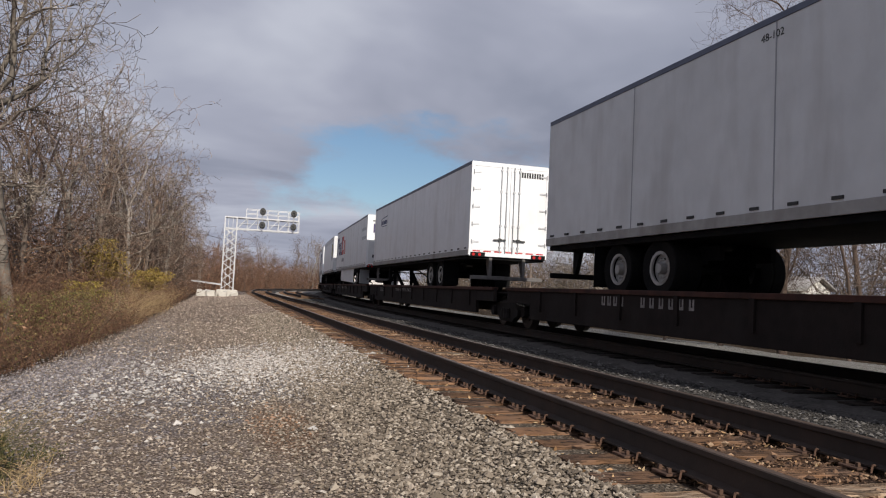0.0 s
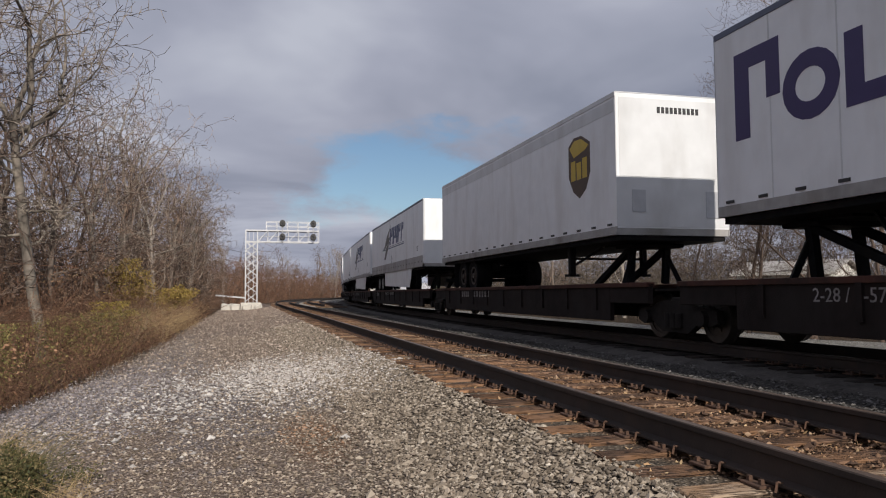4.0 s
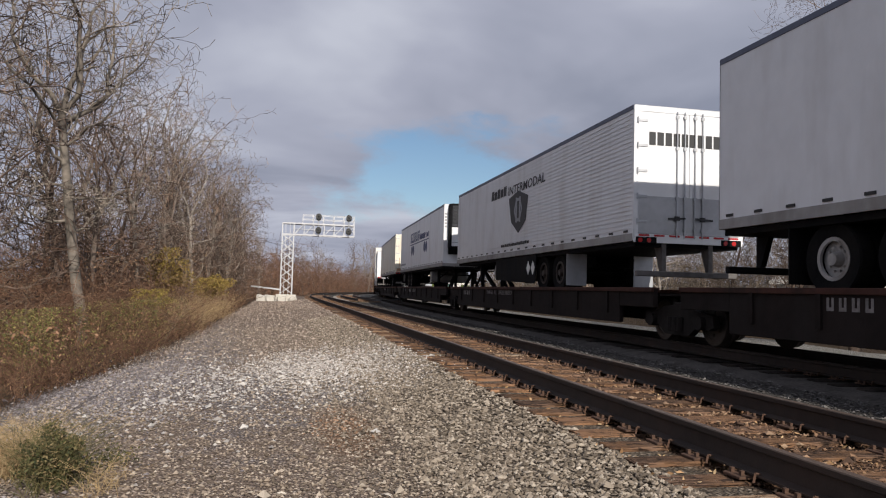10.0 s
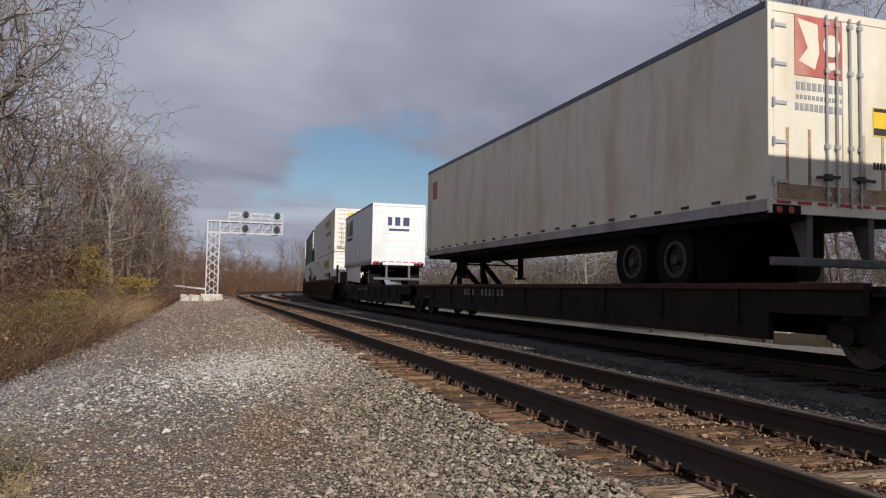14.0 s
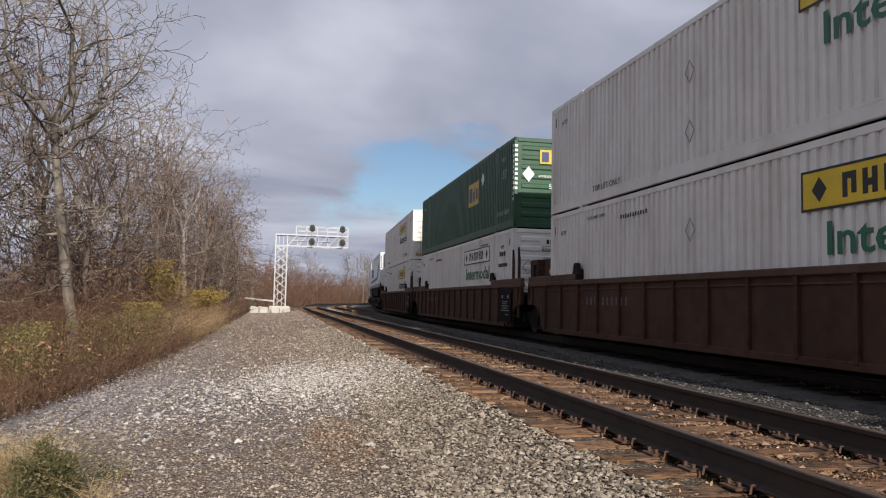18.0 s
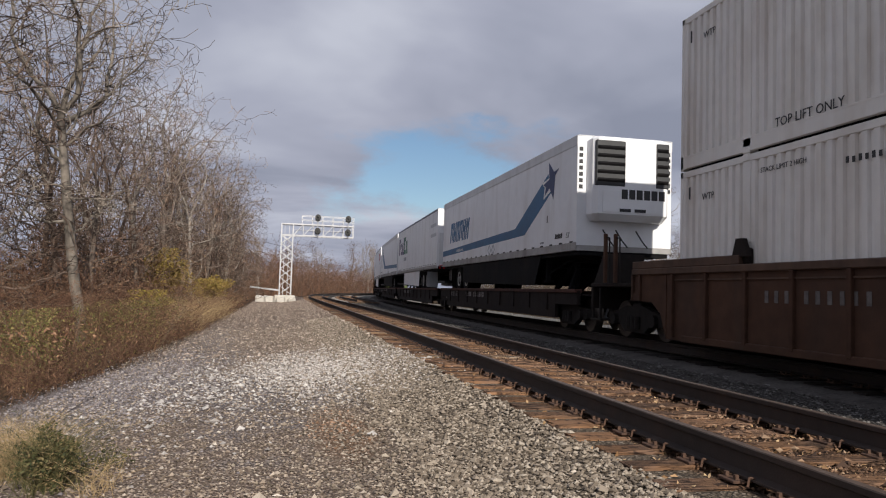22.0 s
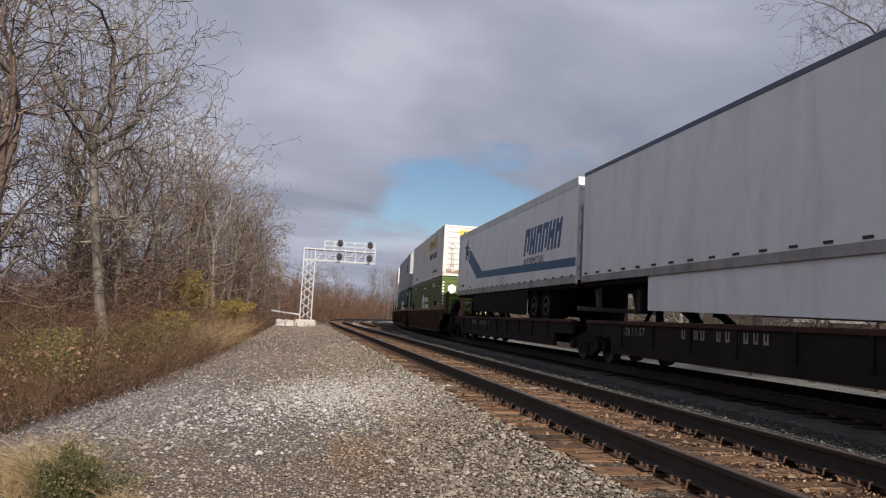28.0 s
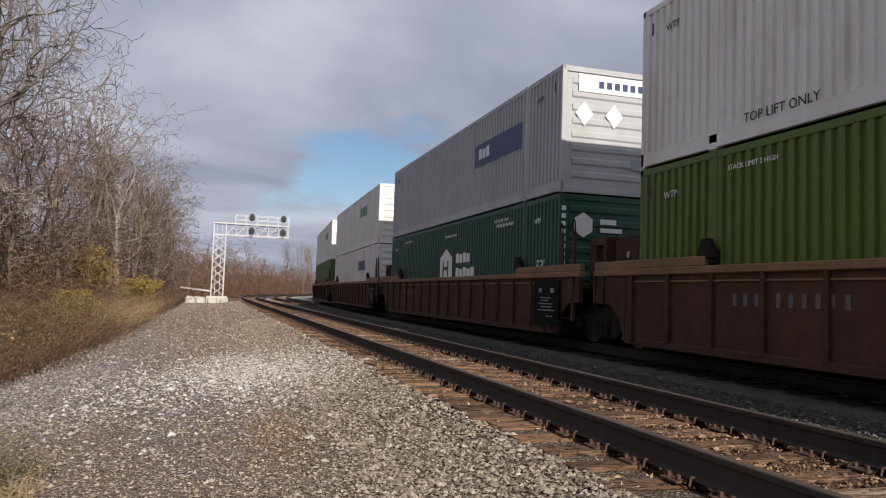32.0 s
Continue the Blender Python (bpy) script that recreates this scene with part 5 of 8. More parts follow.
def coupler(y, s):
    """A knuckle coupler on its draft sill, from a car's end at y inwards along s."""
    g = Geo().box(-0.3, 0.3, min(y + s * 0.45, y + s * 1.3), max(y + s * 0.45, y + s * 1.3), 0.62, 0.93, c=0.03)
    g.box(-0.09, 0.09, min(y, y + s * 0.5), max(y, y + s * 0.5), 0.72, 0.9, c=0.02)
    return g.prism([(-0.17, y + s * 0.22), (-0.15, y), (0.05, y - s * 0.1), (0.17, y + s * 0.05), (0.15, y + s * 0.22)], "z", 0.67, 0.96)


def bars(g, y0, y1, n):
    """n narrow upright bars along a side sill, from y0 down to y1."""
    for i in range(n):
        y = y0 + (y1 - y0) * i / n
        g.box(-1.294, -1.288, y - 0.13, y, 0.75, 0.80).box(-1.294, -1.288, y - 0.13, y - 0.09, 0.80, 0.93).box(-1.294, -1.288, y - 0.045, y, 0.80, 0.93)


def spine_car(L, hitch_near, marks=0, both=False, near_coupler=False):
    """One platform of an articulated spine car, local y from -L/2 (near) to L/2."""
    car = thing("spine_car", "grimy dark brown articulated spine car platform on the main track", "railcar", group="railcars of the train")
    a, b = -L / 2, L / 2
    part("centre_sill", Geo().box(-0.42, 0.42, a + 0.35, b - 0.35, 0.36, 0.935, c=0.02), CARBROWN, car)
    for sx in (-1, 1):
        g = Geo().box(sx * 1.24 - 0.05, sx * 1.24 + 0.05, a + 2.0, b - 2.0, 0.30, DECK - 0.02, c=0.01)
        g.box(sx * 1.24 - 0.05, sx * 1.24 + 0.05, a + 0.5, a + 2.0, 0.66, DECK - 0.02, c=0.01).box(sx * 1.24 - 0.05, sx * 1.24 + 0.05, b - 2.0, b - 0.5, 0.66, DECK - 0.02, c=0.01)
        part("side_sill", g, CARBROWN, car)
        part("deck_edge", Geo().box(sx * 1.24 - 0.09, sx * 1.24 + 0.09, a + 0.5, b - 0.5, DECK - 0.09, DECK, c=0.008), DECKEDGE, car, "rust-red deck edge")
        many("side_stake", STAKE_ME, car, [pose(sx * 1.30, a + 2.6 + i * (L - 5.2) / 8, 0) for i in range(9)])
    part("deck", Geo().box(-1.145, 1.145, a + 0.5, b - 0.5, PAN - 0.05, PAN - 0.004), CARBROWN, car)
    many("cross_bearer", BEARER_ME, car, [pose(0, y, 0) for y in (a + 4.5, 0, b - 4.5)])
    s = -1 if hitch_near else 1
    yh = s * (L / 2 - 2.6)
    g = Geo()
    for sx in (-0.42, 0.42):
        g.bar((sx, yh, DECK + 0.82), (sx, yh - s * 0.1, DECK), 0.13, 0.13)
        g.bar((sx, yh, DECK + 0.78), (sx * 0.9, yh - s * 1.75, DECK), 0.12, 0.12)
        g.bar((sx * 1.6, yh + s * 0.1, DECK), (sx, yh, DECK + 0.6), 0.09, 0.09)
    g.box(-0.62, 0.62, yh - 0.38, yh + 0.38, DECK + 0.76, DECK + 0.845, c=0.02)
    part("trailer_hitch", g, BLACK, car, "black folding trailer hitch stand")
    bogie(car, a + 1.6 if near_coupler else a)
    if near_coupler:
        part("coupler", coupler(a, 1), BOGIE, car)
    if both:
        bogie(car, b - 1.6)
        part("coupler", coupler(b, -1), BOGIE, car)
        for y in (b - 1.35, b - 1.8):
            g = Geo()
            g.bar((-1.2, y, PAN), (-1.2, y, DECK + 0.85), 0.09, 0.09).bar((-1.2, y - 0.2, DECK), (-1.2, y - 0.2, DECK + 0.8), 0.035, 0.035)
            g.bar((-1.2, y - 0.2, DECK + 0.78), (-1.2, y, DECK + 0.78), 0.035, 0.035)
            # the tan is the handrails' sunlit look, put into the paint
            part("end_handrail", g, WELLTOP, car, "rust-tan end handrail, sunlight put into its colour")
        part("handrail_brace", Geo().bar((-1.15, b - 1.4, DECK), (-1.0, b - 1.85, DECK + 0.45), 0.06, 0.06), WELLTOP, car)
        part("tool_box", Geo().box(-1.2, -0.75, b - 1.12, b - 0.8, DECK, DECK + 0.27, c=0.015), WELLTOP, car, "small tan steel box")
        w = Geo().ring((-0.7, b - 2.05, DECK + 0.55), (-0.7, b - 2.01, DECK + 0.55), 0.25, 0.28, 22)
        for i in range(6):
            an = math.pi * i / 3
            w.bar((-0.7, b - 2.03, DECK + 0.55), (-0.7 + 0.26 * math.cos(an), b - 2.03, DECK + 0.55 + 0.26 * math.sin(an)), 0.03)
        part("hand_brake", w.box(-0.8, -0.6, b - 2.0, b - 1.8, PAN, DECK + 0.7, c=0.01), BLACK, car, "black hand-brake wheel")
    box = Geo().box(-0.35, 0.35, a + 0.0, a + 1.1, 0.7, 1.02, c=0.03)
    part("articulation", box, BOGIE, car)
    g = Geo().tube((-0.9, a + 3.4, 0.62), (-0.9, a + 4.5, 0.62), 0.16, n=12)
    part("air_reservoir", g, BOGIE, car)
    g = Geo()
    pts = [Vector((-0.55, a + 0.2, 0.72)), Vector((-0.7, a + 0.1, 0.4)), Vector((-0.65, a - 0.1, 0.32)), Vector((-0.5, a - 0.3, 0.5)), Vector((-0.4, a - 0.35, 0.7))]
    for p, q in zip(pts, pts[1:]):
        g.tube(p, q, 0.03, n=6)
    part("air_hose", g, BLACKG, car)
    words = Geo()
    if marks == 1:
        text_on_side(words, "TWIN 28 - ALL PURPOSE SPINE CAR", 0.2, -1.29, 3.2, 0.8)
        bars(words, 6.7, 5.6, 4)
    elif marks == 2:
        text_on_side(words, "2-28 / 1-57", 0.26, -1.29, 6.0, 0.74)
        bars(words, 3.3, 2.4, 4)
        bars(words, 2.1, 0.5, 6)
    else:
        bars(words, 4.3, 3.4, 4)
        bars(words, 2.9, 1.2, 6)
    tagged(part("lettering", words, STENCIL, car, "faded pale stencilled marks"), kind="stuff")
    return car


def well_car(L, c, near_outer, far_outer, brake, chord):
    """One unit of an articulated double-stack well car; c is the middle of its load, in the car's own measure.
    An outer end has a bogie of its own and a coupler; an inner end shares its bogie with the next unit."""
    car = thing("well_car", "rust-brown articulated well car with ribbed sides on the main track", "railcar", group="railcars of the train")
    a, b = -L / 2, L / 2
    wa, wb = c - 8.3, c + 8.3
    top, bot = 1.47, 0.15
    ends = ((wa, a, -1, near_outer), (wb, b, 1, far_outer))
    reach = {-1: c - (9.6 if near_outer else 9.36), 1: c + (9.6 if far_outer else 9.36)}
    rib_me = fix(Geo().box(-0.035, 0.035, -0.04, 0.04, bot + 0.06, top - 0.12, c=0.01).mesh("side_rib", WELLBROWN))
    for sx in (-1, 1):
        x = sx * 1.40
        part("well_side", Geo().box(x - 0.02, x + 0.02, wa, wb, bot, top - 0.1), WELLBROWN, car)
        part("top_chord", Geo().box(x - 0.08, x + 0.07, reach[-1], reach[1], top - 0.12, top, c=0.015), chord, car, "weathered brown top chord")
        part("side_stringer", Geo().box(x + sx * 0.02, x + sx * 0.045, wa + 0.3, wb - 0.3, top - 0.24, top - 0.215), chord, car)
        part("bottom_chord", Geo().box(x - 0.07, x + 0.06, wa + 0.6, wb - 0.6, bot - 0.02, bot + 0.1, c=0.012), WELLBROWN, car)
        n = 15
        many("side_rib", rib_me, car, [pose(x + sx * 0.05, wa + 0.25 + i * (wb - wa - 0.5) / n, 0) for i in range(n + 1)])
        for e, end, sy, outer in ends:
            r = reach[sy]
            part("end_gusset", Geo().prism([(e, bot), (e, top - 0.12), (r, top - 0.12), (r, 0.84), (e + sy * 0.55, 0.82), (e + sy * 0.2, 0.6)], "x", x - 0.03, x + 0.03), WELLBROWN, car)
            g = c + sy * 6.05
            part("raised_chord", Geo().box(x - 0.06, x + 0.05, min(g, r), max(g, r), top + 0.002, top + 0.15, c=0.012), chord, car)
            guide = Geo().box(x - sx * 0.06 - 0.05, x - sx * 0.06 + 0.07, g - 0.14, g + 0.14, top + 0.002, top + 0.26, c=0.03)
            guide.prism([(g - 0.2, top + 0.12), (g + 0.2, top + 0.12), (g + 0.1, top + 0.41), (g - 0.06, top + 0.41)], "x", x - 0.05, x + 0.04)
            part("container_guide", guide, CARBROWN, car, "cast container guide on the chord")
            bracket = Geo()
            for d in (0.02, 0.32):
                bracket.box(x + sx * 0.03, x + sx * 0.075, r - sy * d - 0.03, r - sy * d + 0.03, 0.84, top - 0.12)
            part("end_bracket", bracket.box(x + sx * 0.03, x + sx * 0.06, min(r, r - sy * 0.34), max(r, r - sy * 0.34), 0.84, 1.0), WELLBROWN, car)
            # grab poles with wire loops, rungs between them below the deck
            if sy > 0 and not outer:
                continue
            y1, y2 = (r + sy * 0.9, r + sy * 1.4) if outer else (e + sy * 0.12, e + sy * 0.68)
            foot = 1.2 if outer else 0.45
            for y, zt in ((y1, 2.26), (y2, 2.3)):
                pole = Geo().box(x - 0.035, x + 0.035, y - 0.045, y + 0.045, foot, zt, c=0.01)
                part("grab_pole", pole, WELLBROWN, car)
                wire = Geo()
                pts = [Vector((x, y + 0.05, zt - 0.35)), Vector((x, y + 0.09, zt + 0.2)), Vector((x, y + 0.04, zt + 0.26)), Vector((x, y - 0.02, zt + 0.2)), Vector((x, y - 0.03, zt - 0.05))]
                if outer:
                    pts = [Vector((x, y, zt - 0.08)), Vector((x, y - sy * 0.2, zt - 0.1)), Vector((x, y - sy * 0.22, 1.2))]
                for p, q in zip(pts, pts[1:]):
                    wire.tube(p, q, 0.016, n=6)
                part("grab_loop", wire, BOGIE, car)
            if not outer:
                for i in range(4):
                    part("ladder_rung", Geo().tube((x, y1, 0.5 + 0.3 * i), (x, y2, 0.5 + 0.3 * i), 0.016, n=6), BOGIE, car)
    part("well_floor", Geo().box(-1.36, 1.36, wa, wb, bot - 0.02, bot + 0.04), BOGIE, car)
    for e, end, sy, outer in ends:
        lim = end - sy * (0.45 if outer else 0.1)
        y0, y1 = sorted((e, lim))
        part("end_bulkhead", Geo().box(-1.36, 1.36, e - 0.06, e + 0.06, bot, 1.22, c=0.02), CARBROWN, car)
        part("end_platform", Geo().box(-1.36, 1.36, y0 + 0.03, y1 - 0.03, 1.12, 1.2, c=0.01), CARBROWN, car)
        part("stub_sill", Geo().box(-0.4, 0.4, y0, y1, 0.7, 1.1, c=0.03), BOGIE, car)
        if outer:
            bogie(car, end - sy * 2.1)
            part("coupler", coupler(end, -sy), BOGIE, car)
            part("end_skirt", Geo().box(-1.34, 1.34, min(lim - sy * 0.1, lim), max(lim - sy * 0.1, lim), 0.62, 1.2, c=0.02), CARBROWN, car)
            part("step_board", Geo().box(-1.34, -0.9, min(lim, lim - sy * 0.5), max(lim, lim - sy * 0.5), 0.35, 0.4).bar((-1.3, lim - sy * 0.05, 0.38), (-1.3, lim - sy * 0.05, 1.1), 0.05).bar((-1.3, lim - sy * 0.45, 0.38), (-1.3, lim - sy * 0.45, 1.1), 0.05), BOGIE, car)
            if not brake:
                part("gear_box", Geo().prism([(lim + sy * 0.05, 1.2), (lim - sy * 0.95, 1.2), (lim - sy * 0.95, 1.86), (lim - sy * 0.45, 1.86)], "x", -1.25, -0.5).box(-0.5, 0.9, min(lim - sy * 0.1, lim - sy * 0.7), max(lim - sy * 0.1, lim - sy * 0.7), 1.2, 1.5, c=0.03), BOGIE, car, "black brake gear housing")
    if not near_outer:
        bogie(car, a)
        arch = Geo()
        for y0, y1 in ((c - 9.25, c - 9.0), (c - 9.68, c - 9.53)):
            arch.box(-1.05, -0.8, y0, y1, 1.2, 2.0, c=0.015)
        part("brake_frame", arch.box(-1.05, -0.8, c - 9.68, c - 9.0, 2.0, 2.16, c=0.015), WELLBROWN, car, "brown upright frame on the end platform")
        part("hand_brake", Geo().ring((-0.6, c - 9.3, 1.62), (-0.56, c - 9.3, 1.62), 0.2, 0.25, 18).box(-0.78, -0.5, c - 9.4, c - 9.2, 1.2, 1.75, c=0.01), BLACK, car)
    if not far_outer:
        part("equipment_box", Geo().box(-0.95, 0.95, c + 8.62, c + 9.45, 1.2, 2.16, c=0.02), WELLBROWN, car, "brown sheet-metal box on the end platform")
        part("box_latch", Geo().box(-0.985, -0.95, c + 8.9, c + 8.98, 1.72, 1.84), ALU, car)
    if brake:
        yb = a + 0.62
        w = Geo().ring((-1.0, yb - 0.05, 1.62), (-1.0, yb, 1.62), 0.27, 0.31, 24)
        for i in range(8):
            an = math.pi * i / 4
            w.bar((-1.0, yb - 0.03, 1.62), (-1.0 + 0.28 * math.cos(an), yb - 0.03, 1.62 + 0.28 * math.sin(an)), 0.025)
        w.tube((-1.0, yb, 1.62), (-1.0, yb + 0.1, 1.62), 0.2, n=16).prism([(-1.35, 1.2), (-0.6, 1.2), (-0.8, 1.75), (-1.1, 1.75)], "y", yb + 0.08, yb + 0.3)
        part("hand_brake", w, BLACK, car, "black hand-brake wheel and gear box")
        part("warning_plate", Geo().box(-0.8, -0.68, yb - 0.02, yb + 0.02, 1.2, 1.28), YELLOW, car, "small yellow plate")
    number = Geo()
    for i in range(9):
        number.box(-1.428, -1.42, c + 5.38 - 0.22 * i - (0.18 if i > 2 else 0), c + 5.46 - 0.22 * i - (0.18 if i > 2 else 0), 0.88, 1.06)
    tagged(part("lettering", number, STENCILDIM, car, "worn car number as plain bars"), kind="stuff")
    if near_outer:
        return car
    plate = part("data_panel", Geo().box(-1.494, -1.486, c - 8.5, c - 7.25, 0.3, 1.3), BLACK, car, "black stencil panel")
    words = Geo()
    for y0, y1, z0, z1 in ((-7.5, -7.65, 1.02, 1.12), (-8.1, -8.25, 1.02, 1.12), (-7.55, -8.1, 0.9, 0.925), (-7.6, -8.0, 0.84, 0.865), (-7.5, -8.2, 0.77, 0.795), (-7.6, -8.15, 0.7, 0.725), (-7.45, -8.3, 0.63, 0.655), (-7.9, -8.2, 0.5, 0.525)):
        words.box(-1.498, -1.494, c + y1, c + y0, z0, z1)
    tagged(part("lettering", words, STENCIL, plate, "small pale stencilled lines as plain bars"), kind="stuff")
    return car


# ---- the train: make-up, from the camera backwards ----
LOADS = []      # (thing, near end at 0 s, length)
CARS = []       # (thing, near end at 0 s, length)


def load(ob, n, L):
    LOADS.append((ob, n, L))
    return ob


def diamond(y, z, r):
    return [(y - r, z), (y, z - r * 1.25), (y + r, z), (y, z + r * 1.25)]


def emblem_two_tone(tr, second, y0=7.6, z0=3.15, s=1.0):
    """Big emblem of heavy purple shapes followed by shapes in a second colour."""
    k = 1.02 * s
    p = [rect(y0, y0 - 0.32 * k, z0, z0 + 1.32 * s), rect(y0 - 0.32 * k, y0 - 0.95 * k, z0 + 1.05 * s, z0 + 1.32 * s), rect(y0 - 0.68 * k, y0 - 0.95 * k, z0 + 0.5 * s, z0 + 1.05 * s)]
    p += hoop(y0 - 1.5 * k, z0 + 0.47 * s, 0.5 * k, 0.47 * s, 0.24 * s)
    p += [rect(y0 - 2.08 * k, y0 - 2.36 * k, z0, z0 + 0.95 * s), rect(y0 - 2.36 * k, y0 - 2.72 * k, z0, z0 + 0.24 * s), rect(y0 - 2.72 * k, y0 - 3.0 * k, z0, z0 + 1.32 * s)]
    decal(tr, "emblem", PURPLE, p, "heavy purple emblem shapes")
    q = [rect(y0 - 3.05 * k, y0 - 3.4 * k, z0, z0 + 1.3 * s)] + [rect(y0 - 3.4 * k, y0 - 4.0 * k, z0 + h * s, z0 + (h + 0.3) * s) for h in (0.0, 1.0)]
    q += [[(y0 - a * k, z0 + 0.98 * s), (y0 - (a + 0.36) * k, z0 + 0.98 * s), (y0 - (a + 0.62) * k, z0), (y0 - (a + 0.26) * k, z0)] for a in (3.95, 4.45)]
    decal(tr, "emblem", second, q)
    decal(tr, "lettering", GREYG, block_word(y0 - 3.1 * k, y0 - 4.5 * k, z0 - 0.5 * s, z0 - 0.25 * s, 6), "small grey word as plain bars")
    decal(tr, "lettering", FAINT, block_word(-6.0, -7.7, 4.12, 4.3, 9) + block_word(-6.1, -7.75, 3.62, 3.8, 12), "faint grey web address as plain bars")


def arrow_stripe(tr, front_near):
    """A blue band along the side that rises to a swallow-shaped head at the front."""
    s = -1 if front_near else 1                    # front at y = s * 8.07
    k = s * -1
    low = [(-s * 8.05, 2.50), (s * 3.95, 2.69), (s * 3.0, 2.95), (-s * 8.05, 2.74)]
    ramp = [(s * 3.95, 2.69), (s * 6.25, 3.73), (s * 5.97, 4.26), (s * 3.0, 2.95)]
    decal(tr, "stripe", BLUE, [low, ramp], "broad blue stripe that rises to an arrow head")
    tail = [(s * 6.2, 4.16), (s * 5.48, 4.06), (s * 5.70, 3.92), (s * 5.62, 3.58), (s * 6.3, 3.78)]
    decal(tr, "arrow_edge", WHITEG, [tail], "white outline round the swallow's tail", x=SIDE - 0.002)
    body = [(s * 6.8, 4.30), (s * 6.3, 4.24), (s * 6.05, 4.09), (s * 5.6, 4.0), (s * 5.80, 3.91), (s * 5.73, 3.68), (s * 6.14, 3.86), (s * 6.45, 4.12)]
    wings = [[(s * 6.42, 4.26), (s * 6.02, 4.58), (s * 6.08, 4.05)], [(s * 6.52, 4.16), (s * 6.08, 3.88), (s * 6.41, 3.52)]]
    decal(tr, "arrow_head", NAVY, [body] + wings, "dark blue swallow-shaped head", x=SIDE - 0.005)
    decal(tr, "lettering", BLACKG, [rect(s * 5.98, s * 5.93, 2.9, 3.1)] + block_word(s * 7.1, s * 6.56, 2.4, 2.53, 5, 0.2), "small black marks and number as plain bars")
    decal(tr, "placard", GREYG, hoop(0.02, 2.42, 0.21, 0.2, 0.05, 4) + hoop(-0.47, 2.42, 0.21, 0.2, 0.05, 4), "grey diamond placard holders")
    g = Geo()
    text_on_side(g, "53'", 0.2, SIDE, s * 7.75 if s > 0 else -7.4, 2.38)
    text_on_side(g, "LIFT HERE", 0.07, SIDE, s * 5.4, 2.33)
    part("lettering", g, BLACKG, tr, "black figures 53'")


def intermodal_word(ct, y, z, size, mat):
    g = Geo()
    text_on_side(g, "Intermodal", size, SIDE, y, z, wide=3.4, bold=0.012)
    part("lettering", g, mat, ct, "bold word Intermodal")


def scroll_logo(ct, y0, y1, z0, z1, ground, ink):
    """A bordered name plate with a scroll, its name as plain blocks."""
    decal(ct, "name_plate", ground, [rect(y0, y1, z0, z1)])
    w = y1 - y0
    e = 0.035
    decal(ct, "name_plate_ink", ink, [rect(y0, y1, z0, z0 + e), rect(y0, y1, z1 - e, z1), rect(y0 + 0.0, y0 - e, z0, z1), rect(y1 + e, y1, z0, z1)] + [o for gr in heavy_word(y0 + 0.22 * w, y1 - 0.2 * w, z0 + 0.12, z1 - 0.12, 6, 0.0, 0.7) for o in gr] + [diamond(y0 + 0.1 * w, (z0 + z1) / 2, 0.14), diamond(y1 - 0.1 * w, (z0 + z1) / 2, 0.14)], x=SIDE - 0.003)


def end_marks(ct, y, z0, ground, ink):
    end_decal(ct, "name_plate", ground, [rect(-0.42, 0.55, z0 + 2.33, z0 + 2.6)], y - 0.004)
    end_decal(ct, "name_plate_ink", ink, [rect(-0.2 + 0.13 * i, -0.11 + 0.13 * i, z0 + 2.39, z0 + 2.53) for i in range(5)], y - 0.008)
    g = Geo()
    text_on_end(g, "Intermodal", 0.2, -0.36, y - 0.005, z0 + 2.16)
    part("lettering", g, BLACKG if ink is not GREYG else GREENG, ct, "word Intermodal")
    end_decal(ct, "stencil", GREYG, [rect(-0.3 + 0.1 * i, -0.24 + 0.1 * i, z0 + 1.88, z0 + 1.98) for i in range(8)], y - 0.006, "grey number as plain bars")
    end_decal(ct, "placard", GREYG, hoop(-0.8, z0 + 1.65, 0.19, 0.24, 0.03, 4) + hoop(-0.8, z0 + 0.45, 0.2, 0.25, 0.03, 4), y - 0.006, "diamond placard frames")


def post_marks(ct, z0, ink, stack=False, number=4.0):
    """Small stencils by the lifting posts, and the slots of the door gear."""
    words = [("WTP", 0.17, 7.35, 2.28), ("WTP", 0.17, -6.75, 2.28)]
    if stack:
        words += [("STACK LIMIT 2 HIGH", 0.11, 5.75, 2.52), ("STACK LIMIT 2 HIGH", 0.11, -4.1, 2.52)]
    for text, size, y, dz in words:
        part("lettering", text_on_side(Geo(), text, size, SIDE, y, z0 + dz), ink, ct, "small stencilled words")
    for y in (7.75, -7.7):
        part("lashing_slot", Geo().box(SIDE - 0.006, SIDE + 0.001, y - 0.02, y + 0.02, z0 + 2.34, z0 + 2.56), BLACKG, ct)
    if number is not None:
        decal(ct, "stencil", ink, block_word(number, number - 1.2, z0 + 2.38, z0 + 2.47, 11, 0.0, 0.45), "container number as plain bars")
    end_decal(ct, "data_plate", GREYG, [rect(0.45, 0.95, z0 + 0.62, z0 + 0.86)], -8.081, "small grey data plate")


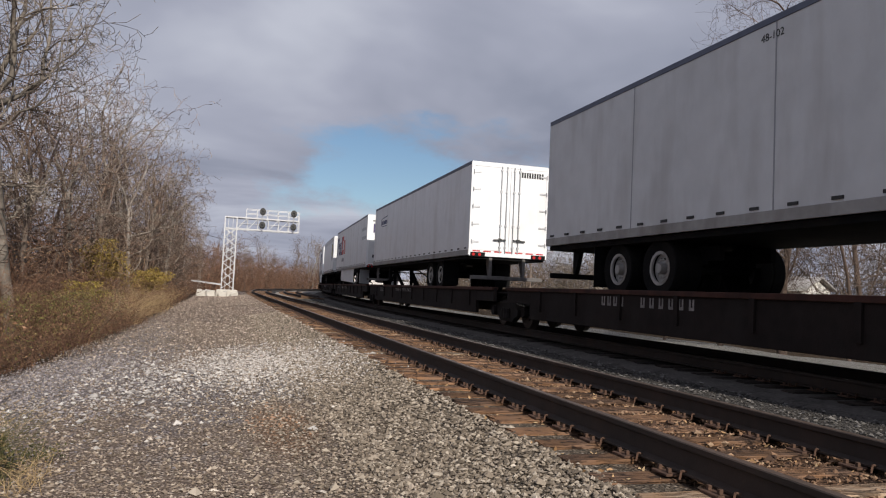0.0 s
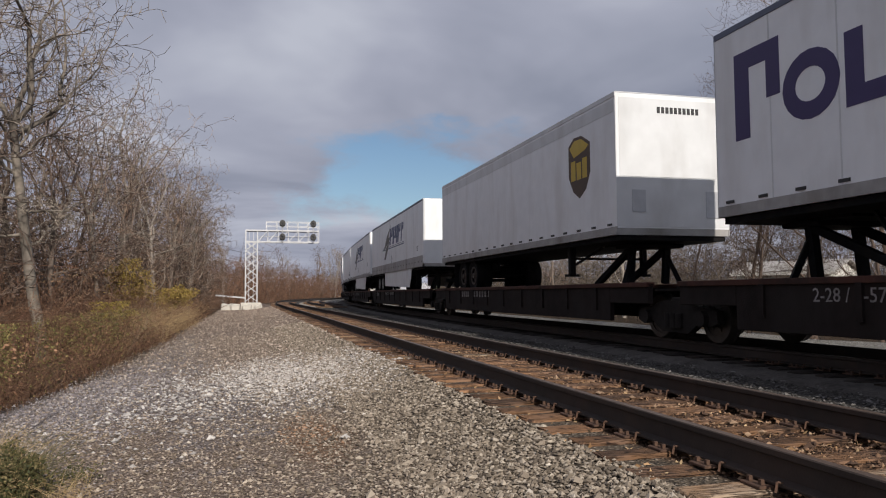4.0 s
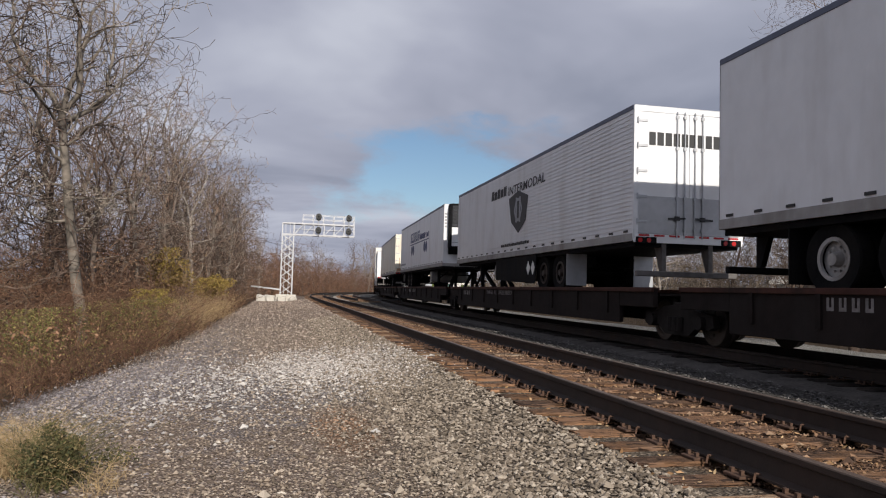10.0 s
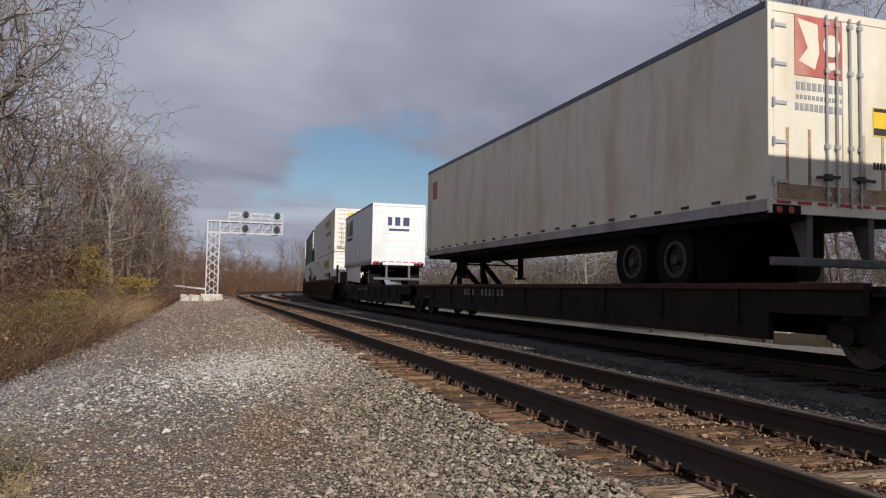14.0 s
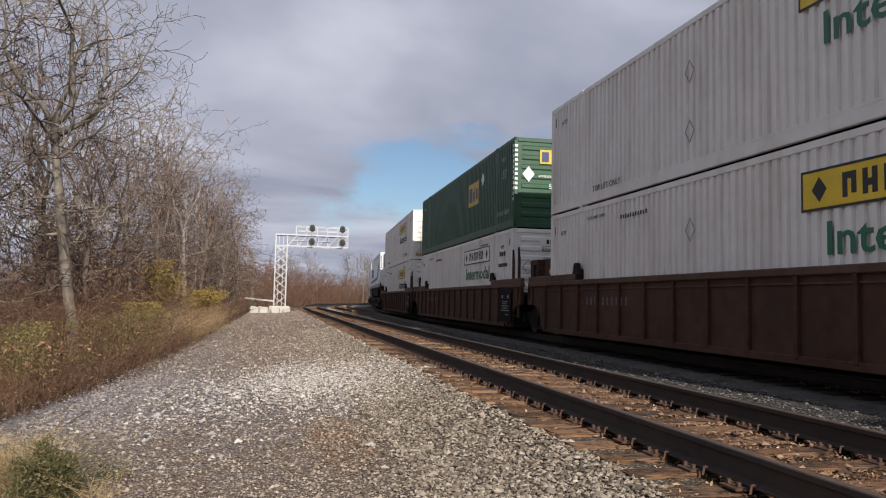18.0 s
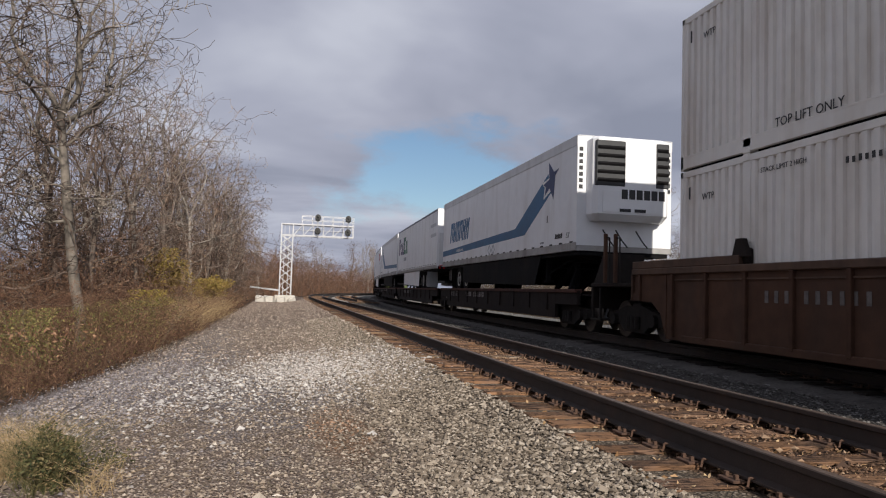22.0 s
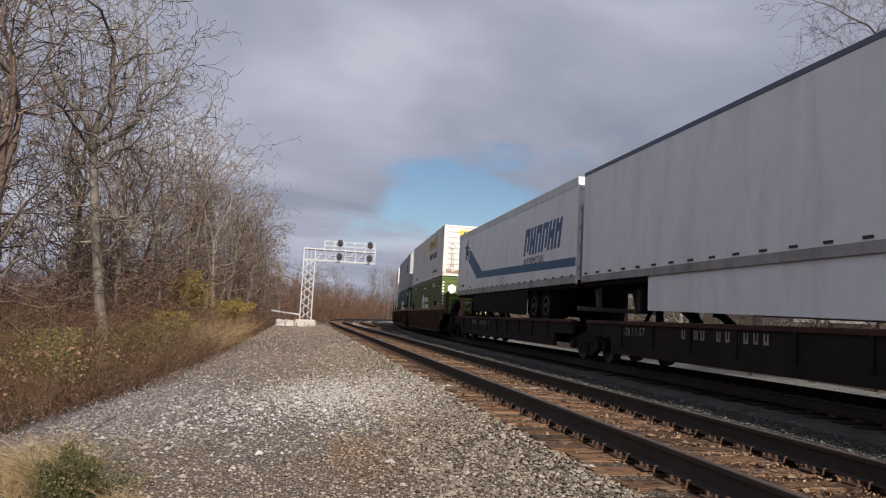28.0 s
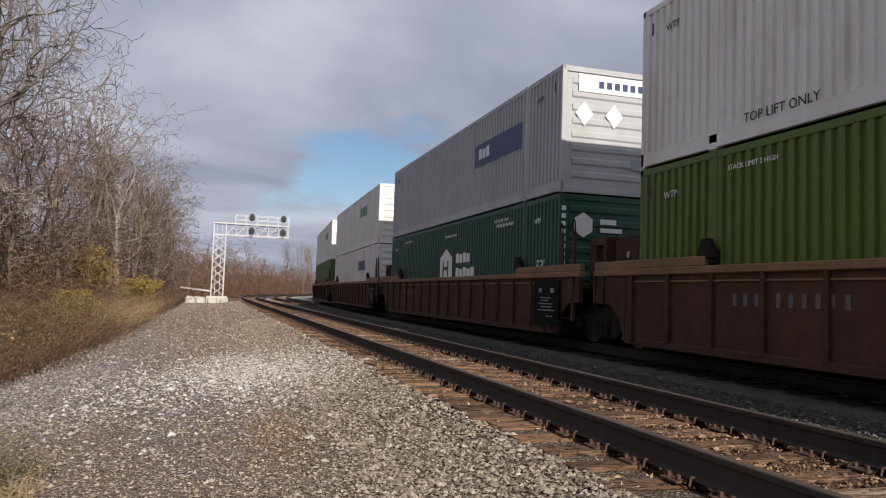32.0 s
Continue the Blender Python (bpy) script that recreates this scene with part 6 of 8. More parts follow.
def rust_streaks(ct, y, z0):
    end_decal(ct, "rust_streak", STREAK, [[(-0.86, z0 + 0.35), (-0.80, z0 + 0.32), (-0.79, z0 + 1.2), (-0.82, z0 + 1.9), (-0.84, z0 + 1.1)], [(-0.72, z0 + 0.5), (-0.69, z0 + 0.5), (-0.70, z0 + 1.5)], [(0.68, z0 + 0.35), (0.75, z0 + 0.3), (0.73, z0 + 1.3), (0.71, z0 + 1.95), (0.70, z0 + 1.2)], [(0.82, z0 + 0.4), (0.86, z0 + 0.4), (0.84, z0 + 1.5)], [(0.66, z0 + 0.2), (1.02, z0 + 0.2), (0.95, z0 + 0.42), (0.72, z0 + 0.48)], [(-1.1, z0 + 0.17), (0.6, z0 + 0.17), (0.3, z0 + 0.3), (-0.1, z0 + 0.22), (-0.45, z0 + 0.36), (-0.7, z0 + 0.26), (-1.1, z0 + 0.4)]], y - 0.007, "brown rust streaks run down the end wall")


def top_lift(ct, z0, ink):
    g = Geo()
    text_on_side(g, "TOP LIFT ONLY", 0.23, SIDE, -4.15, z0 + 0.36)
    text_on_side(g, "TOP LIFT ONLY", 0.2, SIDE, 5.42, z0 + 0.27)
    part("lettering", g, ink, ct, "stencilled words TOP LIFT ONLY")


def stack(n, lower, upper, L=16.15):
    load(lower, n, L)
    load(upper, n, L)


Z_LOW, Z_UP = 0.36, 3.25


def build_loads():
    # first trailer: grey panel van, its rear away from the camera
    t = trailer(14.63, "grey riveted panel trailer with worn seams on a spine car", False, GREYP, seams=3.1, post=GREYG, axle_at=(2.96, 4.36))
    g = Geo()
    text_on_side(g, "48-102", 0.16, SIDE, 0.3, 4.62)
    part("lettering", g, BLACKG, t, "black figures 48-102")
    load(t, 0.93, 14.63)
    t = trailer(16.15, "white trailer with closed rear doors and lock rods", True, WHITE, seams=0, axle_at=(3.7, 5.05))
    decal(t, "emblem", NAVY, [rect(6.4, 6.3, 3.95, 4.3), [(6.3, 4.32), (4.9, 4.38), (4.9, 4.34), (6.3, 4.28)]] + block_word(6.2, 4.9, 4.0, 4.2, 7, -0.2) + [rect(6.1, 5.0, 3.9, 3.93)], "small dark blue emblem")
    end_decal(t, "stencil", BLACKG, [rect(0.35 + 0.085 * i, 0.41 + 0.085 * i, 4.55, 4.72) for i in range(9)], -8.075 - 0.03, "black number as plain bars")
    load(t, 21.22, 16.15)
    t = trailer(16.15, "white trailer with a big purple and red emblem and side skirts", True, WHITE, seams=1.22, axle_at=(3.42, 4.72), flap=ALU, skirt=(-2.55, 4.6), rolldoor=True)
    emblem_two_tone(t, ORANGE)
    yb = -8.075 - 0.03
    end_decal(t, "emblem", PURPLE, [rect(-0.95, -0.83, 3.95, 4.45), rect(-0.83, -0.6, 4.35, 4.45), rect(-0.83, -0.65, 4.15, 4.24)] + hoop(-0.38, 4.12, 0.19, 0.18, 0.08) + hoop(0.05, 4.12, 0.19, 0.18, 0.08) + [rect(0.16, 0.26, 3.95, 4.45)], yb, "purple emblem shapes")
    end_decal(t, "emblem", ORANGE, [rect(0.3, 0.42, 3.95, 4.45), rect(0.42, 0.7, 4.35, 4.45), rect(0.42, 0.7, 4.15, 4.24), rect(0.42, 0.7, 3.95, 4.04), [(0.74, 4.3), (0.9, 4.3), (1.1, 3.95), (0.95, 3.95)], [(0.95, 4.3), (1.1, 4.3), (0.9, 3.95), (0.74, 3.95)]], yb)
    end_decal(t, "lower_panel", GREYP, [rect(-1.18, 1.18, 2.25, 3.45)], yb + 0.003, "grey lower door panel")
    end_decal(t, "stencil", BLACKG, [rect(-0.95 + 0.13 * i, -0.85 + 0.13 * i, 2.55, 2.72) for i in range(9)] + [rect(-1.0, 1.0, 4.58, 4.64)], yb - 0.005, "black number as plain bars")
    load(t, 40.0, 16.15)
    t = trailer(13.72, "white trailer with a brown and gold shield, smooth nose", False, WHITE, seams=0, axle_at=(2.2, 3.4), rims="dark", rail=GREYP)
    shield = [(-4.62, 4.22), (-4.9, 4.38), (-5.3, 4.36), (-5.71, 4.15), (-5.71, 3.5), (-5.5, 3.15), (-5.17, 2.97), (-4.85, 3.15), (-4.62, 3.5)]
    decal(t, "emblem", BROWNG, [shield], "brown shield emblem")
    inner = [(-5.17 + (y + 5.17) * 0.88, 3.68 + (z - 3.68) * 0.9) for y, z in shield]
    decal(t, "emblem", GOLD, [[inner[0], inner[1], inner[2], inner[3], (-5.5, 4.02), (-4.9, 3.92)]] + block_word(-4.75, -5.62, 3.4, 3.85, 3), x=SIDE - 0.003)
    decal(t, "upper_band", GREYP, [rect(6.8, -6.8, 4.55, 4.8)])
    end_decal(t, "lower_panel", GREYP, [rect(-HW, HW, 2.2, 3.2)], -6.86, "grey lower nose panel")
    end_decal(t, "nose_panel", GREYP, [rect(-1.22, 1.22, 3.22, 4.84)], -6.86, "plain pale grey nose panel")
    end_decal(t, "stencil", BLACKG, [rect(-0.35 + 0.1 * i, -0.28 + 0.1 * i, 4.55, 4.68) for i in range(10)], -6.866)
    end_decal(t, "service_hatch", ALU, [rect(-0.95, -0.65, 2.5, 2.95), rect(0.75, 1.1, 2.4, 2.95)], -6.872)
    load(t, 59.4, 13.72)
    for n, at in ((5, 76.45), (6, 94.05)):
        t = trailer(16.15, "white trailer with slanted dark blue emblem and side skirts", False, WHITE, seams=2.2, axle_at=(2.1, 3.42) if n == 5 else (3.11, 4.5), skirt=(-5.2, 3.0), nose=0.12, lower=LOWBAND if n == 5 else DULLRAIL, low_h=0.48 if n == 5 else 0.2)
        strokes = [[(0.44, 4.61), (2.01, 4.04), (3.11, 3.25), (2.72, 3.39), (1.68, 3.72), (0.86, 4.44)], [(1.06, 3.98), (2.24, 3.78), (3.11, 3.38), (3.11, 3.26), (1.06, 3.83)], [(1.36, 3.75), (2.12, 3.47), (2.97, 2.78), (2.41, 2.77), (1.11, 3.7)]]
        decal(t, "emblem", STEELG, strokes, "dark grey speed strokes", x=SIDE - 0.003)
        word = []
        for y0, y1, lift in ((1.11, 0.2, 0.45), (0.08, -0.98, 0.3), (-1.06, -1.44, 0), (-1.5, -2.2, 0.55), (-2.45, -3.0, 0.6)):
            if not lift:
                word.append((rect(y0, y1, 3.5, 4.4, 0.31),))
                continue
            z, w = 3.5 + 0.9 * lift, (y0 - y1) * 0.42
            word.append((rect(y0, y0 - w, 3.5, 4.4, 0.31), rect(y0 - w - 0.31 * (z - 3.5), y1 - 0.31 * (z - 3.5), z, z + 0.16, 0.31), rect(y1 + w - 0.31 * (z - 3.34), y1 - 0.31 * (z - 3.34), z + 0.16, 4.4, 0.31)))
        decal(t, "emblem", NAVY, word, "heavy slanted dark blue shapes")
        decal(t, "underline", NAVY, [rect(3.58, -3.4, 3.31, 3.36), rect(3.58, -3.4, 3.41, 3.435)], "thin double line under the emblem")
        g = Geo()
        text_on_side(g, "53'", 0.32, SIDE, -6.6, 2.75)
        part("lettering", g, BLACKG, t, "black figures 53'")
        decal(t, "placard", GREYG, hoop(0.37, 2.7, 0.25, 0.22, 0.045, 4), "diamond placard holder")
        load(t, at, 16.15)
    t = trailer(14.63, "plain white trailer with a rounded nose and blue-grey roof rail", False, WHITE, seams=0, axle_at=(2.4, 3.7), nose=0.3)
    decal(t, "stencil", BLACKG, block_word(-6.05, -7.15, 2.48, 2.62, 10) + [rect(-6.72, -6.9, 2.7, 2.85), rect(-6.95, -7.12, 2.7, 2.85)], "black number as plain bars")
    load(t, 111.45, 14.63)
    t = trailer(16.15, "white ribbed trailer with a dark shield and closed rear doors", True, WHITE, seams=0, axle_at=(4.6, 5.9), rims="dark", flap=ALU, skirt=(-1.9, 2.3), skirt_mat=BLACK, tank=2.72)
    ribs = Geo()
    for i in range(26):
        z = 2.3 + i * 0.098
        ribs.box(SIDE - 0.012, SIDE + 0.001, -8.0, 8.0, z, z + 0.02)
    part("side_rib", ribs, WHITE, t)
    decal(t, "emblem", BLACKG, block_word(2.86, 1.01, 4.1, 4.42, 5, 0.1) + block_word(1.54, -1.38, 2.38, 2.47, 14), "dark emblem bars", x=SIDE - 0.013)
    sh = [(0.76, 3.95), (-0.25, 4.1), (-1.21, 3.85), (-1.0, 3.1), (-0.3, 2.75), (0.45, 3.15)]
    decal(t, "emblem", BLACKG, [sh], "dark shield", x=SIDE - 0.013)
    decal(t, "emblem", GREYG, hoop(-0.25, 3.5, 0.42, 0.42, 0.1, 6) + [rect(0.0, -0.15, 3.1, 3.9), rect(-0.35, -0.5, 3.1, 3.9)], x=SIDE - 0.017)
    g = Geo()
    text_on_side(g, "INTERMODAL", 0.4, SIDE - 0.013, 0.88, 4.06, 0.12, wide=3.56, bold=0.006)
    part("lettering", g, BLACKG, t, "word INTERMODAL")
    decal(t, "placard", WHITEG, [diamond(-1.2, 1.63, 0.17), diamond(-1.62, 1.63, 0.17)], "white diamond placards", x=-1.258)
    end_decal(t, "emblem", BLACKG, [rect(-0.95 + 0.19 * i, -0.8 + 0.19 * i, 4.1, 4.38) for i in range(10)], -8.075 - 0.03, "black emblem bars")
    end_decal(t, "lower_panel", ALU, [rect(-1.18, 1.18, 2.2, 3.0)], -8.075 - 0.029, "brushed metal lower doors")
    load(t, 129.2, 16.15)
    t = trailer(16.15, "white refrigerated trailer with dark blue emblem and cooling unit", False, WHITE, seams=0, axle_at=(3.05, 4.37), rims="dark", reefer="louvred", tank=-3.55)
    w = []
    for i in range(8):
        y = 3.3 - i * 0.46
        w += [rect(y, y - 0.13, 3.72, 4.3, 0.25)]
        if i in (0, 3, 4, 6, 7):
            w += [rect(y - 0.1, y - 0.4, 4.16, 4.3, 0.25), rect(y - 0.28, y - 0.4, 3.72, 4.1, 0.25)]
        else:
            w += [rect(y - 0.1, y - 0.38, 3.72, 3.85, 0.25)]
    decal(t, "emblem", NAVY, w + [rect(3.45, -3.75, 3.58, 3.64)], "dark blue capital shapes over a line")
    decal(t, "emblem", NAVY, block_word(-0.55, -2.6, 3.74, 4.05, 8, 0.1) + block_word(-2.9, -3.7, 3.74, 4.0, 3, 0.1))
    decal(t, "emblem", NAVY, [oval(y, 3.24, 0.31, 0.3) for y in (2.65, 2.0, -2.3, -2.95)], "pairs of dark blue discs")
    decal(t, "stencil", GREYG, block_word(7.85, 5.35, 2.45, 2.57, 14), "grey web address as plain bars")
    load(t, 148.5, 16.15)
    t = trailer(16.15, "aged cream-white trailer with rust-stained rear doors", True, CREAM, seams=2.4, axle_at=(2.3, 3.59), rims="dark")
    yb = -8.075 - 0.03
    end_decal(t, "emblem", FADEDRED, [rect(-0.84, -0.01, 3.95, 4.8)], yb - 0.003, "faded red square emblem")
    end_decal(t, "emblem", CREAM, [[(-0.8, 4.75), (-0.45, 4.7), (-0.42, 4.3), (-0.5, 4.05), (-0.78, 4.15), (-0.62, 4.35)], oval(-0.2, 4.42, 0.15, 0.16), [(-0.3, 4.05), (-0.08, 4.1), (-0.1, 4.2), (-0.28, 4.17)]], yb - 0.006, "pale shapes on the red square")
    end_decal(t, "stencil", GREYG, [rect(-0.82 + 0.095 * i, -0.755 + 0.095 * i, 3.75, 3.86) for i in range(9)] + [rect(-0.82 + 0.07 * i, -0.775 + 0.07 * i, 3.62, 3.68) for i in range(12)] + [rect(-0.84 + 0.085 * i, -0.78 + 0.085 * i, 3.46, 3.56) for i in range(10)], yb, "faded words as plain bars")
    end_decal(t, "warning_label", YELLOW, [rect(0.55, 0.85, 3.2, 3.62)], yb, "yellow warning label")
    end_decal(t, "warning_ink", BLACKG, [rect(0.56, 0.84, 3.56, 3.61), rect(0.56, 0.84, 3.22, 3.32)], yb - 0.004)
    end_decal(t, "stencil", BLACKG, [rect(0.55 + 0.06 * i, 0.59 + 0.06 * i, 2.72, 2.82) for i in range(8)], yb, "number as plain bars")
    end_decal(t, "rust_streak", STREAK, [rect(-1.15, 1.15, 2.22, 2.42)] + [rect(x, x + 0.05, 2.4, 3.2) for x in (-1.0, -0.62, 0.35, 0.7, 1.0)], yb + 0.002, "brown rust stains")
    decal(t, "emblem", FADEDRED, [rect(7.5, 7.0, 3.9, 4.5)])
    load(t, 168.7, 16.15)
    t = trailer(8.53, "short white ribbed pup trailer with blue and gold emblem", True, WHITE, seams=0.41, axle_at=(1.5,), ribs=True, rolldoor=True, pup=True, skirt=(-1.0, 3.4))
    decal(t, "emblem", GOLD, [[(3.6, 4.57), (2.24, 4.6), (2.96, 3.78), (3.57, 3.78), (3.18, 4.12)]], "orange arrow-shaped emblem", x=SIDE - 0.013)
    decal(t, "emblem", BROWNG, [[(3.6, 4.52), (3.18, 4.12), (3.57, 3.8)]], x=SIDE - 0.014)
    decal(t, "emblem", NAVY, [[(2.19, 4.63), (1.57, 4.62), (1.55, 3.78), (2.96, 3.78)]], "dark blue emblem", x=SIDE - 0.013)
    decal(t, "lettering", BLACKG, block_word(3.58, 1.55, 3.5, 3.68, 12), "name as plain bars", x=SIDE - 0.013)
    end_decal(t, "emblem", NAVY, [rect(-0.55, -0.35, 3.9, 4.3), rect(-0.2, 0.05, 3.9, 4.3), rect(0.2, 0.5, 3.9, 4.3), rect(-0.5, 0.5, 3.65, 3.75)], -4.265 - 0.03, "blue emblem blocks")
    load(t, 194.5, 8.53)
    # double-stack containers
    for n in (208.3, 247.1):
        for z, lab in ((Z_LOW, "lower"), (Z_UP, "upper")):
            c = container(16.15, z, BOXWHITE, "white corrugated container with a yellow name plate, %s in its stack" % lab)
            scroll_logo(c, -1.55, -5.05, z + 1.88, z + 2.45, YELLOW, BLACKG)
            intermodal_word(c, -1.98, z + 1.27, 0.64, GREENG if n < 210 else BLACKG)
            end_marks(c, -8.075, z, YELLOW, BLACKG)
            decal(c, "placard", GREYG, hoop(1.3, z + 1.9, 0.16, 0.22, 0.03, 4) + hoop(1.3, z + 0.8, 0.16, 0.22, 0.03, 4), "diamond placard frames")
            post_marks(c, z, BLACKG, z == Z_LOW, 4.0 if z == Z_LOW else None)
            if z == Z_UP:
                top_lift(c, z, BLACKG)
                rust_streaks(c, -8.075, z)
            load(c, n, 16.15)
    c = container(16.15, Z_LOW, BOXWHITE, "white corrugated container with a black-bordered plate, lower in its stack")
    scroll_logo(c, -1.65, -5.35, Z_LOW + 1.95, Z_LOW + 2.5, BOXWHITE, BLACKG)
    intermodal_word(c, -1.95, Z_LOW + 1.36, 0.64, GREENG)
    end_marks(c, -8.075, Z_LOW, BOXWHITE, BLACKG)
    decal(c, "stencil", BLACKG, block_word(-6.6, -7.3, 2.4, 2.55, 3) + block_word(-6.5, -7.5, 2.05, 2.17, 6), "black stencil marks")
    post_marks(c, Z_LOW, BLACKG, True)
    load(c, 227.65, 16.15)
    c = container(16.15, Z_UP, GREEN, "dark green corrugated container with a gold plate, upper in its stack")
    decal(c, "name_plate", GOLD, [rect(-2.16, -3.7, 4.55, 5.42)], "gold emblem plate")
    decal(c, "name_plate_ink", NAVY, [rect(-2.3, -2.75, 4.7, 5.25), rect(-2.85, -3.0, 4.7, 5.1), rect(-3.05, -3.15, 4.7, 5.25), rect(-3.3, -3.55, 4.75, 5.15)], x=SIDE - 0.003)
    decal(c, "placard", WHITEG, [diamond(-4.28, 5.36, 0.2)], "white diamond placard")
    g = Geo()
    text_on_side(g, "53'", 0.4, SIDE, -6.85, 4.95)
    text_on_side(g, "TOP LIFT ONLY", 0.2, SIDE, -6.2, 3.75)
    part("lettering", g, GREYG, c, "pale stencilled figures")
    post_marks(c, Z_UP, GREYG, False, None)
    yb = -8.075
    end_decal(c, "name_plate", GOLD, [rect(-0.45, 0.4, 5.3, 5.75)], yb - 0.004)
    end_decal(c, "name_plate_ink", NAVY, [rect(-0.38, -0.15, 5.36, 5.68), rect(-0.05, 0.1, 5.36, 5.6), rect(0.15, 0.33, 5.42, 5.68)], yb - 0.008)
    end_decal(c, "placard", WHITEG, [diamond(-0.82, 4.95, 0.2)], yb - 0.006, "white diamond placard")
    g = Geo()
    text_on_end(g, "WARNING HIGH CUBE", 0.12, -0.5, yb - 0.005, 4.86)
    text_on_end(g, "53'", 0.24, -0.15, yb - 0.005, 4.5)
    part("lettering", g, WHITEG, c, "white words WARNING HIGH CUBE and 53'")
    decal(c, "stencil", WHITEG, [rect(-7.97, -8.05, 5.8 - 0.17 * i, 5.9 - 0.17 * i) for i in range(11)], "white number down the post as plain bars")
    end_decal(c, "stencil", WHITEG, [rect(-1.27, -1.18, 5.8 - 0.15 * i, 5.88 - 0.15 * i) for i in range(11)] + [rect(1.18, 1.27, 5.8 - 0.15 * i, 5.88 - 0.15 * i) for i in range(11)], yb - 0.002, "white number as plain bars")
    load(c, 227.65, 16.15)
    # refrigerated trailer with the blue arrow, cooling unit towards the camera
    t = trailer(16.15, "white refrigerated trailer with a blue arrow stripe and cooling unit", False, WHITE, seams=0, axle_at=(2.7, 4.0), reefer=True, skirt=(-5.4, 4.2), skirt_mat=BLACK, rail=GREYP, rail_h=0.26, low_h=0.21)
    arrow_stripe(t, True)
    decal(t, "emblem", BLUE, heavy_word(6.62, 3.2, 3.05, 3.9, 6, 0.25), "heavy slanted dark blue capital shapes")
    end_decal(t, "emblem", BLACKG, [rect(-0.3 + 0.2 * i, -0.14 + 0.2 * i, 3.32, 3.56) for i in range(6)], -8.075 - 0.452, "black emblem bars")
    g = Geo()
    text_on_side(g, "INTERMODAL", 0.15, SIDE - 0.007, 5.22, 2.6, 0.1, wide=1.24)
    part("lettering", g, WHITEG, t, "white word INTERMODAL on the stripe")
    end_decal(t, "stencil", BLACKG, [rect(sx * 1.2 - 0.05, sx * 1.2 + 0.05, 4.55 - 0.16 * i, 4.65 - 0.16 * i) for i in range(7) for sx in (-1, 1)], -8.079, "black number as plain bars")
    load(t, 268.1, 16.15)
    t = trailer(16.15, "white trailer with a big purple and green emblem, roll-up door", True, WHITE, seams=1.22, axle_at=(3.88, 5.11), flap=ALU, skirt=(-2.2, 4.6), rolldoor=True)
    emblem_two_tone(t, GREENG, 7.4, 3.25, 0.85)
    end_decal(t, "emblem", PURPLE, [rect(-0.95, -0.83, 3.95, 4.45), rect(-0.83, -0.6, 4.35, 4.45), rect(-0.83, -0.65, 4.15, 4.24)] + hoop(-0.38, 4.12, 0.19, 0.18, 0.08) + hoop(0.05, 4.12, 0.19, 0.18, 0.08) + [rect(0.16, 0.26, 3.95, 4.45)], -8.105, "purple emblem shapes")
    end_decal(t, "lower_panel", GREYP, [rect(-1.18, 1.18, 2.25, 3.75)], -8.102, "grey lower door panel")
    load(t, 285.8, 16.15)
    t = trailer(16.15, "white trailer with a blue arrow stripe on its side", True, WHITE, seams=0, axle_at=(2.2, 3.5), skirt=(-4.2, 4.6), skirt_mat=BLACK, rail=GREYP, rail_h=0.26, low_h=0.21)
    arrow_stripe(t, False)
    load(t, 302.6, 16.15)
    t = trailer(16.15, "white trailer with a red slanted emblem, side skirts and rear doors", True, WHITE, seams=0, axle_at=(3.3, 4.57), skirt=(-2.6, 4.4))
    cross = [[(-3.95, 3.62), (-4.2, 3.62), (-5.0, 4.52), (-4.76, 4.52)], [(-4.2, 4.44), (-4.45, 4.44), (-4.95, 3.7), (-4.7, 3.7)]]
    strokes = [rect(-4.95, -5.5, 4.22, 4.4, 0.3), rect(-5.15, -5.33, 3.74, 4.22, 0.3), rect(-5.5, -5.68, 3.74, 4.4, 0.3), rect(-5.72, -5.98, 4.2, 4.4, 0.3), rect(-5.8, -6.0, 3.74, 4.12, -0.2), rect(-6.05, -6.25, 3.74, 4.4, 0.5), rect(-6.35, -6.58, 3.74, 4.4, 0.1)]
    decal(t, "emblem", REDG, cross + strokes, "heavy red slanted shapes")
    end_decal(t, "emblem", BLACKG, [rect(-0.8 + 0.24 * i, -0.64 + 0.24 * i, 4.0, 4.26, -0.3) for i in range(5)], -8.106, "dark slanted emblem bars")
    decal(t, "lettering", GREYG, block_word(-4.9, -6.8, 3.4, 3.54, 5, 0.2), "grey word as plain bars")
    load(t, 320.2, 16.15)
    # front stretch of this black skirt is added where there is only shade
    t = trailer(16.15, "white intermodal trailer with a blue arrow stripe and dark blue emblem", True, WHITE, seams=0, axle_at=(2.95, 4.2), rims="dark", skirt=(-3.6, 4.6), skirt_mat=BLACK, rail=GREYP, rail_h=0.26, low_h=0.21)
    arrow_stripe(t, False)
    decal(t, "emblem", BLUE, heavy_word(-3.05, -6.8, 3.12, 4.0, 6, 0.25), "heavy slanted dark blue capital shapes")
    g = Geo()
    text_on_side(g, "INTERMODAL", 0.36, SIDE - 0.002, -3.1, 2.78)
    part("lettering", g, NAVY, t, "word INTERMODAL")
    end_decal(t, "lower_panel", ALU, [rect(-1.18, 1.18, 2.2, 4.2)], -8.104, "brushed metal rear doors")
    end_decal(t, "emblem", NAVY, [rect(-0.9 + 0.22 * i, -0.74 + 0.22 * i, 3.05, 3.4) for i in range(4)], -8.11)
    load(t, 336.8, 16.15)
    # last stacks
    c = container(16.15, Z_UP, BOXWHITE, "white corrugated container with a yellow plate and rusty end, upper")
    scroll_logo(c, -1.55, -5.05, Z_UP + 1.88, Z_UP + 2.45, YELLOW, BLACKG)
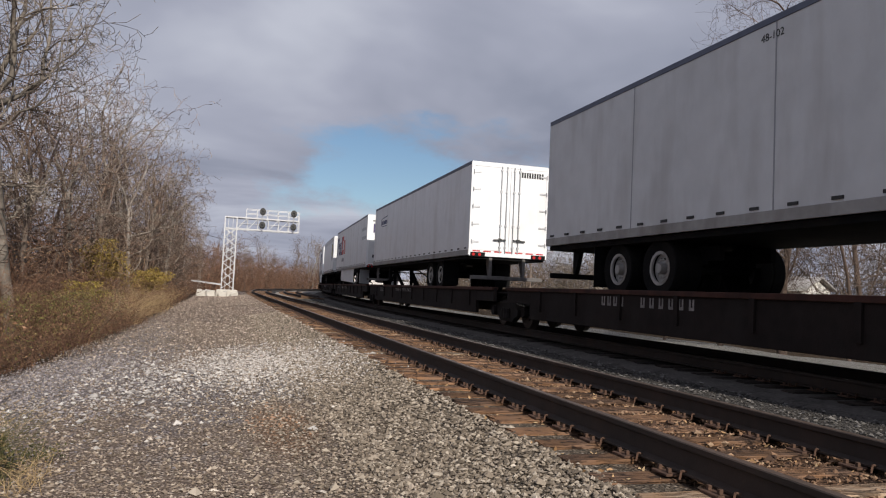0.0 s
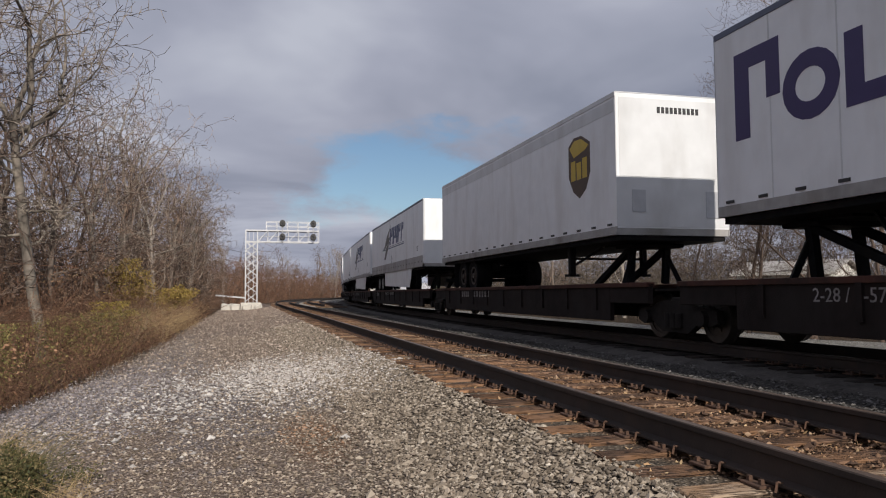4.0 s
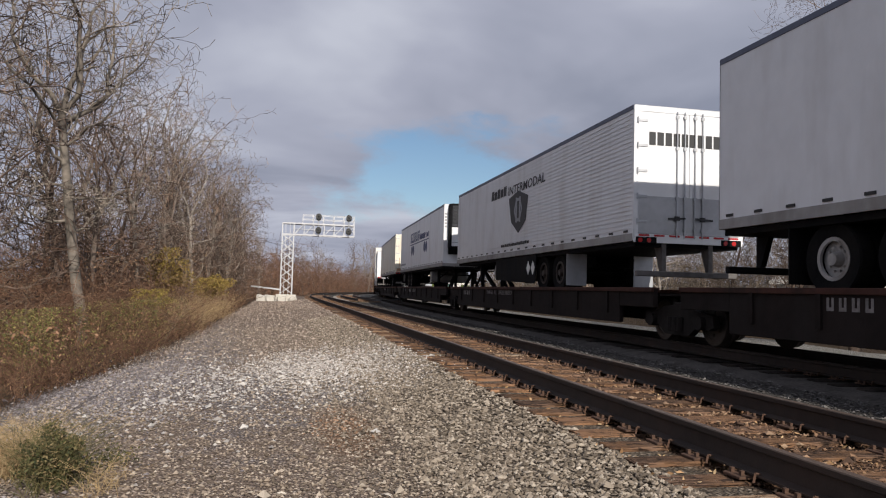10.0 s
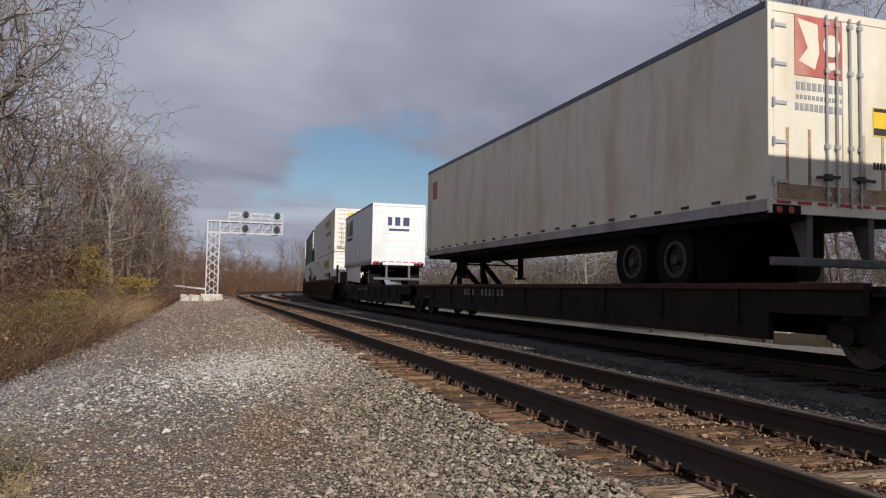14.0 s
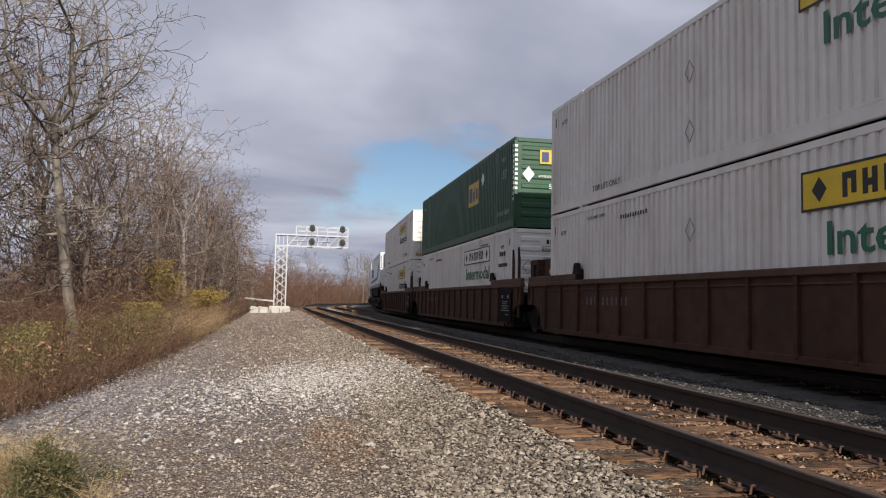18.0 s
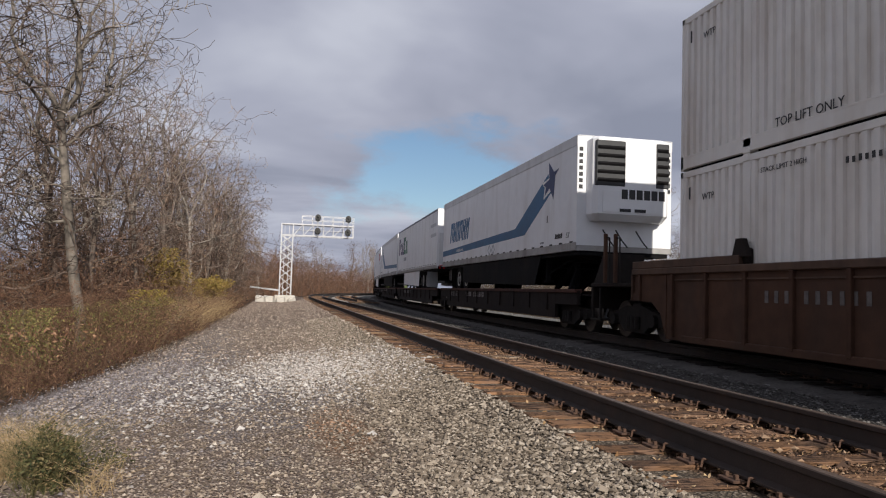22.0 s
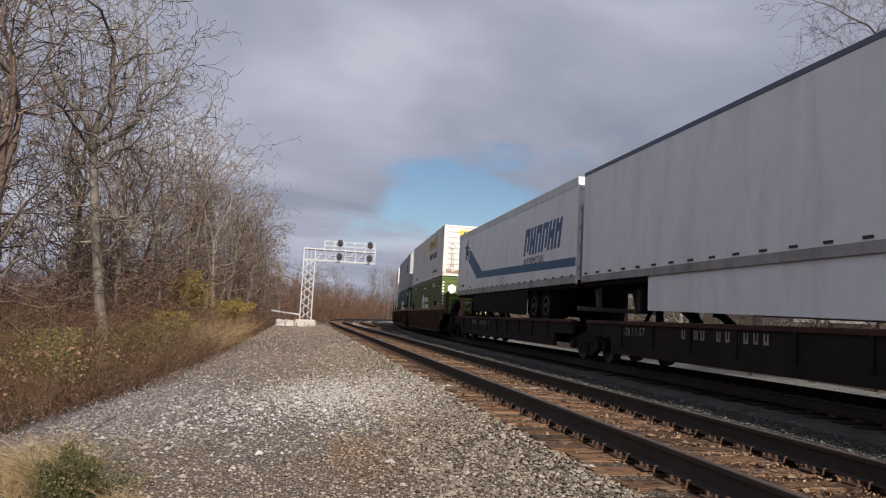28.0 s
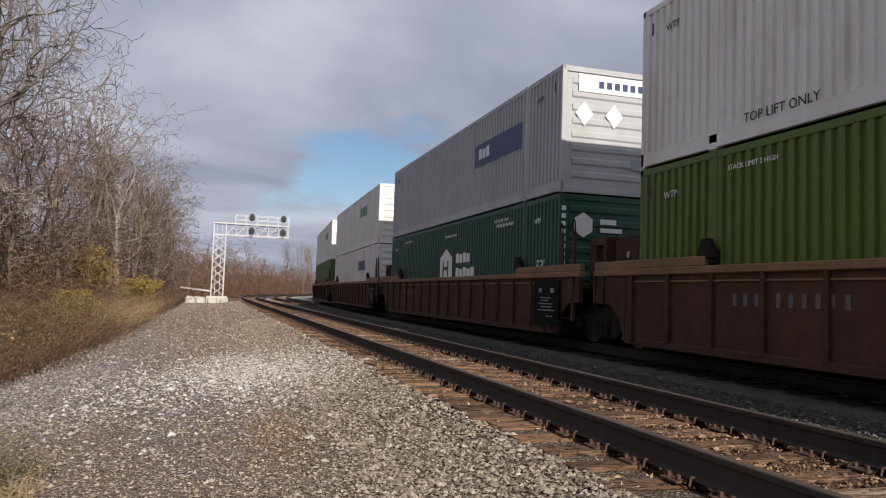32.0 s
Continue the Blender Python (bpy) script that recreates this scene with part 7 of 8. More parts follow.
    intermodal_word(c, -1.98, Z_UP + 1.27, 0.64, BLACKG)
    end_marks(c, -8.075, Z_UP, YELLOW, BLACKG)
    rust_streaks(c, -8.075, Z_UP)
    decal(c, "placard", GREYG, hoop(1.3, Z_UP + 1.9, 0.16, 0.22, 0.03, 4) + hoop(1.3, Z_UP + 0.8, 0.16, 0.22, 0.03, 4))
    top_lift(c, Z_UP, BLACKG)
    post_marks(c, Z_UP, BLACKG, False, None)
    load(c, 357.9, 16.15)
    for n, mat, lab in ((357.9, LIME, "leaf-green"), (377.2, TEAL, "bottle-green")):
        c = container(16.15, Z_LOW, mat, "%s corrugated container with a white hexagon, lower in its stack" % lab)
        house = [(0.85, 1.45), (-0.45, 1.45), (-0.45, 2.1), (0.2, 2.4), (0.85, 2.1)]
        decal(c, "emblem", WHITEG, [house], "white house-shaped emblem")
        decal(c, "emblem", REDG if mat is LIME else TEAL, [rect(0.55, 0.42, 1.5, 2.0), rect(0.05, -0.08, 1.5, 2.0), rect(0.42, 0.05, 1.7, 1.82)], x=SIDE - 0.003)
        decal(c, "emblem", WHITEG, block_word(-0.85, -2.2, 1.9, 2.2, 4) + block_word(-0.85, -2.6, 1.48, 1.75, 5))
        g = Geo()
        text_on_side(g, "53'", 0.4, SIDE, -6.9, 1.5)
        text_on_side(g, "WARNING HIGH CUBE", 0.12, SIDE, 0.4, 2.75)
        part("lettering", g, WHITEG, c, "white figures 53'")
        hexa = [(-0.72 + 0.26 * math.sin(math.pi * i / 3), 2.55 + 0.28 * math.cos(math.pi * i / 3)) for i in range(6)]
        end_decal(c, "emblem", WHITEG, [hexa, rect(-0.3, 0.1, 2.58, 2.7), rect(-0.3, 0.25, 2.4, 2.5)], -8.085, "white hexagon and plain bars")
        g = Geo()
        text_on_end(g, "WARNING HIGH CUBE", 0.1, -0.35, -8.08, 1.8)
        text_on_end(g, "53'", 0.24, 0.0, -8.08, 1.35)
        part("lettering", g, WHITEG, c, "white words WARNING HIGH CUBE and 53'")
        end_decal(c, "stencil", WHITEG, [rect(sx * 1.2 - 0.05, sx * 1.2 + 0.05, 2.85 - 0.17 * i, 2.95 - 0.17 * i) for i in range(11) for sx in (-1, 1)], -8.079)
        post_marks(c, Z_LOW, WHITEG, True, -4.3)
        load(c, n, 16.15)
    c = container(16.15, Z_UP, BOXGREY, "grey corrugated container with a blue name block, upper in its stack")
    decal(c, "name_plate", NAVY, [rect(-2.35, -5.85, 4.65, 5.3)], "dark blue name block")
    decal(c, "name_plate_ink", WHITEG, block_word(-2.7, -3.6, 4.85, 5.15, 3), x=SIDE - 0.003)
    end_decal(c, "name_plate", WHITEG, [rect(-0.9, 1.0, 5.55, 5.95)], -8.081)
    end_decal(c, "name_plate_ink", NAVY, [rect(-0.4 + 0.2 * i, -0.27 + 0.2 * i, 5.66, 5.82) for i in range(6)], -8.085)
    end_decal(c, "placard", WHITEG, [diamond(-0.75, 5.05, 0.22), diamond(0.0, 5.05, 0.22)], -8.082, "white diamond placards")
    post_marks(c, Z_UP, BLACKG, False, None)
    load(c, 377.2, 16.15)
    for i, n in enumerate((396.6, 416.0)):
        for z, mat in ((Z_LOW, BOXWHITE if i == 0 else LIME), (Z_UP, BOXWHITE)):
            c = container(16.15, z, mat, "%s corrugated container in a stack far back in the train" % ("white" if mat is BOXWHITE else "leaf-green"))
            decal(c, "name_plate", NAVY if z == Z_LOW else GREENG, [rect(-2.35, -4.6, z + 1.7, z + 2.2)])
            load(c, n, 16.15)


def build_cars():
    """Each car reaches from the middle of one gap between loads to the middle of the next."""
    plat = [(-1.2, 18.39, "s", True), (18.39, 38.68, "s", False), (38.68, 57.8, "s", False), (57.8, 74.8, "s", True), (74.8, 93.3, "s", True), (93.3, 110.8, "s", True), (110.8, 127.8, "s", True), (127.8, 147.1, "s", False),
            (147.1, 166.7, "s", True), (166.7, 186.6, "s", False), (186.6, 203.98, "s", False), (203.98, 226.05, "w", 216.375), (226.05, 245.45, "w", 235.725), (245.45, 267.5, "w", 255.175), (267.5, 285.0, "s", True), (285.0, 302.3, "s", False),
            (302.3, 319.3, "s", False), (319.3, 336.4, "s", False), (336.4, 353.7, "s", False), (353.7, 375.6, "w", 365.975), (375.6, 394.98, "w", 385.275), (394.98, 414.4, "w", 404.675), (414.4, 434.0, "w", 424.075)]
    for i, (y0, y1, kind, flag) in enumerate(plat):
        L = y1 - y0
        if kind == "s":
            car = spine_car(L, flag, marks=(0, 1, 2)[i % 3], both=(i in (10, 18)), near_coupler=(i == 14))
        else:
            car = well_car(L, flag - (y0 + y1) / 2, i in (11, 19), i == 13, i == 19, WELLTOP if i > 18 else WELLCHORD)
        CARS.append((car, y0, L))


build_loads()
build_cars()

# ---- signal bridge ----
def build_signal():
    """A cantilever signal mast: lattice post, truss arm with walkway and railing, two pairs of signal heads."""
    sg = thing("signal_bridge", "white lattice cantilever signal bridge on a concrete footing", "signal", at=pose(0, 70, -0.2))
    x0, x1, w, h = 0.05, 1.1, 1.0, 5.95
    for x in (x0, x1):
        for y in (0, w):
            part("mast_post", Geo().bar((x, y, 0.3), (x, y, h + 1.05), 0.11, 0.11), GALV, sg)
    lat = Geo()
    n = 7
    for i in range(n):
        za, zb = 0.4 + i * (h - 0.4) / n, 0.4 + (i + 1) * (h - 0.4) / n
        for y in (0, w):
            lat.bar((x0, y, za), (x1, y, zb), 0.06).bar((x1, y, za), (x0, y, zb), 0.06)
        for x in (x0, x1):
            lat.bar((x, 0, za), (x, w, zb), 0.06).bar((x, 0, zb), (x, w, zb), 0.05)
    part("mast_lattice", lat, GALV, sg)
    xa = 6.75
    for y in (0, w):
        for z in (h, h + 1.05):
            part("arm_chord", Geo().bar((x0, y, z), (xa, y, z), 0.12, 0.12), GALV, sg)
        for i in range(6):
            a, b = x1 + i * (xa - x1) / 6, x1 + (i + 1) * (xa - x1) / 6
            part("arm_brace", Geo().bar((a, y, h), (b, y, h + 1.05), 0.055).bar((b, y, h), (b, y, h + 1.05), 0.055), GALV, sg)
        part("arm_rail", Geo().bar((x1, y, h + 0.52), (xa, y, h + 0.52), 0.04), GALV, sg)
    part("walkway", Geo().box(x0, xa, 0.1, w - 0.1, h + 1.08, h + 1.13), GALV, sg)
    rail = Geo()
    for y in (-0.02, w + 0.02):
        for z in (h + 1.5, h + 1.9):
            rail.bar((1.9, y, z), (xa, y, z), 0.05)
        for i in range(6):
            x = 1.9 + i * (xa - 1.9) / 5
            rail.bar((x, y, h + 1.05), (x, y, h + 1.9), 0.05)
    part("handrail", rail, GALV, sg)
    for x in (3.35, 6.2):
        for z in (h + 0.45, h + 1.72):
            head = Geo()
            out = [(x + 0.28 * math.cos(2 * math.pi * i / 16), z + 0.34 * math.sin(2 * math.pi * i / 16)) for i in range(16)]
            head.prism(out, "y", -0.28, -0.2)
            for dx, dz in ((0, 0.15), (-0.13, -0.09), (0.13, -0.09)):
                head.tube((x + dx, -0.5, z + dz), (x + dx, -0.28, z + dz), 0.09, n=10)
            part("signal_head", head, SIGNALB, sg, "black round signal head with hoods")
        part("signal_pole", Geo().tube((x, -0.14, h), (x, -0.14, h + 2.0), 0.05, n=8), GALV, sg)
    part("ladder", Geo().bar((x0 + 0.3, -0.1, 0.3), (x0 + 0.3, -0.1, h + 1.0), 0.04).bar((x0 + 0.7, -0.1, 0.3), (x0 + 0.7, -0.1, h + 1.0), 0.04), GALV, sg)
    part("footing", Geo().box(-0.35, 1.5, -0.4, 1.4, -0.6, 0.3, c=0.05), CONCRETE, sg, "pale concrete footing")
    rnd = random.Random(9)
    for x, y, r in ((-1.6, -0.1, 0.5), (-0.8, -0.6, 0.42), (0.2, -0.7, 0.36), (-1.0, 0.6, 0.45), (1.2, -0.6, 0.3)):
        block = Geo().box(x - r, x + r, y - r * 0.6, y + r * 0.6, -0.6, r * 0.42, c=0.09)
        block.v = [(q[0] + rnd.uniform(-0.1, 0.1), q[1] + rnd.uniform(-0.1, 0.1), q[2] + rnd.uniform(-0.12, 0.1)) for q in block.v]
        part("rubble_block", block, CONCRETE, sg, "broken pale concrete block")
    part("cable_duct", Geo().bar((-2.6, 0.2, 1.0), (0.0, 0.2, 0.75), 0.14, 0.14), GALV, sg)
    return sg


build_signal()


# ---- garage beyond the tracks ----
def build_garage():
    """A low white garage with a shallow gable roof, half hidden behind the main track."""
    ga = thing("garage", "low white-sided garage with a shallow grey gable roof", "garage", at=pose(26.4, 30.4, -0.85, 0, 0, -62))
    w, d, h, r = 4.4, 3.6, 2.68, 0.42
    body = Geo().prism([(-d / 2, 0), (d / 2, 0), (d / 2, h), (0, h + r), (-d / 2, h)], "x", -w / 2, w / 2)
    part("wall", body, SIDING, ga)
    for i in range(11):
        part("siding_board", Geo().box(-w / 2 - 0.02, -w / 2 + 0.001, -d / 2, d / 2, 0.2 + i * 0.22, 0.39 + i * 0.22), SIDING, ga)
    for s in (-1, 1):
        slope = Geo().prism([(s * (d / 2 + 0.3), h - 0.1), (0, h + r + 0.06), (0, h + r + 0.14), (s * (d / 2 + 0.3), h - 0.02)], "x", -w / 2 - 0.25, w / 2 + 0.25)
        part("roof_slope", slope, ROOFING, ga, "pale grey shingle roof slope")
    part("fascia", Geo().box(-w / 2 - 0.25, w / 2 + 0.25, -d / 2 - 0.33, -d / 2 - 0.3, h - 0.2, h - 0.02), SIDING, ga)
    door = part("garage_door", Geo().box(-1.3, 1.3, -d / 2 - 0.03, -d / 2 + 0.01, 0.05, 2.25), DOORGREY, ga, "grey panelled garage door")
    for i in range(4):
        part("door_panel", Geo().box(-1.22, 1.22, -d / 2 - 0.05, -d / 2 - 0.029, 0.12 + i * 0.53, 0.57 + i * 0.53, c=0.01), DOORGREY, door)
    part("side_window", Geo().box(-w / 2 - 0.05, -w / 2 - 0.02, 0.3, 1.2, 1.1, 1.8), GRILLE, ga, "small dark window")
    return ga


build_garage()

# ---- bare trees ----
def rods(name, segs, mat, sides):
    """One mesh of many thin tapered rods: each seg is (p, q, r0, r1)."""
    P = np.array([a[0] for a in segs], float)
    Q = np.array([a[1] for a in segs], float)
    R = np.array([(a[2], a[3]) for a in segs], float)
    D = Q - P
    D /= np.linalg.norm(D, axis=1)[:, None] + 1e-9
    ref = np.where(np.abs(D[:, 2:3]) > 0.9, np.array([[1.0, 0, 0]]), np.array([[0, 0, 1.0]]))
    A = np.cross(D, ref)
    A /= np.linalg.norm(A, axis=1)[:, None] + 1e-9
    B = np.cross(D, A)
    ring = []
    for C, r in ((P, R[:, 0:1]), (Q, R[:, 1:2])):
        for i in range(sides):
            a = 2 * math.pi * i / sides
            ring.append(C + (A * math.cos(a) + B * math.sin(a)) * r)
    V = np.stack(ring, 1).reshape(-1, 3)
    base = np.arange(len(segs))[:, None] * 2 * sides
    F = np.concatenate([base + np.array([[i, (i + 1) % sides, sides + (i + 1) % sides, sides + i]]) for i in range(sides)], 0)
    me = bpy.data.meshes.new(name)
    me.from_pydata(V.tolist(), [], F.tolist())
    me.materials.append(mat)
    if sides > 4:
        me.polygons.foreach_set("use_smooth", [True] * len(me.polygons))
    return me


def tree_segs(seed, height, limbs, kids=(7, 6, 4), bole=0.45, lean=(0, 0), trunk_r=None, thin=0.004, gnarl=0.42, reach=0.5, low=0.2, wide=0.6):
    """Trunk, crooked limbs and twigs of a leafless tree as two lists of tapered rods.
    limbs: how many grow from the trunk, or rows of (height, x, y, z, length) that name them."""
    rnd = random.Random(seed)
    wood, twig = [], []
    r0 = trunk_r or height * 0.0115
    last = len(kids)

    def shake(k):
        return Vector((rnd.uniform(-1, 1), rnd.uniform(-1, 1), rnd.uniform(-1, 1))) * k

    def grow(p, d, length, r, depth):
        n = (9, 6, 4, 2)[depth]
        pts, into = [p], (wood if depth < 1 else twig)
        for i in range(n):
            d = (d + shake(gnarl * (1.0 + 0.25 * depth)) + Vector((0, 0, 0.05 if depth < 1 else 0.015))).normalized()
            pts.append(pts[-1] + d * (length / n))
            ra, rb = r * (1 - 0.8 * i / n), r * (1 - 0.8 * (i + 1) / n)
            into.append((pts[i], pts[i + 1], max(ra, thin), max(rb, thin)))
        if depth > last - 1:
            return
        count = kids[depth]
        for k in range(count):
            t = min(0.18 + 0.82 * (k + rnd.random()) / count, 0.999)
            i = int(t * n)
            q = pts[i].lerp(pts[i + 1], t * n - i)
            dd = (pts[i + 1] - pts[i]).normalized()
            side = dd.orthogonal().normalized()
            side.rotate(Matrix.Rotation(rnd.uniform(0, 6.283), 3, dd))
            out = (dd * rnd.uniform(0.25, 0.8) + side * rnd.uniform(0.6, 1.1) + Vector((0, 0, 0.08))).normalized()
            grow(q, out, length * rnd.uniform(0.3, 0.62) * (1.15 - 0.45 * t), max(r * (1 - 0.75 * t) * rnd.uniform(0.42, 0.62), thin), depth + 1)

    top, stem = height * bole, [Vector((0, 0, 0))]
    d = Vector((lean[0], lean[1], 1)).normalized()
    for i in range(8):
        d = (d + shake(0.07) * Vector((1, 1, 0.3))).normalized()
        stem.append(stem[-1] + d * (top / 8))
    for i in range(8):
        flare = 1.35 if i == 0 else 1.0
        wood.append((stem[i], stem[i + 1], r0 * (1 - 0.045 * i) * flare, r0 * (1 - 0.045 * (i + 1))))
    if isinstance(limbs, int):
        rows = []
        for k in range(limbs):
            f = low + (1 - low) * (k + rnd.random()) / limbs
            a = k * 2.4 + rnd.uniform(-0.5, 0.5)
            tip = f > 0.85
            s = wide * (0.45 if tip else rnd.uniform(0.8, 1.5))
            rows.append((f, math.cos(a) * s, math.sin(a) * s, 1.0 if tip else rnd.uniform(0.3, 0.9), height * (reach + 0.06 if tip else reach * rnd.uniform(0.45, 0.85))))
        rows.append((1.0, 0, 0, 1, height * (1 - bole)))
    else:
        rows = limbs
    for f, x, y, z, ln in rows:
        t = min(f, 0.9999) * 8
        q = stem[int(t)].lerp(stem[int(t) + 1], t - int(t))
        grow(q, Vector((x, y, z)).normalized(), ln, r0 * (0.48 if f > 0.94 else rnd.uniform(0.2, 0.32)), 0)
    return wood, twig


def make_tree(name, label, seed, height, limbs, bark, twigs, group="bare trees of the wood", **kw):
    wood, twig = tree_segs(seed, height, limbs, **kw)
    tr = thing(name, label, "tree", group=group)
    part("trunk", rods("trunk", wood, bark, 6), None, tr)
    part("crown", rods("crown", twig, twigs, 3), None, tr)
    return tr


def spot(line, s, off):
    p, _ = line(s, off)
    return p.x, p.y


def build_woods():
    rnd = random.Random(4)
    named = [(1.0, 0.55, 0.1, 1.6, 6.5), (1.0, -0.75, -0.2, 1.0, 6.5), (1.0, 0.05, 0.3, 1.0, 6.5), (0.97, 0.8, 0.5, 1.0, 5.5), (0.86, 1.0, -0.1, 0.42, 4.9), (0.9, 1.0, 0.3, 0.75, 4.8),
             (0.84, -0.9, 0.2, 0.75, 4.2), (0.8, -1.0, -0.4, 0.35, 3.2), (0.7, -0.8, 0.6, 0.2, 2.6), (0.66, 0.7, -0.6, 0.05, 2.3), (0.55, -0.9, -0.2, 0.15, 2.2), (0.5, 0.9, 0.4, 0.2, 1.9), (0.93, -0.2, -1.0, 0.8, 4.5), (0.92, 0.3, 1.0, 0.8, 4.5)]
    big = make_tree("pale_tree", "tall leafless tree with pale mottled bark at the wood's edge", 33, 15.0, named, BARKPALE, TWIGPALE, kids=(9, 5, 3), thin=0.0075, gnarl=0.46, bole=0.44, lean=(-0.2, 0.0), trunk_r=0.17)
    big.matrix_basis = pose(-5.25, 22.4, -1.0)
    heavy = [make_tree("bare_tree", "tall leafless woodland tree with crooked limbs", 100 + i, h, n, (BARK, BARKDARK, BARKGREY)[i], (TWIG, TWIGDARK, TWIGGREY)[i], kids=(7, 4, 2), bole=bo, wide=w, thin=0.011, gnarl=0.46, trunk_r=h * 0.0135) for i, (h, n, bo, w) in enumerate(((15, 12, 0.5, 0.7), (12.5, 12, 0.4, 0.9), (16, 11, 0.58, 0.55)))]
    light = [make_tree("bare_tree", "slender leafless woodland tree", 200 + i, h, 11, (BARK, BARKDARK, BARKGREY, BARKDARK)[i], (TWIG, TWIGDARK, TWIGGREY, TWIG)[i], kids=(6, 3, 1), bole=0.62, wide=w, thin=0.0145, gnarl=0.42, low=0.12, reach=0.42) for i, (h, w) in enumerate(((13, 0.6), (11, 0.8), (14, 0.5), (9, 0.8)))]
    dark = make_tree("grey_tree", "tall dark twiggy leafless tree beyond the main track", 51, 14.5, 15, BARKDARK, TWIGDARK, kids=(9, 8, 5), bole=0.6, wide=0.55, low=0.12, trunk_r=0.13)
    dark.matrix_basis = pose(18.6, 20.8, -0.8)
    small = make_tree("grey_tree", "slim dark leafless tree beyond the main track", 52, 9.5, 13, BARKDARK, TWIGDARK, kids=(8, 7, 4), bole=0.55, wide=0.6, low=0.1, trunk_r=0.08)
    small.matrix_basis = pose(17.3, 22.4, -0.8)
    for x, y, k, turn in ((20.5, 19.2, 1.25, 130), (18.2, 17.6, 0.8, 250), (16.6, 24.8, 0.72, 60)):
        copy_thing(small, pose(x, y, -0.8, 0, 0, turn)).scale = (k, k, k)
    plan = []
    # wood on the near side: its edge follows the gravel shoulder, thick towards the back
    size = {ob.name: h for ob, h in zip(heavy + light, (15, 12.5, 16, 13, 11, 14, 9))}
    # heights set so that the tops fit the skyline as the camera sees it
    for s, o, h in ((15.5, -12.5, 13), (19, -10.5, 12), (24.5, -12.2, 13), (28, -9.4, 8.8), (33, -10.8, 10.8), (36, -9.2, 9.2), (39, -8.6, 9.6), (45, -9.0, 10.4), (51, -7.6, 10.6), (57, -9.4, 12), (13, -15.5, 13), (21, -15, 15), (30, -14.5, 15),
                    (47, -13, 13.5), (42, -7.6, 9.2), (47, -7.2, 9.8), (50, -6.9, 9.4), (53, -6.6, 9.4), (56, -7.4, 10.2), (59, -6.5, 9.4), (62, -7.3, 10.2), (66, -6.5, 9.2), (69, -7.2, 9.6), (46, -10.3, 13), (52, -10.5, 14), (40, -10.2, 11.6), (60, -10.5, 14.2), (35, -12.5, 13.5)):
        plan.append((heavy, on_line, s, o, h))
    for i in range(32):
        s = 14 + 120 * rnd.random()
        plan.append((light, on_line, s, -11.5 - 24 * rnd.random() ** 1.3 - (2 if s < 30 else 0), rnd.uniform(9, 13.5)))
    for i in range(20):
        plan.append((light, on_line, 52 + 55 * rnd.random(), -6.8 - 4 * rnd.random(), rnd.uniform(6.5, 9.5)))
    for i in range(44):
        s = 118 + 110 * rnd.random()
        plan.append((light, on_line, s, -5.5 - 26 * rnd.random() ** 1.4, (8.5 + 0.045 * (s - 118)) * rnd.uniform(0.75, 1.2)))
    # wood beyond the main track
    for s, o in ((29, 14), (41, 13.5), (52, 13)):
        plan.append((heavy, on_main, s, o, rnd.uniform(6.5, 8)))
    for i in range(16):
        plan.append((light, on_main, 5 + 130 * rnd.random(), 13 + 24 * rnd.random(), rnd.uniform(4.5, 7)))
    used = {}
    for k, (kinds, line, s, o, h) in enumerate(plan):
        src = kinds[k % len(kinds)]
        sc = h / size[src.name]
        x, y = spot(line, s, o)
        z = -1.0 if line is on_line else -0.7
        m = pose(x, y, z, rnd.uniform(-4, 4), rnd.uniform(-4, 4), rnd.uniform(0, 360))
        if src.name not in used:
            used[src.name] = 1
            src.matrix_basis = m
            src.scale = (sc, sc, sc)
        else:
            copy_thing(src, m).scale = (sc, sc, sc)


def brush(name, label, n, area, h, mat, seed, twigs=3, thick=0.006, lean=0.35, category="undergrowth"):
    """A thicket of thin upright stems with side twigs: one object of stuff."""
    r = np.random.RandomState(seed)
    segs = []
    for _ in range(n):
        x, y, z = area(r)
        hh = h * r.uniform(0.45, 1.25)
        a, b = r.randn() * lean, r.randn() * lean
        p0 = np.array([x, y, z])
        pts = [p0]
        for k in range(3):
            kink = r.randn(3) * np.array([0.16, 0.16, 0.03])
            pts.append(pts[-1] + (np.array([a * (0.2 + 0.3 * k), b * (0.2 + 0.3 * k), 0.34]) + kink) * hh)
            segs.append((pts[k], pts[k + 1], thick * (1 - 0.25 * k), thick * (0.75 - 0.22 * k)))
        for _k in range(twigs):
            t = r.uniform(0.5, 2.9)
            q = pts[int(t)] + (pts[int(t) + 1] - pts[int(t)]) * (t % 1)
            e = q + np.array([r.randn() * 0.36, r.randn() * 0.36, r.uniform(-0.05, 0.32)]) * hh * 0.5
            f = e + np.array([r.randn() * 0.3, r.randn() * 0.3, r.uniform(-0.1, 0.25)]) * hh * 0.3
            segs += [(q, e, thick * 0.5, thick * 0.32), (e, f, thick * 0.32, thick * 0.2)]
    return thing(name, label, category, kind="stuff", geo=rods(name, segs, mat, 3))


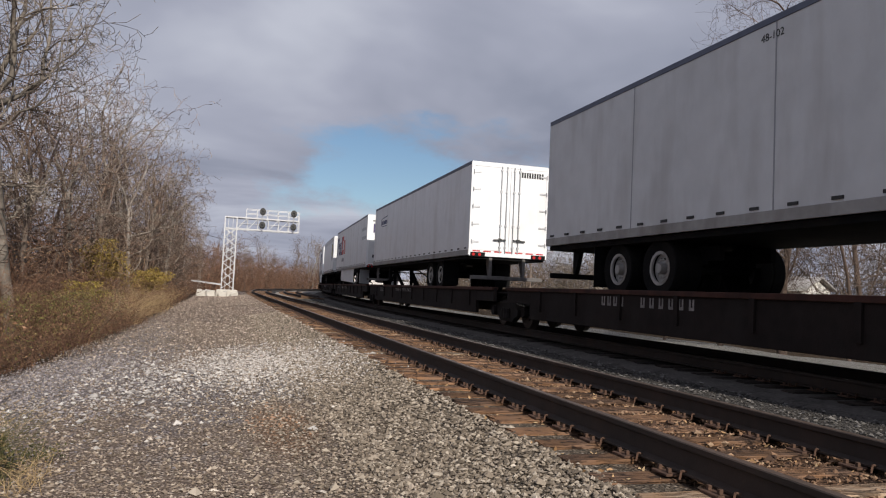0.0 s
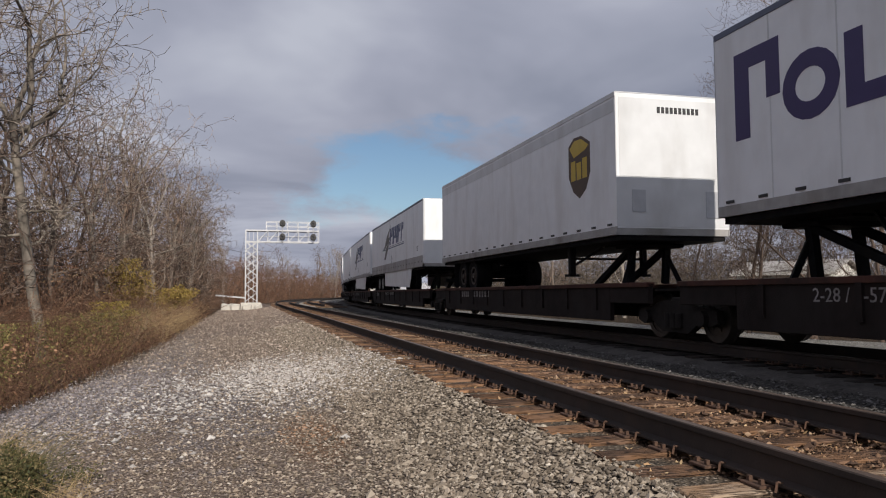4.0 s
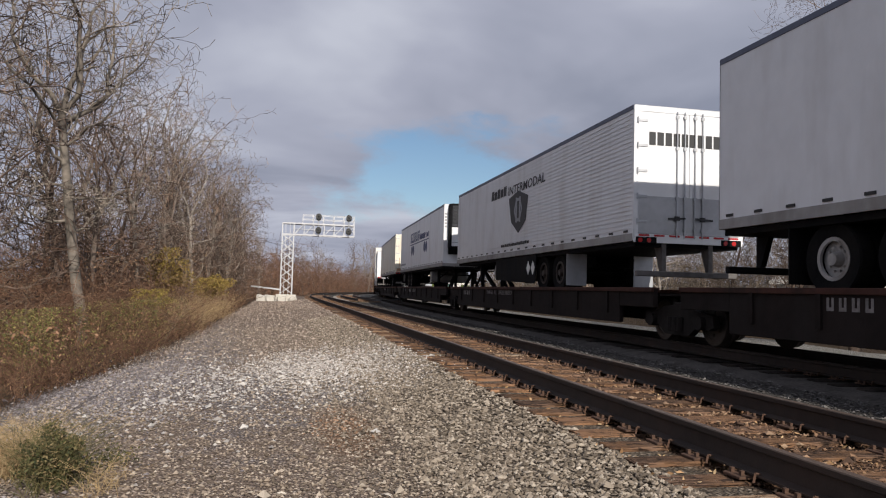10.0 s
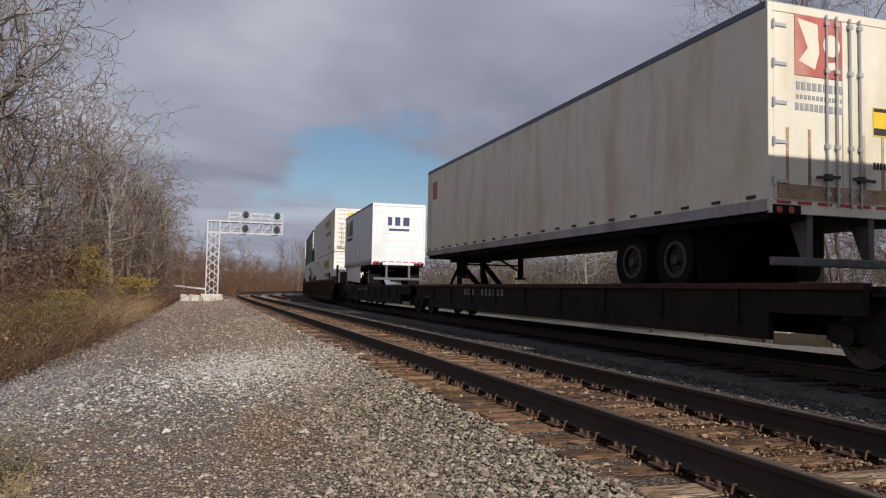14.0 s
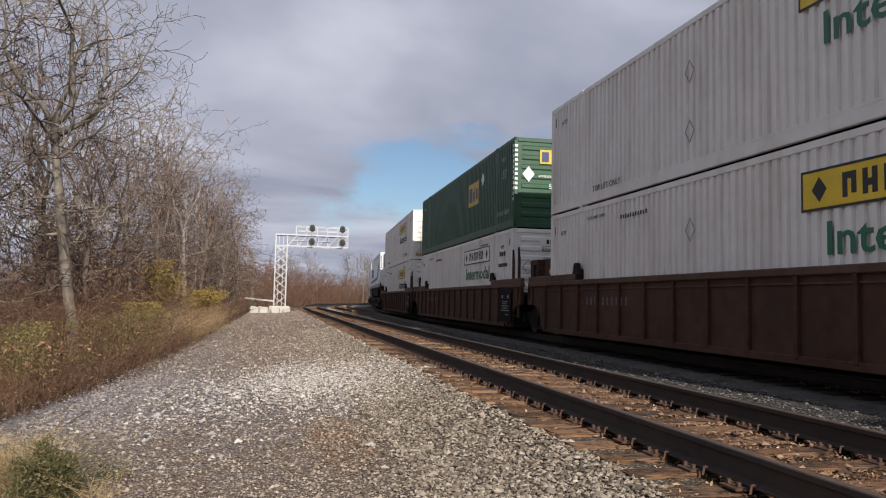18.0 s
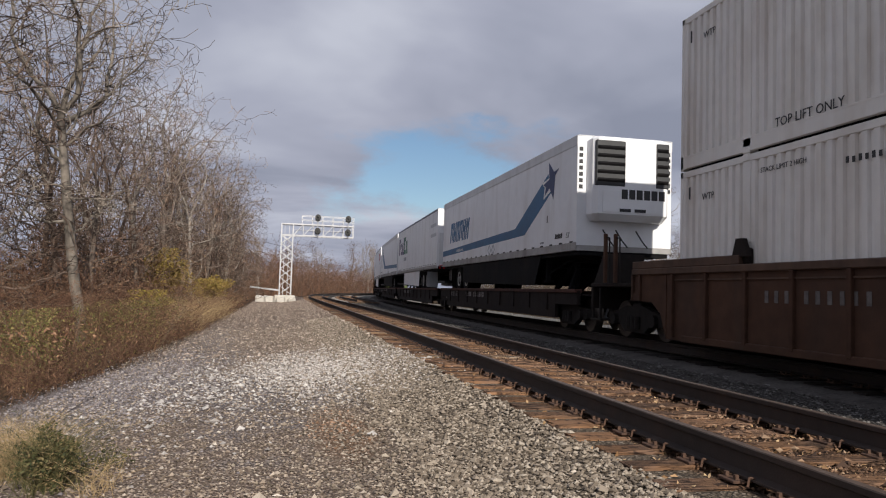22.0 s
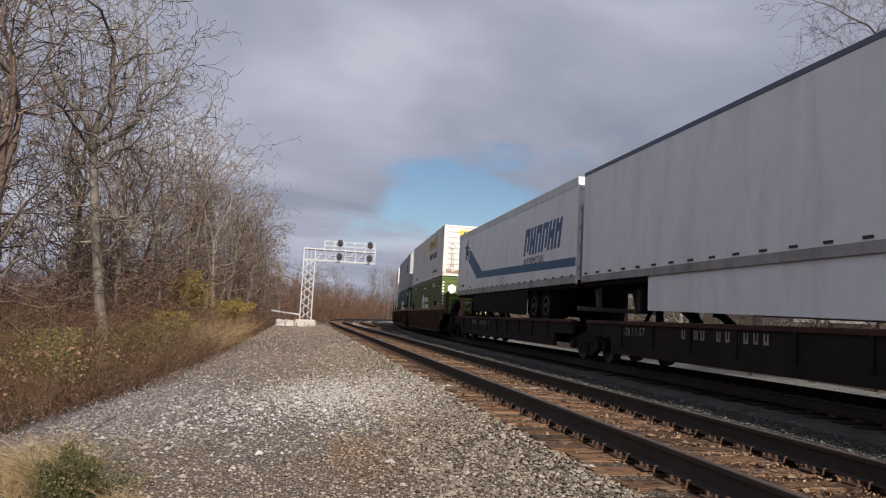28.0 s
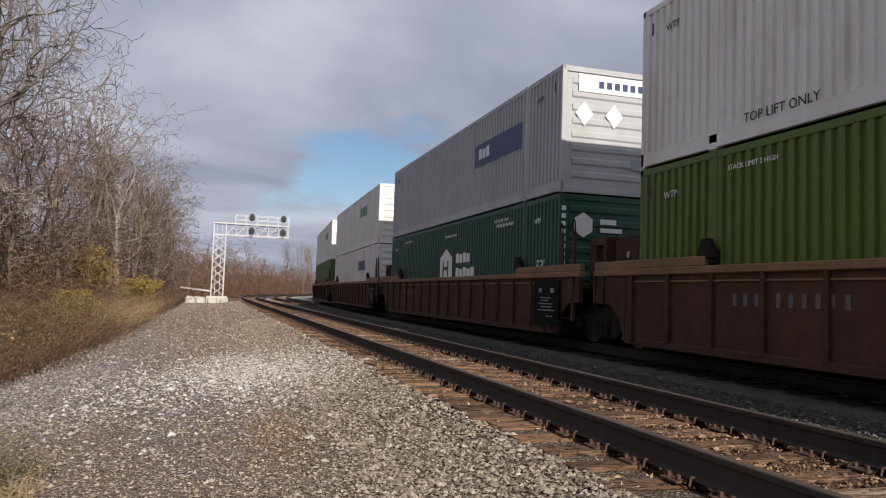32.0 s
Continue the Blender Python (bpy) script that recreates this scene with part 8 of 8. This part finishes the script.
def leaves(name, label, n, area, size, colors, seed, category="leaves"):
    """Small loose leaves hanging or lying where the area puts them: one object of stuff."""
    r = np.random.RandomState(seed)
    P = np.array([area(r) for _ in range(n)])
    U = r.randn(n, 3)
    U /= np.linalg.norm(U, axis=1)[:, None]
    W = np.cross(U, r.randn(n, 3))
    W /= np.linalg.norm(W, axis=1)[:, None] + 1e-9
    k = size * r.uniform(0.6, 1.4, (n, 1))
    V = np.stack([P - U * k, P + W * k * 0.5, P + U * k, P - W * k * 0.5], 1).reshape(-1, 3)
    F = np.arange(n)[:, None] * 4 + np.array([[0, 1, 2, 3]])
    me = bpy.data.meshes.new(name)
    me.from_pydata(V.tolist(), [], F.tolist())
    me.materials.append(island_paint(name + "_tones", colors, 0.7))
    return thing(name, label, category, kind="stuff", geo=me)


def along(line, s0, s1, o0, o1, power=1.0, edge=1.0):
    """Places on the ground between two offsets; power crowds them towards s0, edge towards o0."""
    def pick(r):
        s, o = s0 + (s1 - s0) * r.rand() ** power, o0 + (o1 - o0) * r.rand() ** edge
        p, _ = line(s, o)
        return p.x, p.y, (ground_z(o, s) if line is on_line else -0.75) - 0.02
    return pick


def cloud(cx, cy, cz, rx, ry, rz):
    """Places spread through an uneven clump."""
    def pick(r):
        v = r.randn(3)
        v /= np.linalg.norm(v) + 1e-9
        d = r.rand() ** 0.4
        k = 0.75 + 0.35 * math.sin(5 * v[0] + 3 * v[1] + cx) * math.cos(4 * v[2] + cy)
        return cx + v[0] * rx * d * k, cy + v[1] * ry * d * k, cz + v[2] * rz * d * k
    return pick


def clearing(area, x0, x1, y0, y1):
    """The area without the patch between two corners, left open so the camera sees the garage."""
    def pick(r):
        for _ in range(40):
            x, y, z = area(r)
            if not (x0 < x < x1 and y0 < y < y1):
                break
        return x, y, z
    return pick


def raised(area, lo, hi):
    def pick(r):
        x, y, z = area(r)
        return x, y, z + r.uniform(lo, hi)
    return pick


def shoulder_edge(s):
    """Where the gravel gives way to brush, as an offset from the near rail."""
    return float(np.interp(s, (9, 10, 12.6, 17.5, 25, 54), (-6.5, -6.2, -5.9, -5.3, -5.45, -5.4)))


def beside(s0, s1, deep, power=1.0, edge=1.0, clump=0.0):
    """Places in the brush that follow the ragged edge of the gravel, in drifts where clump is set."""
    def pick(r):
        for _ in range(12):
            s = s0 + (s1 - s0) * r.rand() ** power
            o = shoulder_edge(s) - deep * r.rand() ** edge + 0.22 * r.randn()
            if noise.noise(Vector((o * 0.8, s * 0.45, 7.7))) + 0.5 * noise.noise(Vector((o * 2.1, s * 1.3, 1.7))) > clump * r.rand() - 0.15:
                break
        p, _ = on_line(s, o)
        return p.x, p.y, ground_z(o, s) - 0.02
    return pick


FARST = island_paint("grey_brown_stems", [(0.022, 0.017, 0.014), (0.06, 0.047, 0.037), (0.115, 0.09, 0.068), (0.19, 0.15, 0.11)])
RUSSET = island_paint("russet_stems", [(0.036, 0.019, 0.013), (0.09, 0.047, 0.029), (0.18, 0.096, 0.056), (0.10, 0.059, 0.041), (0.27, 0.163, 0.098)])
STRAW = island_paint("straw_stems", [(0.30, 0.21, 0.11), (0.46, 0.34, 0.19), (0.36, 0.25, 0.13)])
GREYST = island_paint("brown_stems", [(0.036, 0.022, 0.015), (0.09, 0.052, 0.035), (0.17, 0.1, 0.064), (0.16, 0.074, 0.045), (0.25, 0.163, 0.108)])

build_woods()
# thicket along the wood's edge, by height
brush("edge_brush", "russet leafless brush along the wood's edge", 3600, beside(13, 66, 4.5, 1.15, 0.8, 0.9), 1.45, RUSSET, 1, twigs=5, thick=0.005, lean=0.5)
brush("edge_saplings", "slender pale leafless saplings at the gravel's edge", 8, beside(12.5, 27, 1.6), 2.1, island_paint("sapling_tones", [(0.13, 0.1, 0.07), (0.24, 0.19, 0.14)]), 29, twigs=12, thick=0.007, lean=0.16)
brush("low_brush", "low reddish-brown weeds at the gravel's edge", 4000, beside(9.0, 42, 2.4, 1.3, 1.2, 0.7), 0.5, RUSSET, 2, twigs=4, thick=0.0035, lean=0.5)
brush("wood_brush", "tall brown saplings inside the wood", 2300, along(on_line, 17, 120, -7.8, -22, 1.1), 2.5, GREYST, 3, twigs=6, thick=0.011, lean=0.26)
brush("sapling_thicket", "crowded brown saplings behind the wood's edge", 420, along(on_line, 24, 90, -8.0, -15.5, 1.0), 4.6, GREYST, 24, twigs=7, thick=0.016, lean=0.22)
brush("deep_thicket", "dense brown thicket deep in the wood", 3000, along(on_line, 24, 200, -16, -40, 1.0), 4.2, GREYST, 4, twigs=6, thick=0.024, lean=0.2)
brush("far_thicket", "dense brown thicket where the tracks bend out of sight", 3000, along(on_line, 84, 250, -4.0, -22, 1.0), 6.0, GREYST, 14, twigs=6, thick=0.026, lean=0.2)
brush("far_side_brush", "brown brush and saplings beyond the main track", 2200, clearing(along(on_main, 2, 130, 11.0, 24), 18, 29, 21, 33), 2.2, FARST, 5, twigs=5, thick=0.012, lean=0.25)
brush("far_side_thicket", "dense brown woodland beyond the main track", 3000, clearing(along(on_main, -6, 150, 15.5, 40), 18, 29, 21, 33), 6.0, FARST, 21, twigs=6, thick=0.03, lean=0.2)
brush("dry_grass", "straw-coloured dry grass tufts at the wood's edge", 1700, beside(25, 43, 1.5, 1.0, 1.0, 0.6), 0.95, STRAW, 6, twigs=1, thick=0.004, lean=0.3, category="grass")
brush("near_dry_grass", "pale dry grass beside the gravel shoulder", 700, cloud(-1.95, 6.25, -0.62, 0.4, 0.6, 0.02), 0.36, STRAW, 7, twigs=1, thick=0.0025, lean=0.5, category="grass")
brush("weed_stems", "green weed stems growing through the gravel", 200, cloud(-1.52, 5.75, -0.58, 0.32, 0.42, 0.02), 0.42, island_paint("weed_stem_tones", [(0.05, 0.06, 0.022), (0.16, 0.13, 0.06)]), 8, twigs=3, thick=0.0025, category="weeds")
brush("dry_weed_twigs", "dry tan weed stalks among the gravel", 45, cloud(-1.15, 5.6, -0.58, 0.22, 0.45, 0.02), 0.24, STRAW, 41, twigs=4, thick=0.0022, lean=0.6, category="weeds")
leaves("low_weed_leaves", "small olive weed leaves low on the gravel", 500, cloud(-1.25, 6.25, -0.5, 0.3, 0.5, 0.12), 0.012, [(0.03, 0.036, 0.014), (0.08, 0.08, 0.03), (0.16, 0.13, 0.055)], 42, "weeds")
leaves("weed_leaves", "small dark green weed leaves beside the gravel", 5200, cloud(-1.52, 5.75, -0.37, 0.3, 0.42, 0.25), 0.0125, [(0.022, 0.03, 0.012), (0.065, 0.07, 0.026), (0.13, 0.115, 0.045), (0.26, 0.185, 0.10)], 9, "weeds")
GOLDEN = [(0.10, 0.07, 0.022), (0.22, 0.158, 0.036), (0.36, 0.262, 0.066), (0.21, 0.115, 0.05)]
leaves("yellow_bush_leaves", "golden-yellow leaves on a bush at the wood's edge", 6400, cloud(-5.0, 35.5, 1.45, 1.25, 1.6, 1.5), 0.05, GOLDEN, 10)
leaves("yellow_vine_leaves", "yellow leaves on low vines at the wood's edge", 5200, cloud(-3.15, 36, 0.75, 1.2, 1.9, 0.7), 0.045, GOLDEN, 17)
leaves("vine_leaves", "yellow-green leaves on a low arching vine", 3000, cloud(-4.15, 25.8, 0.35, 0.8, 0.9, 0.42), 0.034, [(0.12, 0.1, 0.02), (0.28, 0.22, 0.04), (0.4, 0.3, 0.07)], 11)
leaves("green_undergrowth", "dull green honeysuckle leaves under the trees", 21000, raised(beside(10.5, 22, 3.4, 1.0, 0.8, 0.8), 0.05, 1.2), 0.019, [(0.045, 0.05, 0.015), (0.115, 0.115, 0.032), (0.2, 0.175, 0.058), (0.26, 0.195, 0.08)], 12)
leaves("clinging_leaves", "dull brown dead leaves clinging to saplings in the wood", 15000, raised(beside(20, 76, 7.0, 1.0, 0.9, 0.7), 0.2, 2.6), 0.036, [(0.09, 0.053, 0.034), (0.19, 0.112, 0.068), (0.28, 0.17, 0.105), (0.19, 0.135, 0.075)], 33)
leaves("dead_leaves", "dead brown leaves caught in the brush", 12000, raised(beside(9.5, 60, 4.5, 1.2, 0.9, 0.6), 0.0, 0.9), 0.03, [(0.11, 0.053, 0.03), (0.24, 0.125, 0.072), (0.34, 0.2, 0.122), (0.16, 0.09, 0.066)], 13)
leaves("track_leaves", "dry tan leaves and chips lying between the rails", 3200, raised(along(on_line, 4, 30, -0.6, 1.7, 1.4), 0.005, 0.035), 0.024, [(0.22, 0.12, 0.055), (0.4, 0.25, 0.13), (0.5, 0.36, 0.2)], 15)


# ---- what moves ----
def travelled(t):
    """How far the train has come since the start."""
    return 11.584 * t - 0.00787 * t * t


def rigid(n, L, t):
    """The pose at t of a rigid piece of the train that reached from n to n + L along the track at the start."""
    a, _ = on_main(n - travelled(t))
    b, _ = on_main(n + L - travelled(t))
    d = b - a
    return pose((a.x + b.x) / 2, (a.y + b.y) / 2, 0.0, 0, 0, -math.degrees(math.atan2(d.x, d.y)))


def motions():
    """The whole train rolls past; its wheels turn with it."""
    times = [float(t) for t in range(33)]
    for ob, n, L in LOADS + CARS:
        walk(ob, [(t, rigid(n, L, t)) for t in times])
    first = WHEELSETS[0]
    walk(first, [(k / 30, pose(0, 0, 0, math.degrees(travelled(k / 30) / WHEEL_R))) for k in range(961)])
    for ws in WHEELSETS[1:]:
        ws.rotation_mode = "QUATERNION"
        keys = ws.animation_data_create()
        keys.action = first.animation_data.action
        keys.action_slot = first.animation_data.action_slot


motions()
